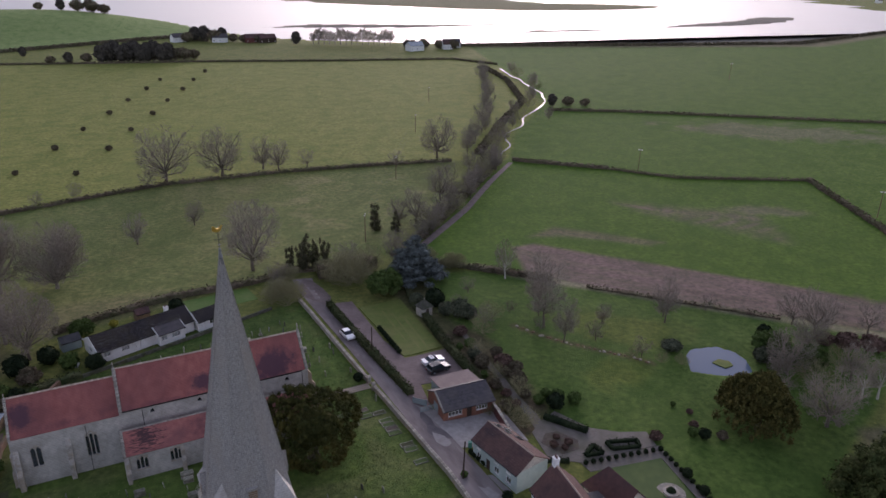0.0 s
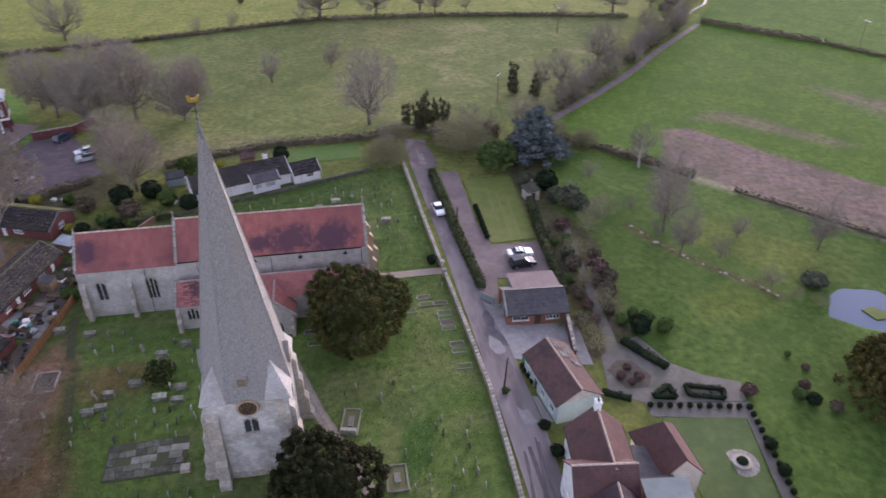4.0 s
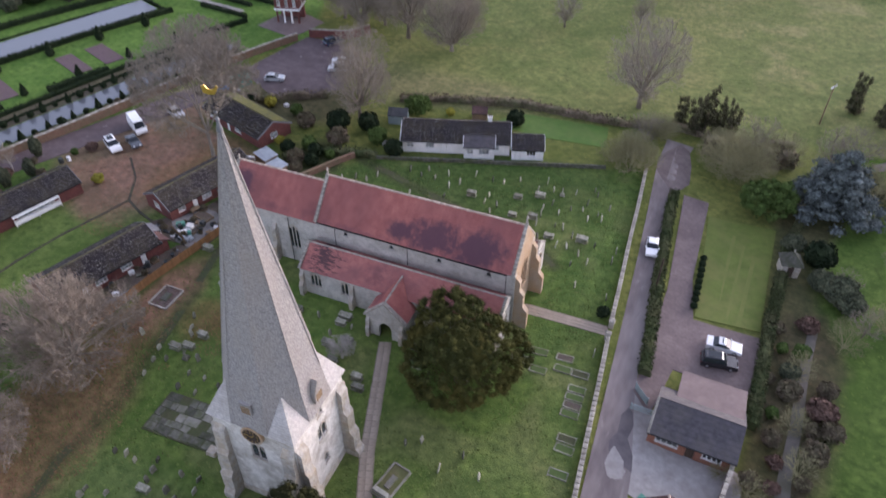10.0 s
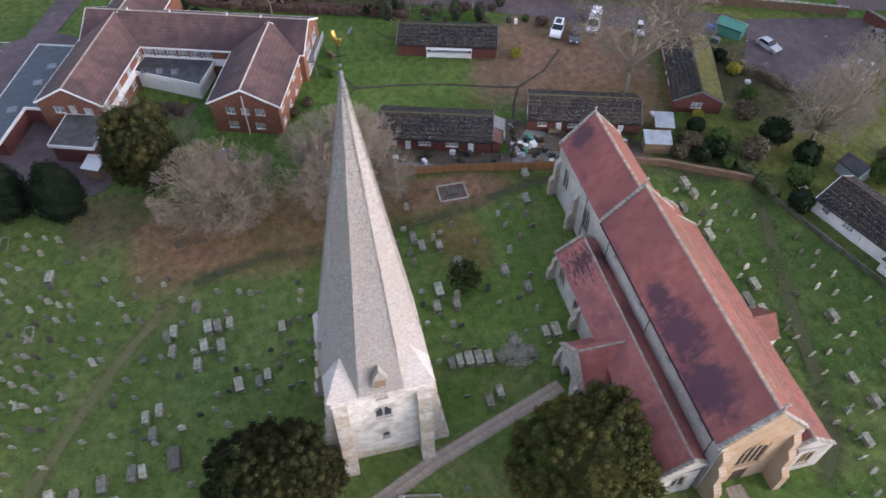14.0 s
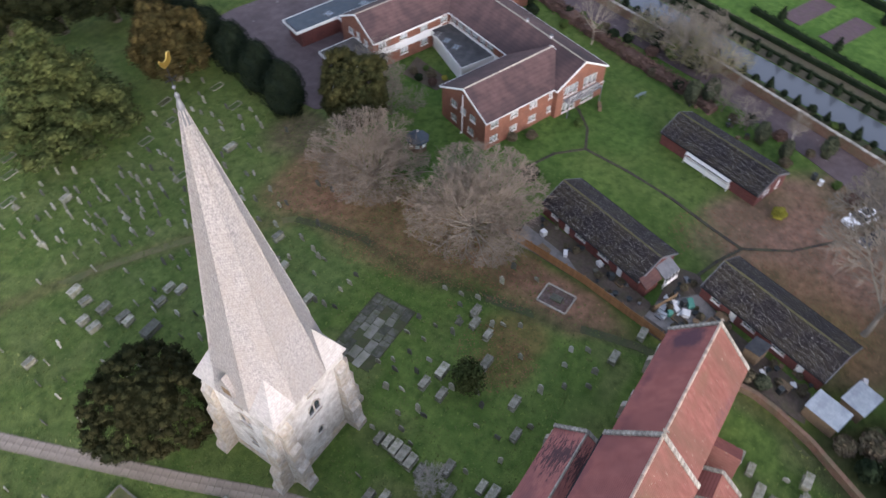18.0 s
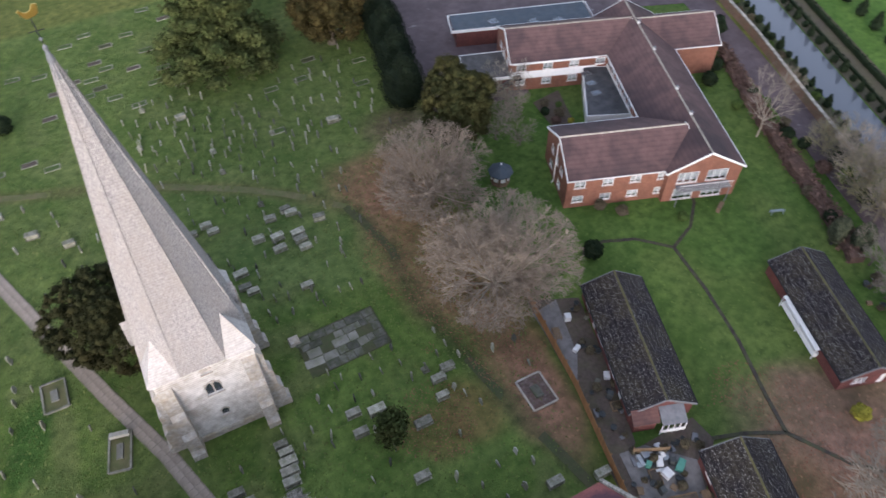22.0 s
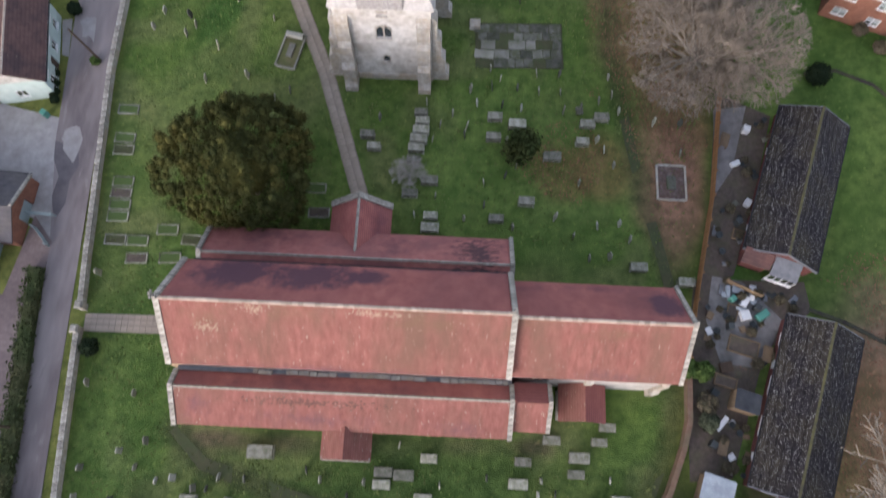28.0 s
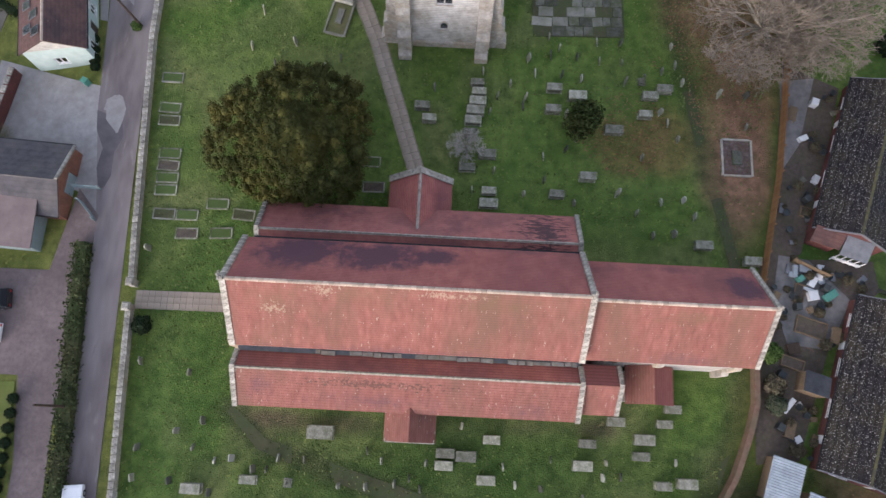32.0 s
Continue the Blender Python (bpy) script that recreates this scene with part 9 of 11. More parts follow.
for x, y, m, z in ((61.5, 108.2, BALLTREE, 0.55), (61.4, 104.6, BROWNBUSH, 0.8), (65.3, 103.3, REDBUSH, 1.5), (57.9, 90.2, BROWNBUSH, 1.0), (60.3, 90.4, REDBUSH, 0.8), (64.5, 89.4, BUSH, 1.0), (66.6, 87.0, DARKBUSH, 1.4), (63.6, 92.2, BROWNBUSH, 0.8), (64.2, 100.1, BROWNBUSH, 0.9),
                   (59.6, 116.0, BROWNBUSH, 0.9), (60.4, 112.5, BUSH, 0.8), (59.8, 101.0, BUSH, 0.8), (59.9, 97.0, BROWNBUSH, 1.0), (60.5, 94.0, REDBUSH, 0.8), (64.9, 96.0, BROWNBUSH, 0.7), (66.0, 107.0, BROWNBUSH, 1.1), (64.6, 132.8, DARKBUSH, 2.0), (67.4, 125.8, BALLTREE, 1.0), (68.3, 89.0, BUSH, 1.2), (58.9, 106.5, BROWNBUSH, 0.8)):
    bush(x, y, m, z, "shrub in the border beside the gravel path", "border shrubs")
for x, y, k, z in ((68.0, 116.3, "shrubby", 0.75), (57.9, 88.6, "shrubby", 0.55), (58.7, 84.7, "shrubby", 0.6), (54.7, 90.2, "shrubby", 0.35), (70.5, 119.5, "small", 0.8), (86.5, 122.6, "slim", 0.9), (82.2, 106.5, "slim", 0.78), (89.1, 104.7, "small", 0.75), (93.8, 95.5, "small", 0.7),
                   (108.6, 104.9, "slim", 0.85), (121.5, 105.4, "small", 0.7), (135.0, 87.0, "field_b", 0.95), (127.5, 83.3, "field", 0.55), (115.6, 78.0, "field", 0.7), (123.8, 64.7, "pale", 1.0), (107.5, 63.0, "field", 0.85), (125.0, 71.0, "field_b", 0.8), (78.9, 123.0, "small", 0.5)):
    bare_tree(k, x, y, z, x * 17, "leafless ornamental tree in the cottage garden", group="garden trees")
for x, y, z in ((117.1, 81.4, 0.9), (115.0, 83.6, 0.8)):
    bush(x, y, BALLTREE, z, "low dark juniper beside the pond")
for x, y, k, z in ((-98.0, 208.0, "lime", 0.9), (-124.0, 196.0, "field", 1.1), (-136.0, 178.0, "field", 1.0), (-146.0, 188.0, "lime", 1.0), (-130.0, 168.0, "small", 1.5), (-40.0, 188.0, "lime", 0.9), (-34.0, 186.0, "field", 0.8)):
    bare_tree(k, x, y, z, x * 23, "leafless tree beside the water garden", group="water garden trees")
for x, y, z in ((-150.0, 178.0, 1.2), (-146.0, 196.0, 1.2), (-158.0, 190.0, 1.3), (-162.0, 172.0, 1.2)):
    evergreen(x, y, DARKOAK, 0.5, "dark evergreen tree behind the water garden", scale=z, group="water garden evergreens", turn=x)
for x, y, m, z in ((-47.6, 47.5, BROWNBUSH, 0.6), (-49.4, 48.6, BUSH, 0.5), (-48.4, 50.4, BROWNBUSH, 0.7), (-47.0, 51.6, REDBUSH, 0.6), (-49.0, 52.6, YELLOWBUSH, 0.5), (-46.6, 49.2, DARKBUSH, 0.6)):
    bush(x, y, m, z, "small shrub in the care home courtyard", "courtyard shrubs")
bare_tree("small", -42.5, 44.5, 1.3, 20, "leafless tree with pinkish twigs beside the care home")
sheet("canal_bank", [along(O2, C2, 0, -3.0), along(O2, C2, 0, -9.6), along(O2, C2, -140, -9.6), along(O2, C2, -140, -3.0)], DULLBANK, "dull brown border between canal and hedge", "garden", 0.03)
sheet("canal_bank", [along(O2, C2, 0, 3.0), along(O2, C2, 0, 5.6), along(O2, C2, -140, 6.4), along(O2, C2, -140, 3.0)], TRODDEN, "worn grass border below the garden wall", "garden", 0.03)
for i in range(30):
    x, y = along(O2, C2, -20 - i * 3.7 + (i * 7) % 3, 4.9 + 0.4 * ((i * 5) % 3 - 1))
    bush(x, y, (BROWNBUSH, DARKBUSH, BUSH)[(i * 2 + i // 4) % 3], 0.55 + 0.2 * ((i * 11) % 4) / 3, "low shrub below the water garden wall", "wall shrubs")
for i in range(24):
    f = i / 23
    x, y = -80.8 + 21.0 * f + 1.4 * ((i * 7) % 5 - 2) / 2, 58 + 56 * f
    if (i * 5) % 7 > 1:
        bush(x + 3.0 * ((i * 3) % 2), y, (BROWNBUSH, REDBUSH, BUSH, DARKBUSH)[(i * 3 + i // 5) % 4], 0.6 + 0.3 * ((i * 13) % 5) / 4, "straggly shrub beside the service drive", "drive shrubs")
for x, y, z in ((-62.6, 99.6, 0.9), (-61.2, 103.6, 0.8), (-64.9, 108.6, 0.9), (-67.0, 90.0, 1.1), (-65.6, 87.6, 1.0)):
    bush(x, y, BALLTREE, z * 0.6, "dark upright evergreen shrub beside the drive", "drive evergreens").scale = (z * 0.5, z * 0.5, z * 1.1)
for i in range(22):
    f = i / 21
    x, y = 146 + 118 * f, 254 + 196 * f ** 1.25
    bare_tree(("field_b", "small", "field_b")[i % 3], x - 6 - (i * 5) % 4, y + 4 + (i * 7) % 5, (0.85, 1.5, 0.7)[i % 3], i * 53, "leafless tree along the stream", group="stream trees")
for i, (x, y, z) in enumerate(((-77.6, 74.5, 0.9), (-76.4, 78.6, 1.05), (-75.4, 82.8, 1.0), (-78.8, 81.0, 0.9), (-74.0, 86.0, 0.95), (-79.4, 86.2, 0.8), (-76.4, 89.4, 0.9), (-82.4, 84.0, 0.8))):
    bare_tree(("shrubby", "small", "shrubby", "field_b")[i % 4], x, y, z * (1.0, 1.35, 1.1, 0.75)[i % 4], i * 67, "tangled leafless scrub tree beside the service drive", group="drive scrub")
for i, (x, y, z) in enumerate(((-76.9, 77.2, 1.3), (-75.4, 80.6, 1.4), (-74.6, 84.6, 1.2), (-77.8, 83.6, 1.1))):
    bush(x, y, (DARKBUSH, BUSH)[i % 2], z, "ivy-green evergreen in the drive scrub", "drive scrub shrubs")
hedge([(-81.5, 48.1), (-79.0, 55.6), (-75.6, 64.5), (-71.9, 74.3), (-70.8, 78.5), (-69.2, 83.0), (-67.6, 89.6)], 1.3, 1.1, REDTWIG, "low reddish-brown hedge along the lawn's edge", 23, 20, 0.2, rough=0.35)
for x, y, z in ((-74.3, 70.1, 1.0), (-74.6, 67.3, 0.9), (-76.7, 52.4, 1.0), (-73.2, 54.9, 1.1), (-83.2, 44.5, 1.6), (-73.1, 61.4, 0.8), (-51.0, 75.7, 0.7)):
    bush(x, y, DARKBUSH if z >= 1.0 else BUSH, z, "dark shrub on the care home lawn", "lawn shrubs")
for i in range(20):
    f = (i + 0.5) / 20
    bare_tree(("small", "field_b", "shrubby", "field_b")[i % 4], 79 + 64 * f + 2.2 * math.sin(i * 2.3), 173 + 66 * f + 2.2 * math.cos(i * 1.7), (1.15, 0.7, 0.95, 0.6)[i % 4] * (0.85 + 0.3 * ((i * 7) % 5) / 4), i * 61, "leafless scrubby tree along the ditch", group="ditch trees")
for x, y, k, z in ((66.0, 160.0, "field_b", 0.75), (58.0, 158.5, "shrubby", 1.1), (70.5, 163.0, "small", 1.3), (53.0, 162.0, "small", 1.2), (34.0, 155.0, "small", 1.0)):
    bare_tree(k, x, y, z, x * 13, "leafless tree in the thicket at the lane's end", group="lane end trees")
for x, y, z in ((-36.0, 178.0, 1.2), (-45.0, 186.0, 1.15), (-38.5, 198.0, 1.2), (-50.5, 193.0, 1.1)):
    bare_tree("meadow", x, y, z, x * 19, "tall leafless tree behind the car park", group="car park trees")

# ---- churchyard: graves ----
STONES_A = [(25.5, 77.9), (20.7, 79.6), (22.3, 80.7), (10.6, 82.3), (4.1, 82.9), (1.4, 84), (-2.3, 77), (-11, 80.4), (-13.1, 79.2), (-9.2, 80.7), (-12.7, 83.9), (-3, 88.5), (-0.9, 91.9), (1.2, 93.5), (-3.9, 94.2), (-8.2, 93), (-10.2, 94.9), (-11.8, 97.2), (-13.8, 96.9), (-16, 95), (-12.7, 93.7), (-18.9, 81.6), (-21.7, 81.6), (-21.7, 85), (37.6, 101), (36.8, 112), (32.1, 112.8), (35.9, 119.7), (32.6, 122.5), (36, 122.4), (21.9, 122.2), (27.1, 120.3), (32.5, 118.1), (30.2, 117.1), (24, 121.1), (9.4, 119.9), (2.4, 119.8), (-2, 119), (1.3, 121.4), (-7, 119), (-6.7, 120.3), (-8.4, 120.2), (-13.5, 118.7), (14.9, 119.1), (6.4, 116.4), (-1, 121.6), (10.9, 121.2), (2.8, 81.5)]
STONES_B = [(-1.8, 24.7), (-1.4, 26.4), (-1, 27.5), (-0.7, 29.2), (-0.1, 32.5), (0.2, 34.1), (0.5, 35), (1.4, 36.5), (1.5, 37.6), (-3, 28.6), (-2.5, 30.3), (-2.2, 32), (-2.5, 33.4), (-2, 34.9), (-5.8, 25.7), (-5.5, 29.8), (-5.2, 31.1), (-4.3, 34), (-5.6, 35.8), (-6.4, 33.3), (-6.1, 34.4), (-6, 38.5), (-7.1, 40.4), (-6.1, 42.6), (-3.6, 42.8), (-2.7, 37.4), (-2.2, 39.8), (-9.6, 32.1), (-8.6, 34.2), (-7.8, 36.8), (-10.5, 37.3), (-10.2, 39), (-12.7, 37.4), (-12.4, 38.6), (-10.5, 35), (1.4, 28.1), (2.2, 30.7), (2.5, 32.7), (3.7, 36.1), (3.9, 37.1), (6.1, 36.9), (3.7, 26.1), (4, 27.1), (4.3, 28), (5.8, 25.4), (6.6, 29), (7.5, 30.9), (8.3, 34.3)]
STONES_C = [(9.7, 33.6), (8.9, 26.2), (9.2, 27.4), (9.5, 28.6), (9.6, 29.7), (-13.9, 28.9), (-13.5, 30.6), (-11.1, 28), (-21.4, 28.2), (-14.5, 35.1), (-12.1, 43.6), (-14.5, 46.6), (-13.9, 50.3), (-15.6, 42.5), (-19.1, 51.5), (-19.3, 53.8), (-13.4, 56.3), (-9.3, 60.9), (-8.1, 66), (7.2, 51.7), (5.9, 53.6), (5.8, 55.2), (8.1, 56.6), (-0.1, 45.8), (2.7, 44.4), (2.2, 46.6), (-2.6, 47.4), (0.8, 51.5), (-8.6, 45.5), (4.1, 55.6), (1.3, 57.7), (1.4, 59.1), (-0.5, 61.7), (-0.8, 64), (2, 62.6), (2, 65.1), (1.5, 66.5), (4.8, 63.5), (4.6, 64.9), (-0.5, 66.3), (-4.3, 66.8), (-3.6, 64.2), (9.1, 54.6), (14.6, 53.7), (13.8, 52.6), (16.5, 53.7), (16.6, 51.9), (16.6, 49.9)]
STONES_D = [(10.6, 21.8), (7.4, 20.1), (5.5, 19.1), (0.7, 24.7), (2.7, 29.6), (0, 28.4), (-4.8, 27.3), (-6.1, 31.5), (-8.1, 29.6), (-12.8, 34), (-23, 24.8), (-24, 28.6), (-11.2, 29.1), (-3.6, 32.1), (6.6, 32.7), (3.7, 33.6), (7.9, 29.9), (10.1, 25.6), (-14.8, 31.4), (-20, 31.8), (-15, 41.7), (-3.3, 41.9), (6.3, 41.5), (8.3, 37.8), (0.2, 38.9), (1.6, 44.5), (31.9, 29), (20.5, 48), (7.5, 47.8), (-2.4, 49.5), (-2.2, 53.2), (-2.1, 55.2), (3.8, 56.8), (-3.8, 65.5), (1.3, 83.1), (-9.1, 60), (-6.9, 57), (-10.3, 56.2), (-13.1, 49.6), (-12, 46.2), (35.9, 50.2), (35.7, 52.3), (35.6, 54.8), (36.8, 61.7), (36.2, 63.9), (36.2, 65.6), (35.9, 68), (31.8, 51.5)]
STONES_E = [(33.7, 55.4), (30, 58), (33.8, 65.7), (27.8, 68.1), (30.9, 67.1), (32.9, 70.6), (29.3, 74.5), (30.1, 78.7), (25.7, 125), (27.1, 124.8), (28.9, 123.4), (-1.8, 130.3), (0.6, 129.6), (1.2, 131.6), (3.1, 129.7), (5, 131.4), (9.3, 133.2), (12.5, 132.9), (14.5, 132.9), (16.9, 134.7), (21.4, 135.8), (23, 133.9), (24.6, 133.4), (26.6, 134.6), (29.1, 132.5), (27, 130), (32.2, 129.2), (25.1, 121.1), (-6.4, 126.6), (-9.5, 124.4), (-7.4, 124.5), (-11.7, 123.5), (6.5, 125.4), (7.6, 129.9), (30.2, 135.3), (32.8, 132.5), (28.8, 120.6), (30.9, 119.5)]
TOMBS_A = [(6.2, 81.6), (6, 82.6), (6.1, 83.7), (6.3, 84.8), (6.5, 85.9), (6.7, 87.2), (11.8, 84.5), (11, 85.9), (-1.8, 81.8), (-4.2, 82.6), (-1.7, 84.2), (-8, 86.1), (4.9, 89.5), (6.9, 91), (4.6, 93.4), (4.6, 94.7), (-2.2, 93.4), (-13.3, 81.3), (-11.8, 82.1), (-11.2, 84.3), (-16.8, 97.9), (-21.5, 99.3), (-5.3, 91.4), (19.3, 117.6), (3.5, 117.5), (7.7, 118.9), (5.8, 119.1), (7.8, 120), (3.9, 121.1), (-5.3, 117.4), (-4.9, 119.4), (-8, 115.3), (-12.5, 115.3), (-10.6, 116.8), (-10.3, 118.3), (-12.2, 120.8), (-14.4, 120.5), (30.5, 123.1), (25.5, 122.1), (-13.3, 113.9), (-17.6, 35.8), (-8.7, 53.5), (-5.3, 54.8), (-5.3, 55.9), (-5.4, 57.3), (-5.7, 50.8), (-2.9, 50.7), (-2.7, 54.3)]
TOMBS_B = [(-2.4, 56.2), (-0.4, 53.5), (3.3, 57.9), (2.7, 61.1), (4.4, 49.3), (7.1, 48.7), (10.5, 50.9), (11.1, 46.7), (11.2, 47.8), (11.6, 43.8), (12, 38.8), (12.2, 41.1), (14.2, 43.3), (14.1, 45.1), (2.5, 24.6), (29.4, 33.8), (25.5, 39.3), (21.4, 42.9), (5, 47.9), (-5.2, 50), (3.4, 60.1), (-3.4, 63.3), (10.6, 127.6), (18, 129.9), (21.3, 131.6), (18.6, 125), (21.8, 125.6)]
KERBED_A = [(38, 82.6), (37.8, 86), (37.7, 87.4), (37.1, 91), (37.1, 92.3), (37, 93.6), (37, 94.9), (36.8, 97.4), (34.5, 97.4), (34.3, 99.3), (30.9, 99.1), (31.6, 96.1), (28.9, 97.1), (16.8, 90.8), (16.2, 93.5), (-11.8, 24.1), (-16.8, 23.7), (31.2, 24.9), (28.6, 25), (24.2, 24.6), (21.4, 26.9), (7.4, 18.2), (12.1, 11.3), (10.3, 6.3), (6.3, 8.3), (24.2, 2.6), (20.2, 3.8), (-26.8, 14)]


def slab_profile(kind):
    """Outlines of headstones: (x, z)."""
    if kind == 0:
        top = [(0.32 * math.cos(a), 0.72 + 0.30 * math.sin(a)) for a in np.linspace(0, math.pi, 9)]
    elif kind == 1:
        top = [(0.33, 0.72), (0.22, 0.80), (0.12, 0.95), (0.0, 1.0), (-0.12, 0.95), (-0.22, 0.80), (-0.33, 0.72)]
    elif kind == 2:
        top = [(0.31, 0.80), (0.0, 1.05), (-0.31, 0.80)]
    else:
        top = [(0.30, 0.74), (0.26, 0.86), (-0.26, 0.86), (-0.30, 0.74)]
    return [(-0.31, -0.2), (0.31, -0.2)] + top


STONE_MESH = []
for kind in range(4):
    for m in (GRAVE, GRAVE_DARK, MARBLE):
        STONE_MESH.append(Geo().side(slab_profile(kind), "y", -0.06, 0.06).mesh("headstone", m))
CROSS_MESH = [Geo().box(-0.4, -0.4, -0.1, 0.4, 0.4, 0.25).box(-0.28, -0.28, 0.252, 0.28, 0.28, 0.5).box(-0.09, -0.07, 0.502, 0.09, 0.07, 1.6).box(-0.36, -0.065, 1.1, 0.36, 0.065, 1.28).mesh("cross", m) for m in (GRAVE, GRAVE)]
rg = random.Random(5)
WORDS = {0: "lichened grey stone", 1: "dark slate", 2: "pale marble"}
SHAPES = {0: "round-topped", 1: "shouldered", 2: "pointed", 3: "low square"}
for i, (x, y) in enumerate(STONES_A + STONES_B + STONES_C + STONES_D + STONES_E):
    if i % 23 == 7:
        solo("cross_monument", CROSS_MESH[i % 2], None, (x, y, 0), 90 + rg.uniform(-6, 6), "stone cross monument on a stepped base", "gravestone", "graves")
        continue
    kind, col = rg.choice((0, 0, 0, 1, 1, 2, 3)), rg.choice((0, 0, 0, 0, 0, 0, 0, 1, 1, 2))
    o = solo("headstone", STONE_MESH[kind * 3 + col], None, (x, y, 0), 90 + rg.uniform(-10, 10), f"{SHAPES[kind]} {WORDS[col]} headstone standing in the grass", "gravestone", "graves")
    o.matrix_basis = o.matrix_basis @ pose(0, 0, 0, rg.uniform(-9, 9), rg.uniform(-5, 5), 0) @ Matrix.Diagonal((rg.uniform(0.85, 1.25), 1.0, rg.uniform(0.8, 1.45), 1))
# rows of plain headstones in the open parts of the churchyard
more = random.Random(77)
TAKEN = STONES_A + STONES_B + STONES_C + STONES_D + STONES_E + TOMBS_A + TOMBS_B + KERBED_A
EXTRA = []
for x0, x1, y0, y1, dx, dy, keep in ((29.5, 37.5, 42, 76, 2.4, 2.0, 0.5), (-27, 9, 19, 40, 2.5, 1.9, 0.42), (-12, 24, 42, 66, 2.9, 2.4, 0.30), (-16, 8, 76, 95, 2.6, 2.2, 0.42), (-10, 33, 120, 139, 2.4, 2.1, 0.46), (13, 30, 34, 56, 3.0, 2.4, 0.3), (14, 34, 60, 86, 3.2, 2.6, 0.2)):
    y = y0
    while y < y1:
        x = x0 + more.uniform(0, dx)
        while x < x1:
            px, py = x + more.uniform(-0.35, 0.35), y + more.uniform(-0.3, 0.3)
            clear = all(math.hypot(px - a, py - b) > 1.3 for a, b in TAKEN) and not (abs(px - 9.6) < 7.5 and abs(py - 72.7) < 7.5) and math.hypot(px - 24.4, py - 89.8) > 8 and math.hypot(px - 18.9, py - 61) > 6.6
            onpath = min(abs((py - 24.9) / 48.1 * -16.4 + 36.6 - px), abs((py - 73.0) / 18.2 * -7.8 + 20.2 - px)) < 1.9 or (py > 117 and py > 140.5 - 0.36 * (33 - px) - 2.5) or (py < 55 and abs(py - (41.8 - 0.42 * px)) < 1.6)
            if more.random() < keep and clear and not onpath:
                EXTRA.append((px, py))
            x += dx
        y += dy
for i, (x, y) in enumerate(EXTRA):
    kind, col = more.choice((0, 0, 0, 1, 1, 2, 3)), more.choice((0, 0, 0, 0, 0, 0, 1, 2))
    o = solo("headstone", STONE_MESH[kind * 3 + col], None, (x, y, 0), 90 + more.uniform(-8, 8), f"{SHAPES[kind]} {WORDS[col]} headstone standing in the grass", "gravestone", "graves")
    o.matrix_basis = o.matrix_basis @ pose(0, 0, 0, more.uniform(-10, 10), more.uniform(-5, 5), 0) @ Matrix.Diagonal((more.uniform(0.85, 1.25), 1.0, more.uniform(0.75, 1.3), 1))
for i, (x, y) in enumerate(TOMBS_A + TOMBS_B):
    t = thing("chest_tomb", (x, y, 0), 0 if y > 60 else rg.uniform(-8, 8), "weathered stone chest tomb with a flat lid", "tomb", "chest tombs")
    big = 1.25 if i in (23, 54) else rg.uniform(0.72, 0.98)
    mm = GRAVE_DARK if i in (54,) else GRAVE
    h = rg.uniform(0.45, 0.85)
    part("base", Geo().box(-1.0 * big, -0.52 * big, -0.15, 1.0 * big, 0.52 * big, 0.12), mm, t)
    part("chest", Geo().box(-0.85 * big, -0.40 * big, 0.123, 0.85 * big, 0.40 * big, h), mm, t)
    part("lid", Geo().box(-0.98 * big, -0.5 * big, h + 0.003, 0.98 * big, 0.5 * big, h + 0.14, 0.03), mm, t)
KERBED_C = [(12.0, -5.0), (9.2, -0.2), (7.4, 8.2), (17.1, 4.2), (15.6, 7.9), (3.4, 4.1), (3.9, 13.6), (0.2, 15.6), (15.3, -3.1), (11.7, 4.0), (1.9, 10.3), (-11.7, 24.6), (-17.1, 23.0), (-9.5, 34.1), (-19.7, 19.4), (13.0, 8.5), (18.5, 9.5), (5.5, -2.0)]
KERBED_B = [(1.4, -8.5), (-1.3, -4.1), (10.6, 0.2), (8.3, 0.2), (12.0, -5.4), (3.1, 3.2), (7.5, 7.8), (-11.8, 24.5), (-20.2, 19.5), (-17.0, 22.3), (-27.0, 23.4), (-25.2, 29.2), (17.1, 3.9), (20.5, 27.0), (22.6, 26.3), (4.1, 13.4), (-17.9, 35.4), (17.0, 9.7), (14.2, 12.6), (20.2, 15.4), (10.4, 14.8)]
for i, (x, y) in enumerate(KERBED_A + [p for p in KERBED_B if all(math.hypot(p[0] - c[0], p[1] - c[1]) > 1.6 for c in KERBED_C + KERBED_A)] + [p for p in KERBED_C if all(math.hypot(p[0] - c[0], p[1] - c[1]) > 1.6 for c in KERBED_A)]):
    t = thing("kerbed_grave", (x, y, 0), rg.uniform(-4, 4), "grave plot edged by low stone kerbs", "grave", "kerbed graves")
    mm = PALESLAB if i % 7 == 0 else GRAVE
    t.scale = (1.12, 1.15, 1.0)
    for a in ((-1.0, -0.5, 1.0, -0.38), (-1.0, 0.38, 1.0, 0.5)):
        part("kerb", Geo().box(a[0], a[1], -0.15, a[2], a[3], 0.13), mm, t)
    for a in (-1.0, 0.88):
        part("kerb", Geo().box(a, -0.377, -0.15, a + 0.12, 0.377, 0.13), mm, t)
    part("infill", Geo().box(-0.877, -0.377, -0.15, 0.877, 0.377, 0.1), (GARDENLAWN, GARDENLAWN, TRODDEN, GARDENLAWN, SOIL)[i % 5], t)


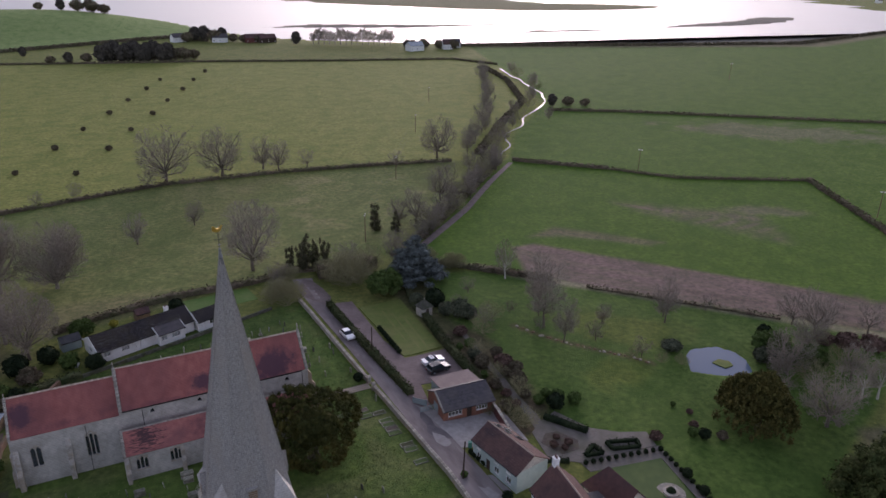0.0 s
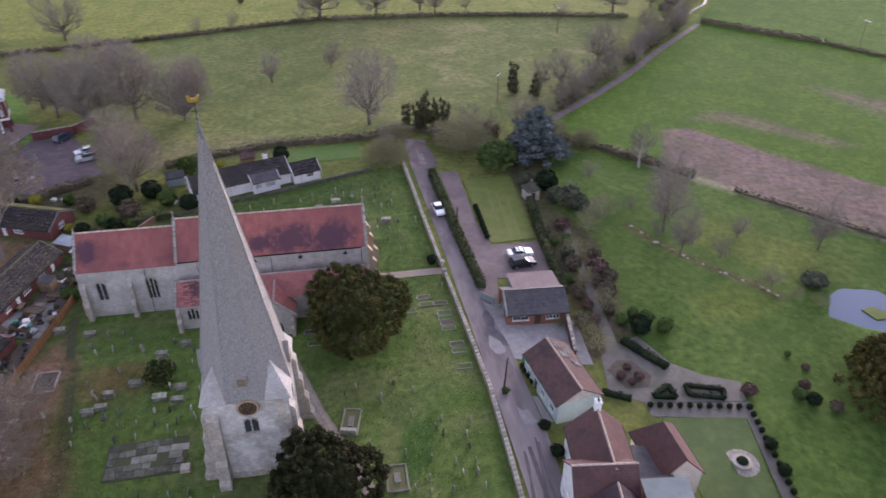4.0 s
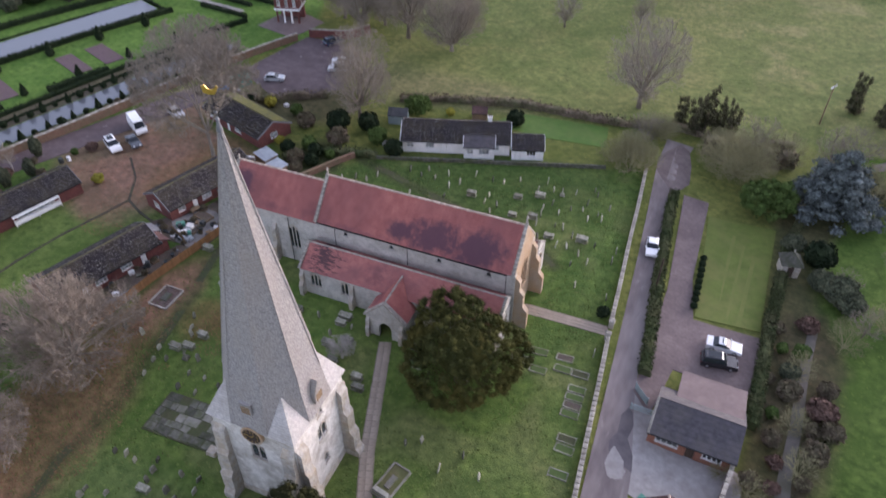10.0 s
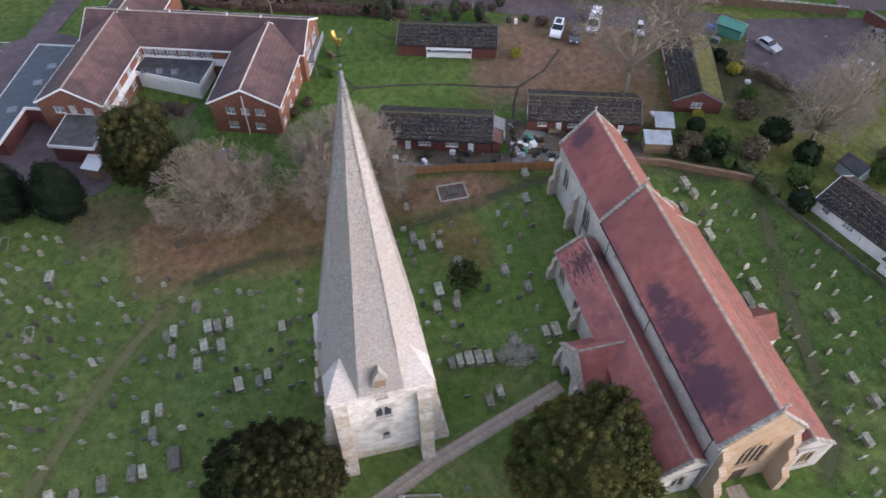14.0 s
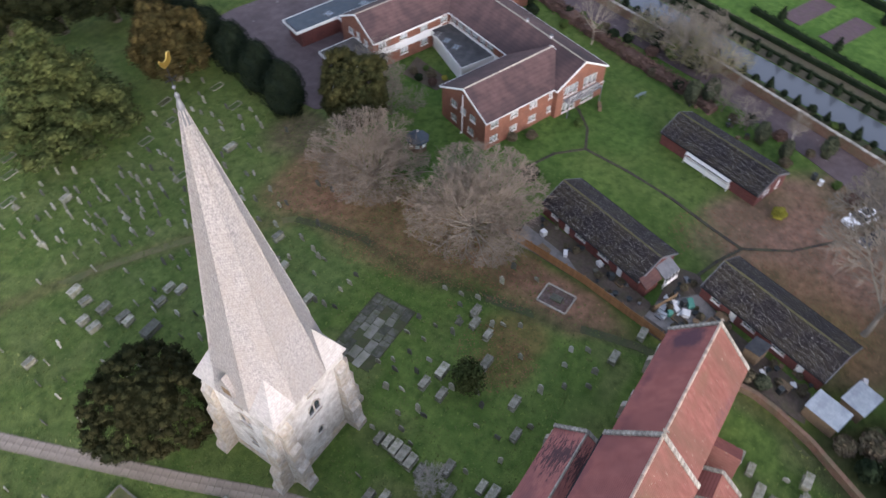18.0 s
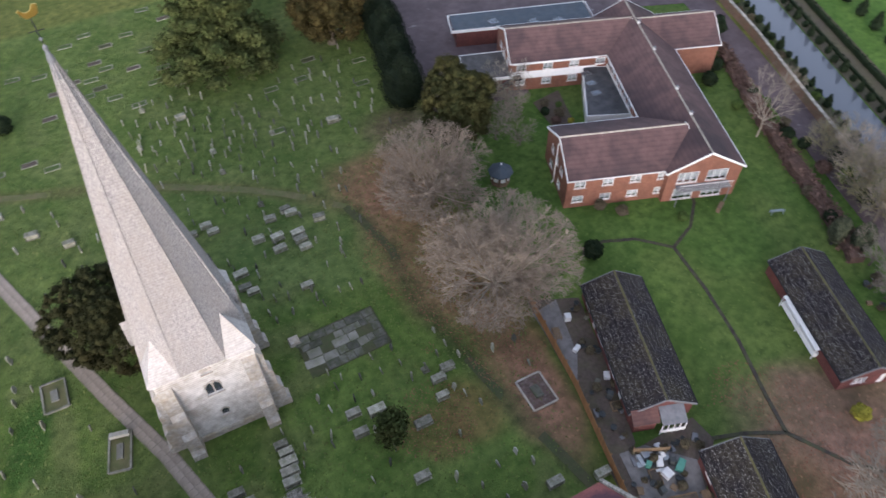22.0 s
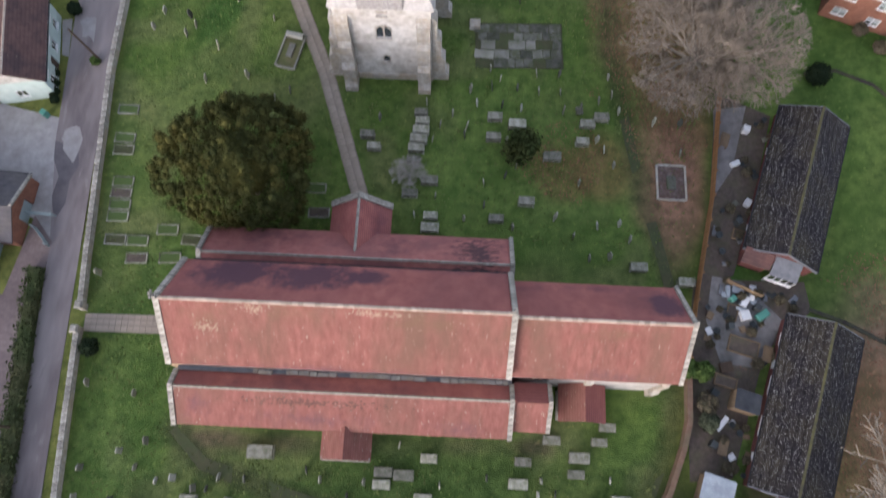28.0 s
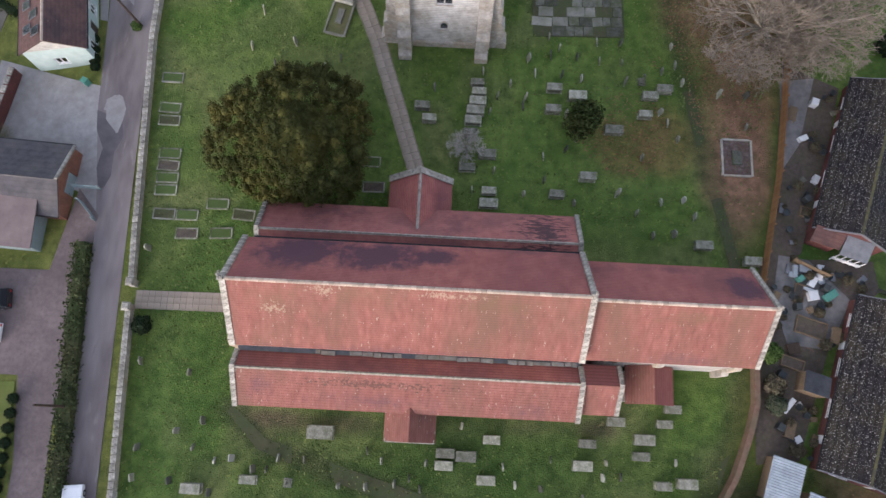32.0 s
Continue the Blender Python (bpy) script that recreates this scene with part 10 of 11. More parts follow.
def pave(parent, p, q, width, across, length, material, joint=0.012, z=0.085, name="flagstone", seed=1):
    """Flags laid in rows along a line."""
    r = random.Random(seed)
    d = Vector((q[0] - p[0], q[1] - p[1]))
    n = max(1, int(d.length / length))
    ang = math.degrees(math.atan2(d.y, d.x))
    w = width / across
    meshes = [Geo().box(-length / 2 + joint / 2, -w / 2 + joint / 2, -0.15, length / 2 - joint / 2, w / 2 - joint / 2, 0.0, 0.012).mesh(name, material)]
    for i in range(n):
        for j in range(across):
            f = (i + 0.5) / n
            o = part(name, meshes[0], None, parent)
            o.matrix_basis = pose(p[0] + d.x * f, p[1] + d.y * f, 0, 0, 0, ang) @ pose(0, (j - (across - 1) / 2) * w, ter1(p[0] + d.x * f, p[1] + d.y * f) + z + r.uniform(-0.008, 0.012), 0, 0, r.uniform(-1.2, 1.2))


sheet("path", ribbon([(37.3, 25.2), (32.1, 40.5), (27.1, 53.0), (21.4, 67.0), (17.0, 77.0), (11.6, 92.8)], 1.75), DUSTPATH, "earth bed of the flagged church path", "path", 0.012)
fp = tagged(new("footpath"), "flagged stone path from the lane to the porch", "path", kind="structure")
WAY = [(37.3, 25.2), (32.1, 40.5), (27.1, 53.0), (21.4, 67.0), (17.0, 77.0), (11.6, 92.8)]
for k, (p, q) in enumerate(zip(WAY, WAY[1:])):
    pave(fp, p, q, 1.5, 2, 0.8, FLAG, seed=2 + k)
sheet("path", [(27.0, 105.0), (38.4, 105.2), (38.3, 107.0), (27.0, 106.9)], DUSTPATH, "earth bed of the west door path", "path", 0.012)
wp = tagged(new("footpath"), "flagged stone path to the west door", "path", kind="structure")
pave(wp, (38.3, 106.1), (26.6, 105.95), 1.8, 3, 0.6, FLAG, seed=4)
sheet("path", ribbon(SOUTHWAY, [0.8, 1.2, 1.4, 1.5, 1.5, 1.4, 1.4, 1.3, 1.3, 1.2, 1.2]), TRODDEN, "trodden earth path round the church", "path", -0.035)
sheet("path", ribbon(EASTWAY, 1.1), TRODDEN, "trodden earth path along the fence", "path", -0.045)
sheet("path", ribbon(NORTHWAY, 1.1), PALETRODDEN, "faint trodden path among the graves", "path", -0.045)

# old slab floor and railed plots
sf = thing("slab_floor", (-4.3, 72.6, 0), 2, "raised floor of old mossy memorial slabs", "tomb")
part("bed", Geo().box(-4.9, -2.9, -0.2, 4.9, 2.9, 0.08), TRODDEN, sf)
rs = random.Random(9)
y = -2.75
while y < 2.3:
    x, d = -4.75, rs.uniform(0.8, 1.5)
    while x < 4.2:
        w = rs.uniform(0.8, 2.3)
        if rs.random() < 0.86:
            u, v = x + w / 2, y + d / 2
            pale = (u / 3.6) ** 2 + (v / 1.6) ** 2 < 1.0 or (u > 2.0 and v > 1.0)
            part("slab", place(Geo().box(-w / 2 + 0.03, -d / 2 + 0.03, 0.083, w / 2 - 0.03, d / 2 - 0.03, 0.11 + 0.10 * rs.random() ** 2, 0.03), pose(min(u, 4.3), v, 0, rs.uniform(-2, 2), 0, rs.uniform(-6, 6))), PALESLAB if pale and rs.random() < 0.8 else OLDSLAB, sf)
        x += w
    y += d
part("corner_stone", Geo().box(4.3, -3.2, -0.1, 5.6, -2.0, 0.55, 0.1), BUTT, sf)
for x, y, a, l, w, hd in ((21.2, 74.5, 78, 4.4, 2.2, 1), (26.3, 64.7, 90, 3.8, 2.5, 0), (-20.6, 88.4, 90, 3.9, 3.0, 0)):
    t = thing("railed_plot", (x, y, 0), a, "large stone-edged burial plot with ledger slab", "tomb", "burial plots")
    for sy in (-1, 1):
        part("kerb", Geo().box(-l / 2, sy * w / 2 - 0.10, -0.15, l / 2, sy * w / 2 + 0.10, 0.26), BUTT if x < 0 else PALESLAB, t)
        part("kerb", Geo().box(sy * l / 2 - 0.10, -w / 2 + 0.103, -0.15, sy * l / 2 + 0.10, w / 2 - 0.103, 0.26), BUTT if x < 0 else PALESLAB, t)
    part("infill", Geo().box(-l / 2 + 0.103, -w / 2 + 0.103, -0.1, l / 2 - 0.103, w / 2 - 0.103, 0.1), PLOTFILL if x < 0 else PALETRODDEN, t)
    part("ledger", Geo().box(-l / 5, -w / 6, 0.103, l / 5, w / 6, 0.30, 0.05), PALESLAB if x > 0 else OLDSLAB, t)
    if hd:
        part("headstone", Geo().box(-l / 2 + 0.15, -w / 2 + 0.1, 0.323, -l / 2 + 0.75, w / 2 - 0.1, 0.75, 0.05), MARBLE, t)

# ---- walls and fences ----
def stone_wall(name, pts, height, thick, body, cap, label, stone=0.75, kind="structure"):
    w = tagged(new(name), label, "wall", kind=kind)
    r = random.Random(3)
    cm = [Geo().box(-stone / 2 + 0.02, -thick / 2 - 0.06, 0, stone / 2 - 0.02, thick / 2 + 0.06, 0.16, 0.03).mesh("coping_stone", cap)] if cap else None
    for (x0, y0), (x1, y1) in zip(pts, pts[1:]):
        L = math.hypot(x1 - x0, y1 - y0)
        n = max(1, round(L / 4))
        ang = math.degrees(math.atan2(y1 - y0, x1 - x0))
        g = Geo()
        nx_, ny_ = -(y1 - y0) / L * thick / 2, (x1 - x0) / L * thick / 2
        for i in range(n):
            ax, ay, bx, by = x0 + (x1 - x0) * i / n, y0 + (y1 - y0) * i / n, x0 + (x1 - x0) * (i + 1) / n, y0 + (y1 - y0) * (i + 1) / n
            za, zb = ter1(ax, ay), ter1(bx, by)
            g.hull8([(ax - nx_, ay - ny_, za - 0.4), (bx - nx_, by - ny_, zb - 0.4), (bx + nx_, by + ny_, zb - 0.4), (ax + nx_, ay + ny_, za - 0.4)],
                    [(ax - nx_, ay - ny_, za + height), (bx - nx_, by - ny_, zb + height), (bx + nx_, by + ny_, zb + height), (ax + nx_, ay + ny_, za + height)])
        part("wall_body", g, body, w)
        if cap:
            m = max(1, round(L / stone))
            for i in range(m):
                f = (i + 0.5) / m
                x, y = x0 + (x1 - x0) * f, y0 + (y1 - y0) * f
                o = part("coping_stone", cm[0], None, w)
                o.matrix_basis = pose(x, y, ter1(x, y) + height - 0.01 + r.uniform(-0.02, 0.03), r.uniform(-3, 3), 0, ang + r.uniform(-3, 3))
    return w


stone_wall("churchyard_wall_north", [(29.7, -4), (29.8, 10.8), (30.3, 16.5), (31.4, 21.4), (33.9, 24.6)], 0.9, 0.45, BUTT, COPING, "low lichened stone wall of the churchyard")
stone_wall("churchyard_wall_west", [(39.4, 26.5), (40.3, 46), (40.6, 66), (40.6, 78), (39.9, 88), (39.1, 99.5), (38.7, 104.4)], 0.9, 0.45, BUTT, COPING, "low lichened stone wall along the lane")
stone_wall("churchyard_wall_south", [(38.5, 107.3), (38.0, 116), (37.4, 125), (36.9, 135), (36.2, 145.5)], 0.9, 0.45, BUTT, COPING, "low lichened stone wall along the lane")
for y in (104.6, 107.0):
    g = thing("gate_pier", (38.6, y, ter1(38.6, y)), 0, "square stone gate pier at the churchyard path", "gate pier", "gate piers")
    part("shaft", Geo().box(-0.32, -0.32, -0.2, 0.32, 0.32, 1.35), BUTT, g)
    part("cap", Geo().box(-0.42, -0.42, 1.353, 0.42, 0.42, 1.55, 0.15), COPING, g)
stone_wall("bungalow_wall", [(29.5, 144.0), (18.0, 140.2), (-10, 130.9)], 0.7, 0.35, OLDSLAB, None, "low dark wall between churchyard and bungalow")
stone_wall("garden_wall_lane", [(54.6, 82.6), (55.2, 86.6), (55.9, 91.0)], 1.7, 0.4, REDBRICK, COPING, "tall old brick garden wall beside the yard", 0.9)
stone_wall("water_garden_wall", [(-96, 18), (-88.3, 49.0), (-82.6, 66.8), (-77.2, 85.2), (-65.4, 118.8), (-55.2, 150), (-48.2, 169)], 1.65, 0.4, RUSTWALL, COPING, "long red brick wall of the water garden", 1.4)
stone_wall("pavilion_wall", [(-46.5, 171.5), (-38.0, 174.5), (-35, 180)], 2.0, 0.4, REDBRICK, COPING, "red brick wall beside the car park", 1.4)
stone_wall("kitchen_garden_wall", [(74.5, 47.9), (82.6, 46.0), (92.5, 43.1)], 0.6, 0.35, BUTT, None, "low rough stone garden wall with pillars")
for i, (x, y) in enumerate(((76.3, 47.5), (79.6, 46.7), (82.6, 46.0), (85.3, 45.1), (88.7, 44.2), (91.5, 43.4))):
    g = thing("pillar", (x, y, ter1(x, y)), 14 + 5 * (i % 3), "square pale stone pillar on the garden wall", "pillar", "garden pillars")
    part("shaft", Geo().box(-0.3, -0.3, -0.2, 0.3, 0.3, 1.5, 0.03), GRAVE, g)
    part("cap", Geo().box(-0.36, -0.36, 1.503, 0.36, 0.36, 1.66, 0.06), GRAVE, g)
stone_wall("terrace_wall", [(70.5, 45.2), (77.6, 43.6), (83.8, 42.4)], 1.0, 0.35, RUSTWALL, None, "low brick wall in the kitchen garden")
stone_wall("bed_edging", [(72.6, 39.6), (84.6, 36.5), (92.2, 34.7)], 0.35, 0.2, TIMBER, None, "timber edging of the kitchen garden beds")
stone_wall("back_garden_wall", [(71.0, -3.2), (63.7, 0.1), (57.4, 2.6)], 1.7, 0.3, REDBRICK, None, "red brick wall between back gardens")
stone_wall("rear_garden_wall", [(60.6, 19.3), (70.0, 16.1), (77.3, 13.7)], 1.6, 0.35, REDBRICK, None, "red brick garden wall behind the cottages")
rock = thing("rockery_edge", (0, 0, 0), 0, "irregular line of low stones across the garden lawn", "rockery")
rr = random.Random(17)
RE = [(76.4, 117.3), (79.5, 110.8), (83.0, 105.7), (87.6, 100.2), (91.8, 95.7), (93.9, 92.3)]
for (x0, y0), (x1, y1) in zip(RE, RE[1:]):
    for k in range(7):
        f, z = (k + rr.random()) / 7, rr.uniform(0.2, 0.45)
        x, y = x0 + (x1 - x0) * f + rr.uniform(-0.3, 0.3), y0 + (y1 - y0) * f + rr.uniform(-0.3, 0.3)
        part("stone", place(Geo().lathe([(z * 0.8, -0.15), (z, 0.05), (z * 0.75, z * 0.45), (z * 0.3, z * 0.6)], 6), pose(x, y, ter1(x, y), rr.uniform(-10, 10), 0, rr.uniform(0, 90))), RUSTWALL if k % 3 else BUTT, rock)


def board_fence(pts, height, material, label, name="fence", board=0.3, post=2.4):
    w = thing(name, (pts[0][0], pts[0][1], 0), 0, label, "fence")
    ox, oy = pts[0]
    bm_ = Geo().box(-board / 2 + 0.012, -0.02, -0.05, board / 2 - 0.012, 0.02, height).mesh("board", material)
    pm = Geo().box(-0.06, -0.06, -0.3, 0.06, 0.06, height + 0.08).mesh("post", material)
    rm = {}
    for (x0, y0), (x1, y1) in zip(pts, pts[1:]):
        L = math.hypot(x1 - x0, y1 - y0)
        ang = math.degrees(math.atan2(y1 - y0, x1 - x0))
        n = max(1, round(L / board))
        for i in range(n):
            f = (i + 0.5) / n
            o = part("board", bm_, None, w)
            o.matrix_basis = pose(x0 + (x1 - x0) * f - ox, y0 + (y1 - y0) * f - oy, ter1(x0, y0), 0, 0, ang)
        for i in range(max(2, round(L / post))):
            f = i / max(1, round(L / post) - 1)
            o = part("post", pm, None, w)
            o.matrix_basis = pose(x0 + (x1 - x0) * f - ox, y0 + (y1 - y0) * f - oy, ter1(x0, y0), 0, 0, ang) @ pose(0, 0.1, 0)
    return w


board_fence([(-27.0, 74.0), (-26.0, 79.0), (-24.6, 90.0), (-22.3, 101.2), (-21.3, 107)], 1.5, FENCE, "orange-brown close-boarded fence along the churchyard")
stone_wall("churchyard_wall_east", [(-21.2, 107.4), (-21.0, 113.0), (-20.3, 115.6), (-18.8, 119.6), (-16.7, 123.2), (-14.1, 128.0), (-12.7, 130.2)], 1.1, 0.5, RUSTWALL, None, "old red-brown boundary wall of the churchyard")
board_fence([(-25.5, 99.0), (-28.8, 100.5)], 1.3, TIMBER, "grey-brown garden fence between bungalows")
board_fence([(43.6, 98.3), (45.4, 96.4)], 1.2, GREENPAINT, "pale boarded gate at the drive", "gate")

# ---- vehicles ----
def car(x, y, turn, paint, label, kind="hatch", group="parked cars"):
    """Nose towards local +x."""
    c = thing("car", (x, y, ter1(x, y) + 0.1), turn, label, "car", group)
    L, W = {"hatch": (2.1, 0.88), "suv": (2.35, 0.95), "saloon": (2.3, 0.9), "van": (2.9, 1.05)}[kind]
    hb, hr = {"hatch": (0.92, 1.45), "suv": (1.05, 1.78), "saloon": (0.9, 1.4), "van": (1.25, 2.4)}[kind]
    low = [(-L, 0.35), (-L + 0.1, 0.22), (L - 0.15, 0.22), (L, 0.4), (L - 0.02, 0.68), (L - 0.25, hb - 0.12), (L * 0.40, hb), (-L + 0.12, hb), (-L, hb - 0.18)]
    if kind == "van":
        low = [(-L, 0.35), (-L + 0.1, 0.25), (L - 0.15, 0.25), (L, 0.45), (L - 0.05, 0.9), (L - 0.5, hb), (-L + 0.05, hb), (-L, hb - 0.1)]
    body = part("body", Geo().side(low, "y", -W, W), paint, c)
    f, r = {"hatch": (0.38, -0.85), "suv": (0.40, -0.93), "saloon": (0.38, -0.62), "van": (0.82, -0.985)}[kind]
    ft, rt = {"hatch": (0.02, -0.62), "suv": (0.10, -0.82), "saloon": (0.02, -0.32), "van": (0.55, -0.97)}[kind]
    b0, b1 = [(r * L, hb), (f * L, hb)], [(rt * L, hr), (ft * L, hr)]
    w0, w1 = W - 0.04, W - 0.2
    g = Geo().hull8([(b0[0][0], -w0, hb + 0.003), (b0[1][0], -w0, hb + 0.003), (b0[1][0], w0, hb + 0.003), (b0[0][0], w0, hb + 0.003)],
                    [(b1[0][0], -w1, hr - 0.06), (b1[1][0], -w1, hr - 0.06), (b1[1][0], w1, hr - 0.06), (b1[0][0], w1, hr - 0.06)])
    part("window_band", g, paint if kind == "van" else CARGLASS, c, "dark tinted glass")
    if kind == "van":
        part("windscreen", Geo().hull8([(0.80 * L, -w0 + 0.1, hb + 0.1), (0.835 * L, -w0 + 0.1, hb + 0.1), (0.835 * L, w0 - 0.1, hb + 0.1), (0.80 * L, w0 - 0.1, hb + 0.1)],
                                       [(0.58 * L, -w1 + 0.05, hr - 0.15), (0.60 * L, -w1 + 0.05, hr - 0.15), (0.60 * L, w1 - 0.05, hr - 0.15), (0.58 * L, w1 - 0.05, hr - 0.15)]), CARGLASS, c)
    part("roof", Geo().hull8([(b1[0][0] - 0.06, -w1 - 0.02, hr - 0.057), (b1[1][0] + 0.06, -w1 - 0.02, hr - 0.057), (b1[1][0] + 0.06, w1 + 0.02, hr - 0.057), (b1[0][0] - 0.06, w1 + 0.02, hr - 0.057)],
                             [(b1[0][0] + 0.1, -w1 + 0.12, hr + 0.02), (b1[1][0] - 0.08, -w1 + 0.12, hr + 0.02), (b1[1][0] - 0.08, w1 - 0.12, hr + 0.02), (b1[0][0] + 0.1, w1 - 0.12, hr + 0.02)]), paint, c)
    if kind in ("suv", "saloon"):
        part("sunroof", Geo().box(b1[0][0] + 0.35, -w1 + 0.2, hr + 0.022, b1[1][0] - 0.25, w1 - 0.2, hr + 0.03), CARGLASS, c)
    for sx in (-0.62, 0.62):
        for sy in (-1, 1):
            wh = new("wheel")
            wh.parent = c
            wh.matrix_basis = pose(sx * L, sy * (W - 0.1), 0.31, 90, 0, 0)
            part("tyre", Geo().lathe([(0.2, -0.11), (0.30, -0.11), (0.33, -0.07), (0.33, 0.07), (0.30, 0.11), (0.2, 0.11)], 14), RUBBER, wh)
            part("rim", Geo().lathe([(0.19, -0.115), (0.05, -0.125), (0.05, 0.125), (0.19, 0.115)], 12), RIM, wh)
    for sy in (-1, 1):
        part("headlight", Geo().box(L - 0.2, sy * W * 0.62 - 0.16, 0.62, L - 0.005, sy * W * 0.62 + 0.16, 0.76), PLASTIC, c)
        part("tail_light", Geo().box(-L - 0.012, sy * W * 0.75 - 0.12, 0.62, -L + 0.05, sy * W * 0.75 + 0.12, 0.8), TAIL, c)
        part("mirror", Geo().box(f * L - 0.15, sy * (W + 0.1) - 0.1, hb - 0.02, f * L, sy * (W + 0.1) + 0.08, hb + 0.14), paint, c)
    return c


CARGLASS = glassy("tinted_car_glass", (0.02, 0.025, 0.03), 0.05, 0.0)
TAIL = mat("red_lamp_plastic", (0.35, 0.01, 0.01), (0.42, 0.02, 0.02), 4, rough=0.2, bump=0.01)
car(40.85, 125.4, -84, CAR_WHITE, "white car standing on the narrow lane", "hatch", "")
car(53.2, 110.0, 2, CAR_WHITE, "white saloon parked on the gravel drive", "saloon")
car(52.9, 106.9, 8, CAR_BLACK, "black estate car parked on the gravel drive", "suv")
for x, y, a, p, k, lab in ((-54.4, 115.8, -30, CAR_WHITE, "suv", "white car parked beside the drive"), (-51.9, 118.3, -30, CAR_GREY, "saloon", "dark grey car parked beside the drive"), (-54.8, 122.8, -32, CAR_WHITE, "van", "white camper van parked under the tree"), (-51.4, 129.7, -20, CAR_SILVER, "hatch", "silver car parked under the tree"),
                           (-41.6, 149.3, 20, CAR_SILVER, "hatch", "silver car parked in the car park"), (-39.6, 170.6, 60, CAR_BLUE, "suv", "dark blue car parked in the car park"), (-31.5, 158.5, 200, CAR_SILVER, "suv", "silver car parked below the trees"), (-32.8, 162.0, 205, CAR_WHITE, "hatch", "white car parked below the trees"),
                           (35.6, 18.6, 5, CAR_WHITE, "hatch", "white hatchback parked on the lane"), (35.1, 15.8, 5, CAR_BLUE, "saloon", "dark blue car parked on the lane"), (34.9, 12.9, 5, CAR_BLACK, "saloon", "black car parked on the lane"), (34.6, -0.5, 8, CAR_GREY, "suv", "dark grey car parked on the lane"), (33.6, -7.5, 8, CAR_YELLOW, "hatch", "yellow car parked on the lane")):
    car(x, y, a, p, lab, k)

# ---- poles, wires, clutter ----
def pole(x, y, h, label="timber telegraph pole with a cross-arm", arm=True, turn=0.0, lean=0.0):
    p = thing("telegraph_pole", (x, y, ter1(x, y)), turn, label, "pole", "telegraph poles")
    part("post", Geo().tube((0, 0, -0.4), (lean, 0, h), 0.15, 0.10, 8), TIMBER if arm else DARKWOOD, p)
    if arm:
        part("crossarm", Geo().box(lean - 0.08, -1.0, h - 0.5, lean + 0.08, 1.0, h - 0.35), PAINT, p)
        for k in (-0.85, 0.0, 0.85):
            part("insulator", Geo().lathe([(0.05, h - 0.349), (0.08, h - 0.25), (0.03, h - 0.12)], 8, lean, k), PLASTIC, p)
    return p


POLES = [(64.5, 178.0), (97.4, 234.0), (135, 300), (173, 366)]
for x, y in POLES:
    pole(x, y, 8.5, turn=-30)
pole(188, 206.5, 8.5, turn=20)
pole(221.5, 131, 9.0, turn=40)
pole(402, 362, 11, turn=10)
pole(42.3, 76.6, 6.5, "leaning ivy-clad timber pole beside the lane", False, 40, 0.5)
pole(42.9, 116.5, 6.5, "thin timber pole in the lane hedge", False)
for (xa, ya), (xb, yb) in zip(POLES, POLES[1:]):
    g = Geo()
    for k in (-0.85, 0.85):
        prev = None
        for i in range(9):
            f = i / 8
            p = (xa + (xb - xa) * f + k * 0.8, ya + (yb - ya) * f - k * 0.5, ter1(xa + (xb - xa) * f, ya + (yb - ya) * f) + 8.35 - 1.2 * math.sin(math.pi * f))
            if prev:
                g.tube(prev, p, 0.012, 0.012, 4, False)
            prev = p
    part_ob = part("overhead_wire", g, IRON)
    tagged(part_ob, "thin dark overhead wires between poles", "wire", "overhead wires")
bush(42.7, 76.9, BUSH, 0.55, "ivy round the leaning pole")
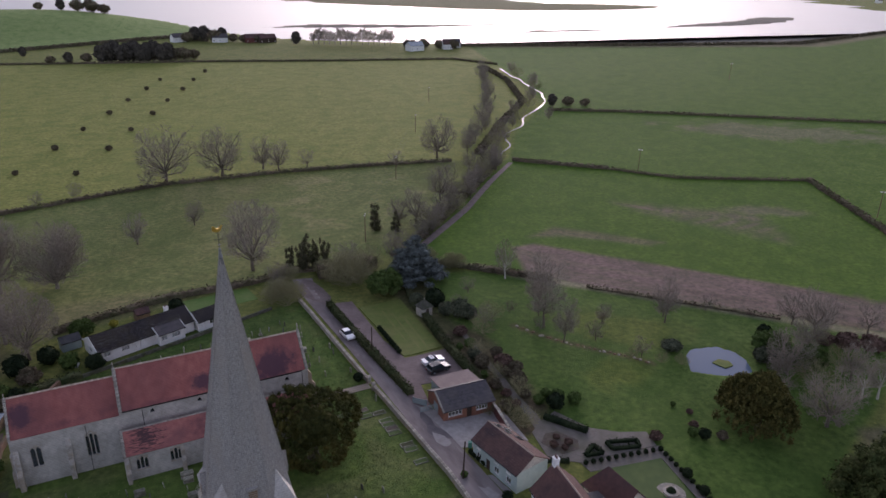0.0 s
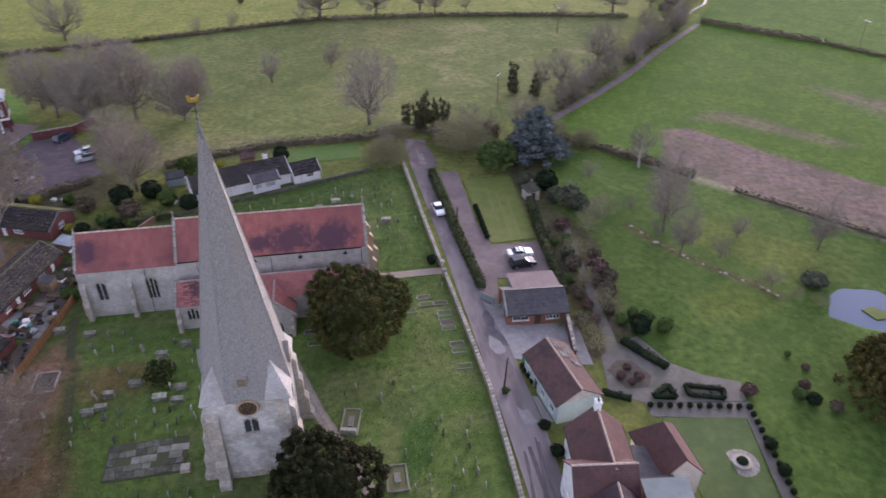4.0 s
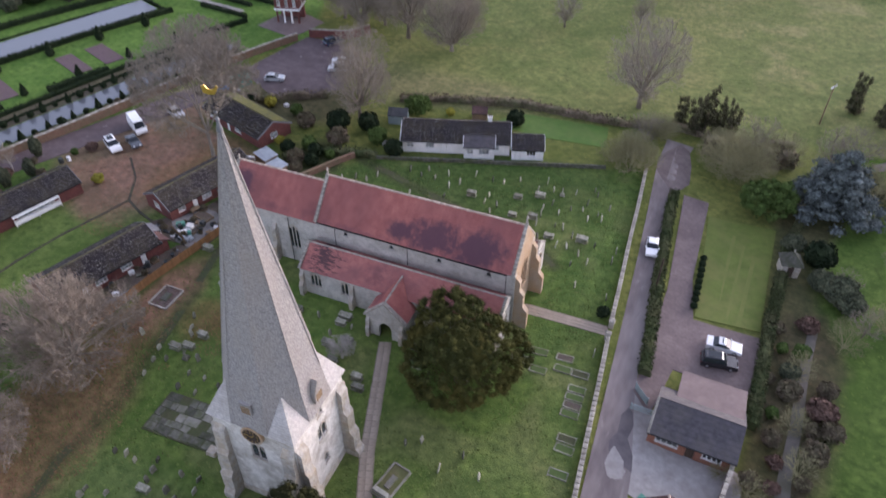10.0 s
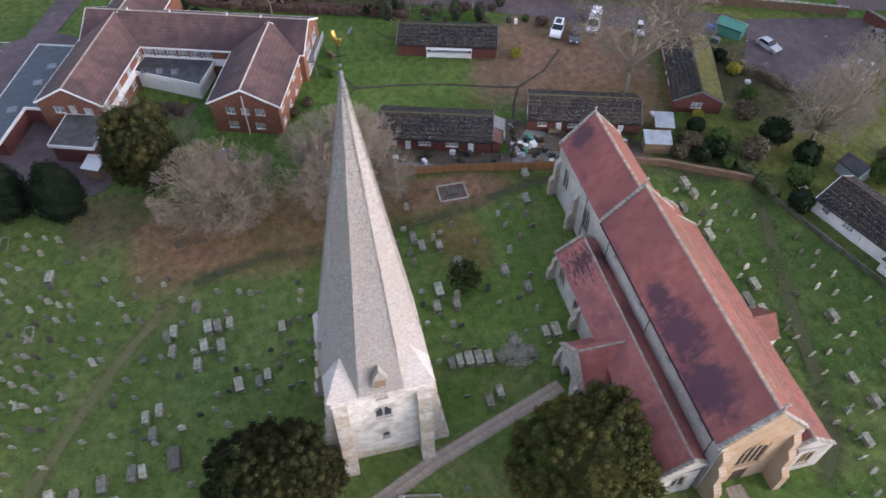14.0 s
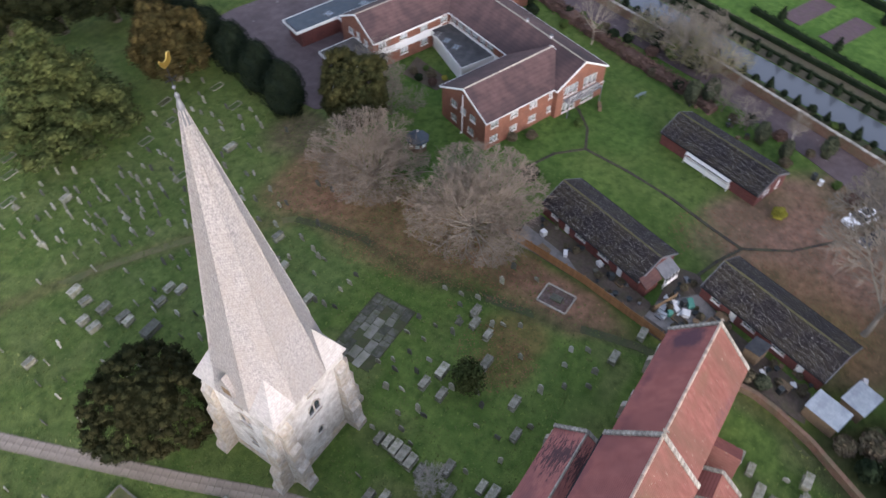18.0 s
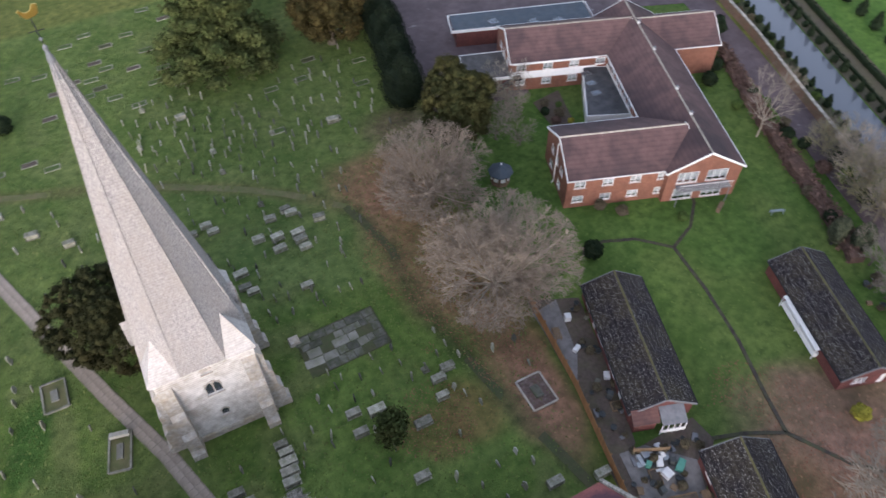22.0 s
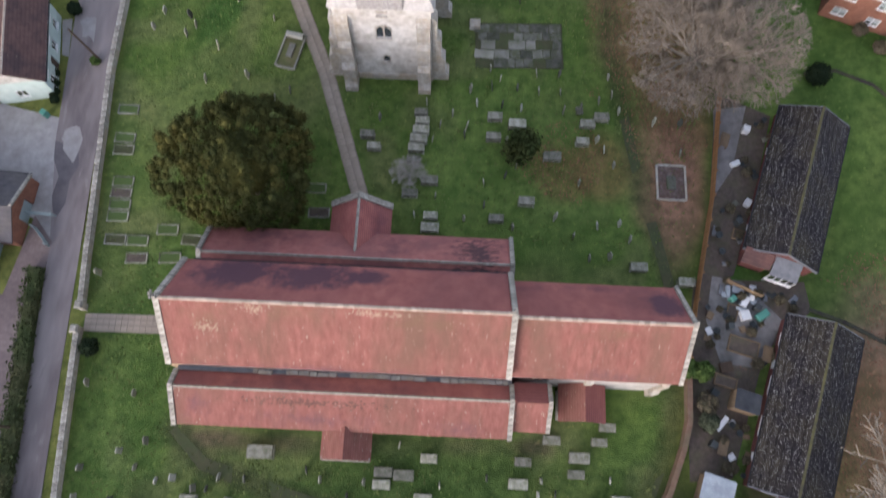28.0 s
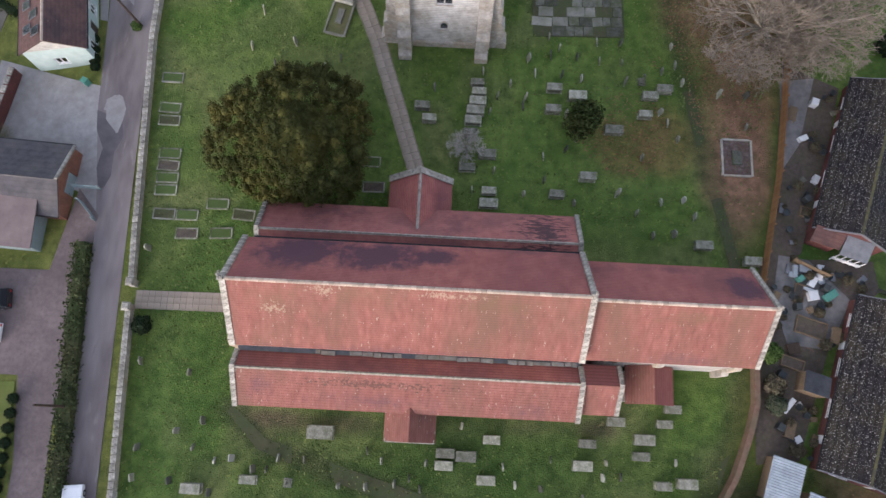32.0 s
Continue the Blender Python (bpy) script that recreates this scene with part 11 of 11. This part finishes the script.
# garden clutter between fence and bungalows
rc = random.Random(12)
for x, y, lab, m, sx, sy, sz in ((-26.0, 100.8, "green plastic water butt", GREENHUT, 0.5, 0.5, 1.0), (-27.3, 101.0, "pale plastic garden box", PLASTIC, 1.1, 0.6, 0.6), (-28.4, 101.6, "dark wheeled bin", BIN, 0.55, 0.6, 1.05), (-27.2, 102.4, "pale plastic garden table", PLASTIC, 0.9, 0.9, 0.7), (-25.6, 103.6, "dark wheeled bin", BIN, 0.55, 0.6, 1.05),
                                 (-28.9, 102.3, "green storage chest", GREENHUT, 1.3, 0.7, 0.7), (-27.4, 86.0, "pale garden chest", PLASTIC, 0.9, 0.5, 0.6), (-28.8, 82.0, "pale garden chair cover", PLASTIC, 0.7, 0.7, 0.9),
                                 (-28.4, 90.4, "pale plastic garden box", PLASTIC, 0.8, 0.6, 0.6), (-23.6, 110.2, "dark compost bin", BIN, 0.7, 0.7, 0.9), (-24.3, 113.0, "pale stacked boards", PLASTIC, 1.6, 0.4, 0.3), (-23.2, 115.0, "dark water butt", BIN, 0.6, 0.6, 1.0), (-25.0, 107.6, "dark timber planter", DARKWOOD, 1.2, 0.9, 0.5), (-27.2, 92.6, "dark wheeled bin", BIN, 0.55, 0.6, 1.05),
                                 (-59.5, 108.5, "dark wheeled bin", BIN, 0.55, 0.6, 1.05), (-58.8, 109.6, "pale gas bottle", PLASTIC, 0.5, 0.5, 0.9), (-29.4, 122.6, "pale garden bench", PLASTIC, 1.4, 0.5, 0.5), (-33.6, 141.0, "white garden sack", PLASTIC, 0.8, 0.8, 0.5), (-31.6, 140.2, "white garden chair", PLASTIC, 0.6, 0.6, 0.8), (47.2, 83.4, "green wheeled bin", GREENHUT, 0.55, 0.6, 1.05),
                                 (-56.6, 76.5, "dark timber garden bench", TIMBER, 1.5, 0.5, 0.8), (-45.5, 141.5, "grey storage chest", LEADGREY, 1.4, 0.8, 0.8), (-9.8, 136.2, "pale wheelbarrow", PLASTIC, 1.2, 0.6, 0.5), (38.2, 23.6, "dark iron bench", IRON, 1.4, 0.5, 0.8)):
    t = thing(lab.split()[-1] if lab.split()[-1] not in ("bin", "box", "boards", "cover", "butt") else {"bin": "wheeled_bin", "box": "storage_box", "boards": "board_stack", "cover": "covered_chair", "butt": "water_butt"}[lab.split()[-1]],
              (x, y, ter1(x, y)), rc.uniform(0, 90), lab + " in the garden" if len(lab.split()) < 4 else lab, lab.split()[-1], "")
    part("body", Geo().box(-sx / 2, -sy / 2, -0.03, sx / 2, sy / 2, sz * 0.85, -0.03 if "bin" in lab else 0.02), m, t)
    part("lid", Geo().box(-sx / 2 - 0.04, -sy / 2 - 0.04, sz * 0.85 + 0.003, sx / 2 + 0.04, sy / 2 + 0.04, sz, 0.04), m, t)
sheet("patio", [(-25.6, 79.5), (-29.2, 79.0), (-27.2, 86.5), (-25.2, 89.5)], YARD, "paved garden strip behind the bungalow", "patio", 0.034)
sheet("patio", [(-24.3, 98.4), (-27.2, 98.8), (-31.0, 102.6), (-28.6, 107.6), (-24.6, 107.2), (-23.4, 103.0)], YARD, "grey paved yard with clutter between bungalows", "patio", 0.046)
sheet("garden_soil", [(-22.6, 107.9), (-27.6, 107.9), (-24.4, 117), (-21.6, 117)], SOIL, "dark soil strip of the back gardens", "garden", 0.026)
sheet("garden_soil", [(-25.3, 89.8), (-28.4, 89.0), (-26.0, 98.2), (-23.6, 98.3)], SOIL, "dark soil strip of the back gardens", "garden", 0.027)
solo("tarpaulin", Geo().box(-1.3, -0.8, -0.02, 1.3, 0.8, 0.7, 0.3), BLUETARP, (-49.6, 142.2, 0), 30, "crumpled blue tarpaulin over a stack", "tarpaulin")
t = thing("glass_cover", (9.6, 146.6, ter1(9.6, 146.6)), SB_A, "white glazed garden canopy behind the bungalow", "canopy")
part("canopy", Geo().side([(-1.4, 2.0), (1.4, 2.0), (1.2, 2.7), (-1.2, 2.7)], "x", -1.2, 1.2), PAINT, t)
for sx in (-1.1, 1.1):
    for sy in (-1.2, 1.2):
        part("post", Geo().box(sx - 0.05, sy - 0.05, -0.1, sx + 0.05, sy + 0.05, 1.997), PAINT, t)
def raised_bed(x, y, a, l, w, h, label):
    t = thing("raised_bed", (x, y, ter1(x, y)), a, label, "planter", "raised beds")
    for sy in (-1, 1):
        part("plank", Geo().box(-l / 2, sy * w / 2 - 0.05, -0.1, l / 2, sy * w / 2 + 0.05, h), TIMBER, t)
        part("plank", Geo().box(sy * (l / 2 - 0.05) - 0.05, -w / 2 + 0.053, -0.1, sy * (l / 2 - 0.05) + 0.05, w / 2 - 0.053, h), TIMBER, t)
    part("soil", Geo().box(-l / 2 + 0.103, -w / 2 + 0.053, -0.1, l / 2 - 0.103, w / 2 - 0.053, h - 0.1), SOIL, t)


for x, y, l, w in ((-26.0, 102.1, 1.7, 1.0), (-26.9, 105.5, 3.0, 1.6), (-24.9, 109.0, 2.2, 1.0), (-27.6, 94.0, 2.0, 1.0)):
    raised_bed(x, y, 74 if l < 2 else -16, l, w, 0.35, "timber-edged raised bed with bare soil")
for x, y, a in ((-24.1, 115.2, 74), (-29.0, 106.2, 74), (-26.4, 83.4, 74)):
    t = thing("garden_table", (x, y, ter1(x, y)), a, "weathered slatted timber garden table in the yard", "table", "garden tables")
    for k in range(5):
        part("slat", Geo().box(-0.8, -0.45 + k * 0.18, 0.68, 0.8, -0.29 + k * 0.18, 0.72), TIMBER, t)
    for sx in (-0.7, 0.7):
        for sy in (-0.35, 0.35):
            part("leg", Geo().box(sx - 0.04, sy - 0.04, -0.05, sx + 0.04, sy + 0.04, 0.677), TIMBER, t)
rb = random.Random(88)
for i in range(16):
    x, y = rb.uniform(-30.2, -25.2), rb.uniform(99.4, 101.9)
    w, d, h = rb.uniform(0.4, 1.3), rb.uniform(0.25, 0.8), rb.uniform(0.12, 0.5)
    t = thing("garden_box", (x, y, ter1(x, y)), rb.choice((74, -16)) + rb.uniform(-12, 12), ("pale plastic box", "dark plastic crate", "grey storage trunk", "blue plastic box")[i % 4] + " standing in the paved yard", "box", "yard boxes")
    part("body", Geo().box(-w / 2, -d / 2, 0.0, w / 2, d / 2, h, 0.02), (PLASTIC, BIN, LEADGREY, TIN)[i % 4], t)
    part("lid", Geo().box(-w / 2 - 0.02, -d / 2 - 0.02, h + 0.003, w / 2 + 0.02, d / 2 + 0.02, h + 0.05, 0.02), (PLASTIC, BIN, LEADGREY, TIN)[i % 4], t)
for i in range(5):
    t = thing("plank_stack", (-27.6 + 0.4 * (i % 2), 99.6 + i * 0.35, ter1(-27, 100)), -10 + 7 * i, "loose pale timber planks lying in the yard", "planks", "yard planks")
    for k in range(3):
        part("plank", Geo().box(-1.0, -0.2 + k * 0.14, 0.0, 1.0, -0.08 + k * 0.14, 0.05 + 0.02 * k), (TIMBER, BUTT)[i % 2], t)
for x, y, z in ((-22.5, 108.2, 1.0), (-22.8, 111.2, 0.9), (-22.9, 113.0, 0.6)):
    bush(x, y, BUSH if z > 0.95 else BALLTREE if z < 0.7 else BROWNBUSH, z if z > 0.7 else 0.4, "straggly shrub along the garden fence", "fence shrubs")
# formal garden behind the cottages
for poly, m, lab in (([(58.7, 82.6), (62.2, 84.8), (65.8, 86.2), (68.6, 79.6), (72.5, 76.6), (76.9, 74.8), (75.9, 71.1), (61.5, 72.7), (57.4, 75.4)], GARDENGRAVEL, "dull gravel parterre with clipped beds"),
                     ([(61.5, 72.6), (76.3, 70.9), (72.9, 51.6), (71.5, 52.2), (74.3, 68.1), (61.6, 70.2)], GARDENGRAVEL, "gravel border round the small lawn"), ([(62.8, 69.9), (74.2, 68.2), (71.4, 54.4), (62.4, 54.0)], GARDENLAWN, "small square lawn within gravel paths")):
    sheet("parterre", poly, m, lab, "garden", 0.03 if m is GARDENGRAVEL else 0.06)
sheet("flower_bed", [(58.6, 79.6), (60.6, 81.4), (62.8, 81.0), (64.6, 77.6), (63.4, 75.6), (60.1, 75.6)], SOIL, "round bare flower bed in the parterre", "flower bed", 0.07)
for x, y, z in ((60.0, 78.0, 0.6), (61.6, 79.6, 0.5), (62.6, 77.6, 0.6), (61.2, 76.6, 0.5)):
    bush(x, y, REDBUSH, z, "bare reddish shrub in the parterre bed", "bed shrubs")
for i, (pts, w, h) in enumerate((([(63.0, 85.3), (65.2, 82.0), (67.5, 78.8)], 1.4, 0.9), ([(63.2, 73.6), (66.0, 75.3), (66.2, 73.0), (63.2, 73.6)], 0.8, 0.6), ([(68.5, 75.0), (73.6, 73.5), (72.9, 71.9), (68.3, 73.2), (68.5, 75.0)], 0.7, 0.6), ([(56.3, 75.5), (59.9, 73.5)], 0.9, 0.7))):
    hedge(pts, w, h, DARKLEAF, "low clipped box hedge of the parterre", 60 + i, 24, 0.12)
for i in range(11):
    bush(62.0 + i * 1.35, 72.0 - i * 0.22, TOPBALL, 0.58, "small clipped box ball beside the lawn", "box balls")
for i in range(16):
    f = i / 15
    bush(75.6 - 2.7 * f, 69.8 - 20.6 * f, TOPBALL, 0.58 + 0.6 * (i in (5, 8)), "small clipped box ball beside the lawn", "box balls")
for i in range(9):
    bush(48.5, 116.0 + i * 1.35, TOPBALL, 0.75, "small clipped box ball along the drive", "drive box balls")
w = thing("stone_well", (69.8, 61.2, ter1(69.8, 61.2)), 0, "round stone flower ring on the small lawn", "planter")
part("ring", Geo().lathe([(0.9, -0.1), (1.25, -0.1), (1.25, 0.45), (0.9, 0.45)], 16), BUTT, w)
part("paving", Geo().lathe([(1.3, 0.0), (2.2, 0.0), (2.2, 0.14), (1.3, 0.14)], 16), COPING, w)
part("plant", place(Geo().lathe([(0.2, 0.3), (0.8, 0.5), (0.5, 0.9), (0.1, 1.1)], 9), pose(0, 0, 0)), DARKLEAF, w)
# white parking lines
pl = tagged(new("parking_lines"), "worn white bay lines on tarmac", "marking", kind="structure")
for i in range(10):
    part("line", Geo().box(-1.4, -0.05, 0, 1.4, 0.05, 0.012), PAINT, pl).matrix_basis = pose(-73.7 + i * 2.3, 21.95 - i * 0.86, ter1(0, 0) + 0.10, 0, 0, 72)
# pale lane patches: the first outline is a puddle, its sky sheen painted pale
for poly in ([(44.95, 86.3), (44.7, 85.2), (44.1, 85.0), (43.5, 84.6), (43.0, 85.0), (42.95, 85.6), (43.4, 86.2), (43.5, 87.6), (43.2, 89.0), (43.0, 88.0), (43.2, 86.9), (43.9, 86.0), (44.4, 86.6)], [(48.0, 71.2), (46.8, 71.1), (46.6, 73.0), (46.3, 76.0), (47.1, 75.8), (47.5, 73.6)],
             [(45.9, 71.4), (45.0, 70.9), (43.9, 71.0), (43.6, 74.2), (44.3, 73.4), (45.1, 73.6), (45.3, 72.4)]):
    sheet("concrete_patch", poly, PAVING, "pale worn patch on the lane", "patch", 0.040)
for x, y, z in ((47.2, 78.4, 0.55), (46.9, 79.6, 0.5), (46.7, 80.7, 0.55), (46.5, 81.6, 0.45)):
    bush(x, y, DARKBUSH, z, "low dark shrub against the mint cottage", "cottage shrubs")
sheet("dark_patch", [(45.6, 86.4), (44.2, 86.9), (43.0, 86.2), (42.3, 89.3), (43.0, 91.1), (42.9, 93.6), (43.5, 95.0), (44.1, 94.6), (44.6, 92.8), (44.3, 90.6), (45.3, 88.6)], DARKASPHALT, "dark repair patch on the lane", "patch", 0.034)
# Second layer of that puddle, its shine given as pale paving colour.
sheet("concrete_patch", [(44.8, 85.2), (44.0, 84.7), (43.1, 84.8), (42.5, 86.2), (42.6, 87.4), (43.0, 89.0), (43.8, 88.2), (44.5, 87.4)], PAVING, "pale worn patch on the lane", "patch", 0.036)
for k, (off, w) in enumerate(((-1.5, 0.5), (-0.3, 0.7), (1.1, 0.45), (0.5, 0.3))):
    line = [(x + off + 0.25 * math.sin(y * 0.31 + k * 2), y + 0.7 * k) for x, y in winding([(39.2, 20), (41.2, 30), (42.6, 40), (43.2, 52), (43.8, 60), (43.8, 68)], 4, 0.2)]
    sheet("wet_streak", ribbon(line, [w * (0.5 + 0.5 * abs(math.sin(i * 1.3 + k))) for i in range(len(line))]), (DARKASPHALT, WETROAD)[k % 2], "dark damp wheel track along the lane", "track", 0.034 + 0.003 * k, 30)
# far farmsteads by the river
for x, y, a, l, w_, wl, rf, lab in ((84, 724, 20, 12, 7, WHITE, SLATE, "far white farmhouse by the river"), (120, 712, -10, 14, 8, WHITE, SLATE, "far white farmhouse by the river"), (150, 702, 0, 18, 8, REDBRICK, BROWNTILE, "far brick barn by the river"), (160, 696, 10, 16, 8, DARKWOOD, BROWNTILE, "far dark barn by the river"),
                                  (265, 590, 10, 14, 9, PLASTIC, TIN, "far pale sheet-clad barn"), (306, 600, -15, 16, 9, WHITE, SLATE, "far white house on the river bank"), (297, 590, -10, 9, 6, WHITE, BROWNTILE, "far small white house")):
    house("farm_building", x, y, a, l, w_, 4.5, 7.5, wl, rf, lab, "farm building", {"S": win_row(3, l, 1.0, 1.2, 1.4)}, group="far farm buildings")
vr = random.Random(4)
for i in range(26):
    x, y = 1330 + vr.uniform(0, 420), 820 + i * 22 + vr.uniform(-30, 30)
    house("village_house", x, y, vr.uniform(0, 180), 12, 8, 5, 8, WHITE if i % 3 else BRICK, SLATE if i % 2 else BROWNTILE, "far pale house across the river", "house", group="far village")

# pots, boxes and odds and ends along the bungalow gardens
ODDS = [(-25.6, 99.2), (-26.9, 100.4), (-29.3, 100.3), (-30.5, 100.6), (-31.9, 101.1), (-25.7, 102.3), (-24.2, 101.9), (-28.2, 103.1), (-27.5, 103.5), (-24.0, 104.0), (-23.7, 105.5), (-25.2, 113.0), (-26.2, 113.6), (-24.1, 114.7), (-26.0, 115.8), (-25.4, 117.2), (-28.3, 107.6),
        (-31.4, 82.4), (-29.2, 87.2), (-26.4, 90.7), (-28.4, 86.1), (-25.3, 93.5), (-27.9, 92.2), (-27.4, 94.6), (-30.6, 81.0), (-26.0, 96.5), (-63.3, 94.4), (-65.4, 88.3), (-66.3, 90.7), (-62.4, 97.3), (-65.0, 94.9), (-29.8, 105.9), (-24.4, 116.4)]
POT = [Geo().lathe([(0.16, -0.03), (0.26, 0.4), (0.3, 0.42), (0.3, 0.5), (0.24, 0.5), (0.2, 0.42)], 10).mesh("pot", m) for m in (BRICK, BIN, LEADGREY)]
TRAY = [Geo().box(-0.32, -0.22, -0.03, 0.32, 0.22, 0.26, -0.03).mesh("crate", m) for m in (LEADGREY, TIMBER, BIN, GRAVE, TIMBER, BIN, PLASTIC)]
ro = random.Random(23)
for i, (x, y) in enumerate(ODDS):
    for k in range(3):
        px, py = x + ro.uniform(-0.7, 0.7), y + ro.uniform(-0.7, 0.7)
        if (i + k) % 3 == 0:
            solo("crate", TRAY[(i * 3 + k) % 7], None, (px, py, 0), ro.uniform(0, 180), "small storage crate standing in the back garden", "crate", "garden odds and ends").scale = (ro.uniform(0.6, 1.5), ro.uniform(0.6, 1.3), ro.uniform(0.6, 1.6))
        elif (i + k) % 3 == 1:
            solo("plant_pot", POT[(i + k) % 3], None, (px, py, 0), 0, "round plant pot standing in the back garden", "pot", "garden odds and ends").scale = (ro.uniform(0.8, 1.3),) * 3
        else:
            bush(px, py, (BUSH, DARKBUSH, BROWNBUSH)[(i + k) % 3], ro.uniform(0.25, 0.5), "small plant in the back garden", "garden plants")

# ---- tufts and fallen leaves ----
def scatter(name, cx, cy, keep, count, size, lift, material, label, category, seed, tilt):
    """Small blades over the ground where keep is true."""
    rng = np.random.RandomState(seed)
    x, y = cx(rng.rand(count)), cy(rng.rand(count))
    ok = keep(x, y)
    x, y = x[ok], y[ok]
    k = len(x)
    a, t = rng.rand(k) * 2 * math.pi, tilt * (0.6 + 0.8 * rng.rand(k))
    s = size * (0.5 + rng.rand(k))
    d = np.stack([np.cos(a) * np.cos(t), np.sin(a) * np.cos(t), np.sin(t)], 1) * s[:, None]
    w = np.stack([-np.sin(a), np.cos(a), 0 * a], 1) * s[:, None] * 0.32
    p = np.stack([x, y, ter(x, y) + 0.10 * (lumps(x, y, 5, 1) - 0.5) * (x > -60) + lift], 1)
    v = np.stack([p - w, p + w, p + d + w * 0.35, p + d - w * 0.35], 1).reshape(-1, 3)
    me = bpy.data.meshes.new(name)
    me.from_pydata(v.tolist(), [], np.arange(k * 4).reshape(-1, 4).tolist())
    me.materials.append(material)
    me.update()
    return tagged(new(name, me), label, category, kind="stuff")


PATHS = [WAY, [(27, 106), (38.4, 106)]]


def on_grass(x, y):
    r = inside(CH_POLY, x, y) & ~((x > -18) & (x < 27) & (y > 96) & (y < 118)) & ~((abs(x - TXC) < 6) & (abs(y - TYC) < 6)) & ~((abs(x + 4.3) < 5) & (abs(y - 72.6) < 3))
    for q in PATHS:
        r &= edge_distance(q, x, y, False) > 1.0
    return r


scatter("grass_tufts", lambda u: -34 + u * 75, lambda u: -8 + u * 154, lambda x, y: on_grass(x, y) & (lumps(x, y, 2.2, 31) + 0.5 * lumps(x, y, 7, 32) + 0.6 * np.sin(x * 91.7 + y * 57.3) > 0.75), 150000, 0.20, -0.02, TUFT, "rough tufts of winter grass in the churchyard", "grass", 41, 0.8)


def under_trees(x, y):
    d = np.minimum.reduce([np.hypot((x + 20.5) / 8.5, (y - 68) / 19), np.hypot((x + 42) / 14, (y - 112) / 15), np.hypot((x + 9) / 5, (y - 87) / 6), np.hypot((x + 22) / 9, (y - 52) / 8)])
    wall = ((x < -27.0) & (x > -38) & (y > 78) & (y < 121) & (x > -38 + 0.0 * y)) & (edge_distance([(-35.2, 81), (-30.5, 98)], x, y, False) < 4.2)
    roof = (edge_distance([(-35.0, 102.5), (-27.8, 119.0)], x, y, False) < 4.2) | (edge_distance([(-57, 88), (-52, 104)], x, y, False) < 4.0) | wall
    return (d + 0.7 * (lumps(x, y, 3, 35) - 0.5) < 0.95) & ~roof


scatter("leaf_litter", lambda u: -58 + u * 56, lambda u: 44 + u * 86, under_trees, 70000, 0.13, 0.03, DEADLEAF, "brown fallen leaves scattered over the grass", "leaves", 43, 0.25)

# gate and fence between lane and yard
gt = thing("field_gate", (45.2, 95.0, ter1(45.2, 95.0)), -2, "pale green timber gate between yard and drive", "gate")
for z in (0.25, 0.55, 0.85, 1.1):
    part("rail", Geo().box(-1.5, -0.04, z, 1.5, 0.04, z + 0.1), GREENPAINT, gt)
for x in (-1.56, 1.5):
    part("post", Geo().box(x, -0.07, -0.2, x + 0.14, 0.07, 1.3), GREENPAINT, gt)
for x, y, m, z in ((46.4, 58.6, DARKBUSH, 0.8), (46.6, 52.0, BUSH, 0.7), (46.2, 49.0, DARKBUSH, 0.6), (46.2, 45.5, DARKBUSH, 0.9), (46.0, 40.0, BUSH, 0.6), (45.6, 37.0, BROWNBUSH, 0.6), (46.8, 65.8, DARKBUSH, 0.8), (46.4, 70.2, DARKBUSH, 0.7), (44.6, 33.5, BUSH, 0.6), (43.6, 21.0, DARKBUSH, 0.6)):
    bush(x, y, m, z, "shrub against a cottage front on the lane", "front shrubs")

# bench on the care home lawn, vents along its ridges
bench = thing("garden_bench", (-62.8, 80.5, ter1(-62.8, 80.5)), -19, "weathered green timber bench on the lawn", "bench")
for k in range(3):
    part("seat_slat", Geo().box(-0.9, -0.22 + k * 0.16, 0.42, 0.9, -0.09 + k * 0.16, 0.46), GREENPAINT, bench)
for k in range(2):
    part("back_slat", Geo().box(-0.9, 0.27, 0.56 + k * 0.2, 0.9, 0.31, 0.68 + k * 0.2), GREENPAINT, bench)
for sx in (-0.8, 0.8):
    part("leg", Geo().box(sx - 0.04, -0.22, -0.05, sx + 0.04, -0.14, 0.417), GREENPAINT, bench)
    part("leg", Geo().box(sx - 0.04, 0.317, -0.05, sx + 0.04, 0.39, 0.92), GREENPAINT, bench)
for x, y in ((-57.6, 66.4), (-59.4, 61.2), (-62.4, 52.4), (-64.6, 45.8)):
    v = thing("roof_vent", (x, y, 8.0), 0, "small pale vent pipe on the ridge", "vent", "ridge vents")
    part("pipe", Geo().box(-0.12, -0.12, -0.1, 0.12, 0.12, 0.75), PLASTIC, v)
    part("cap", Geo().box(-0.2, -0.2, 0.753, 0.2, 0.2, 0.86, 0.03), LEADGREY, v)
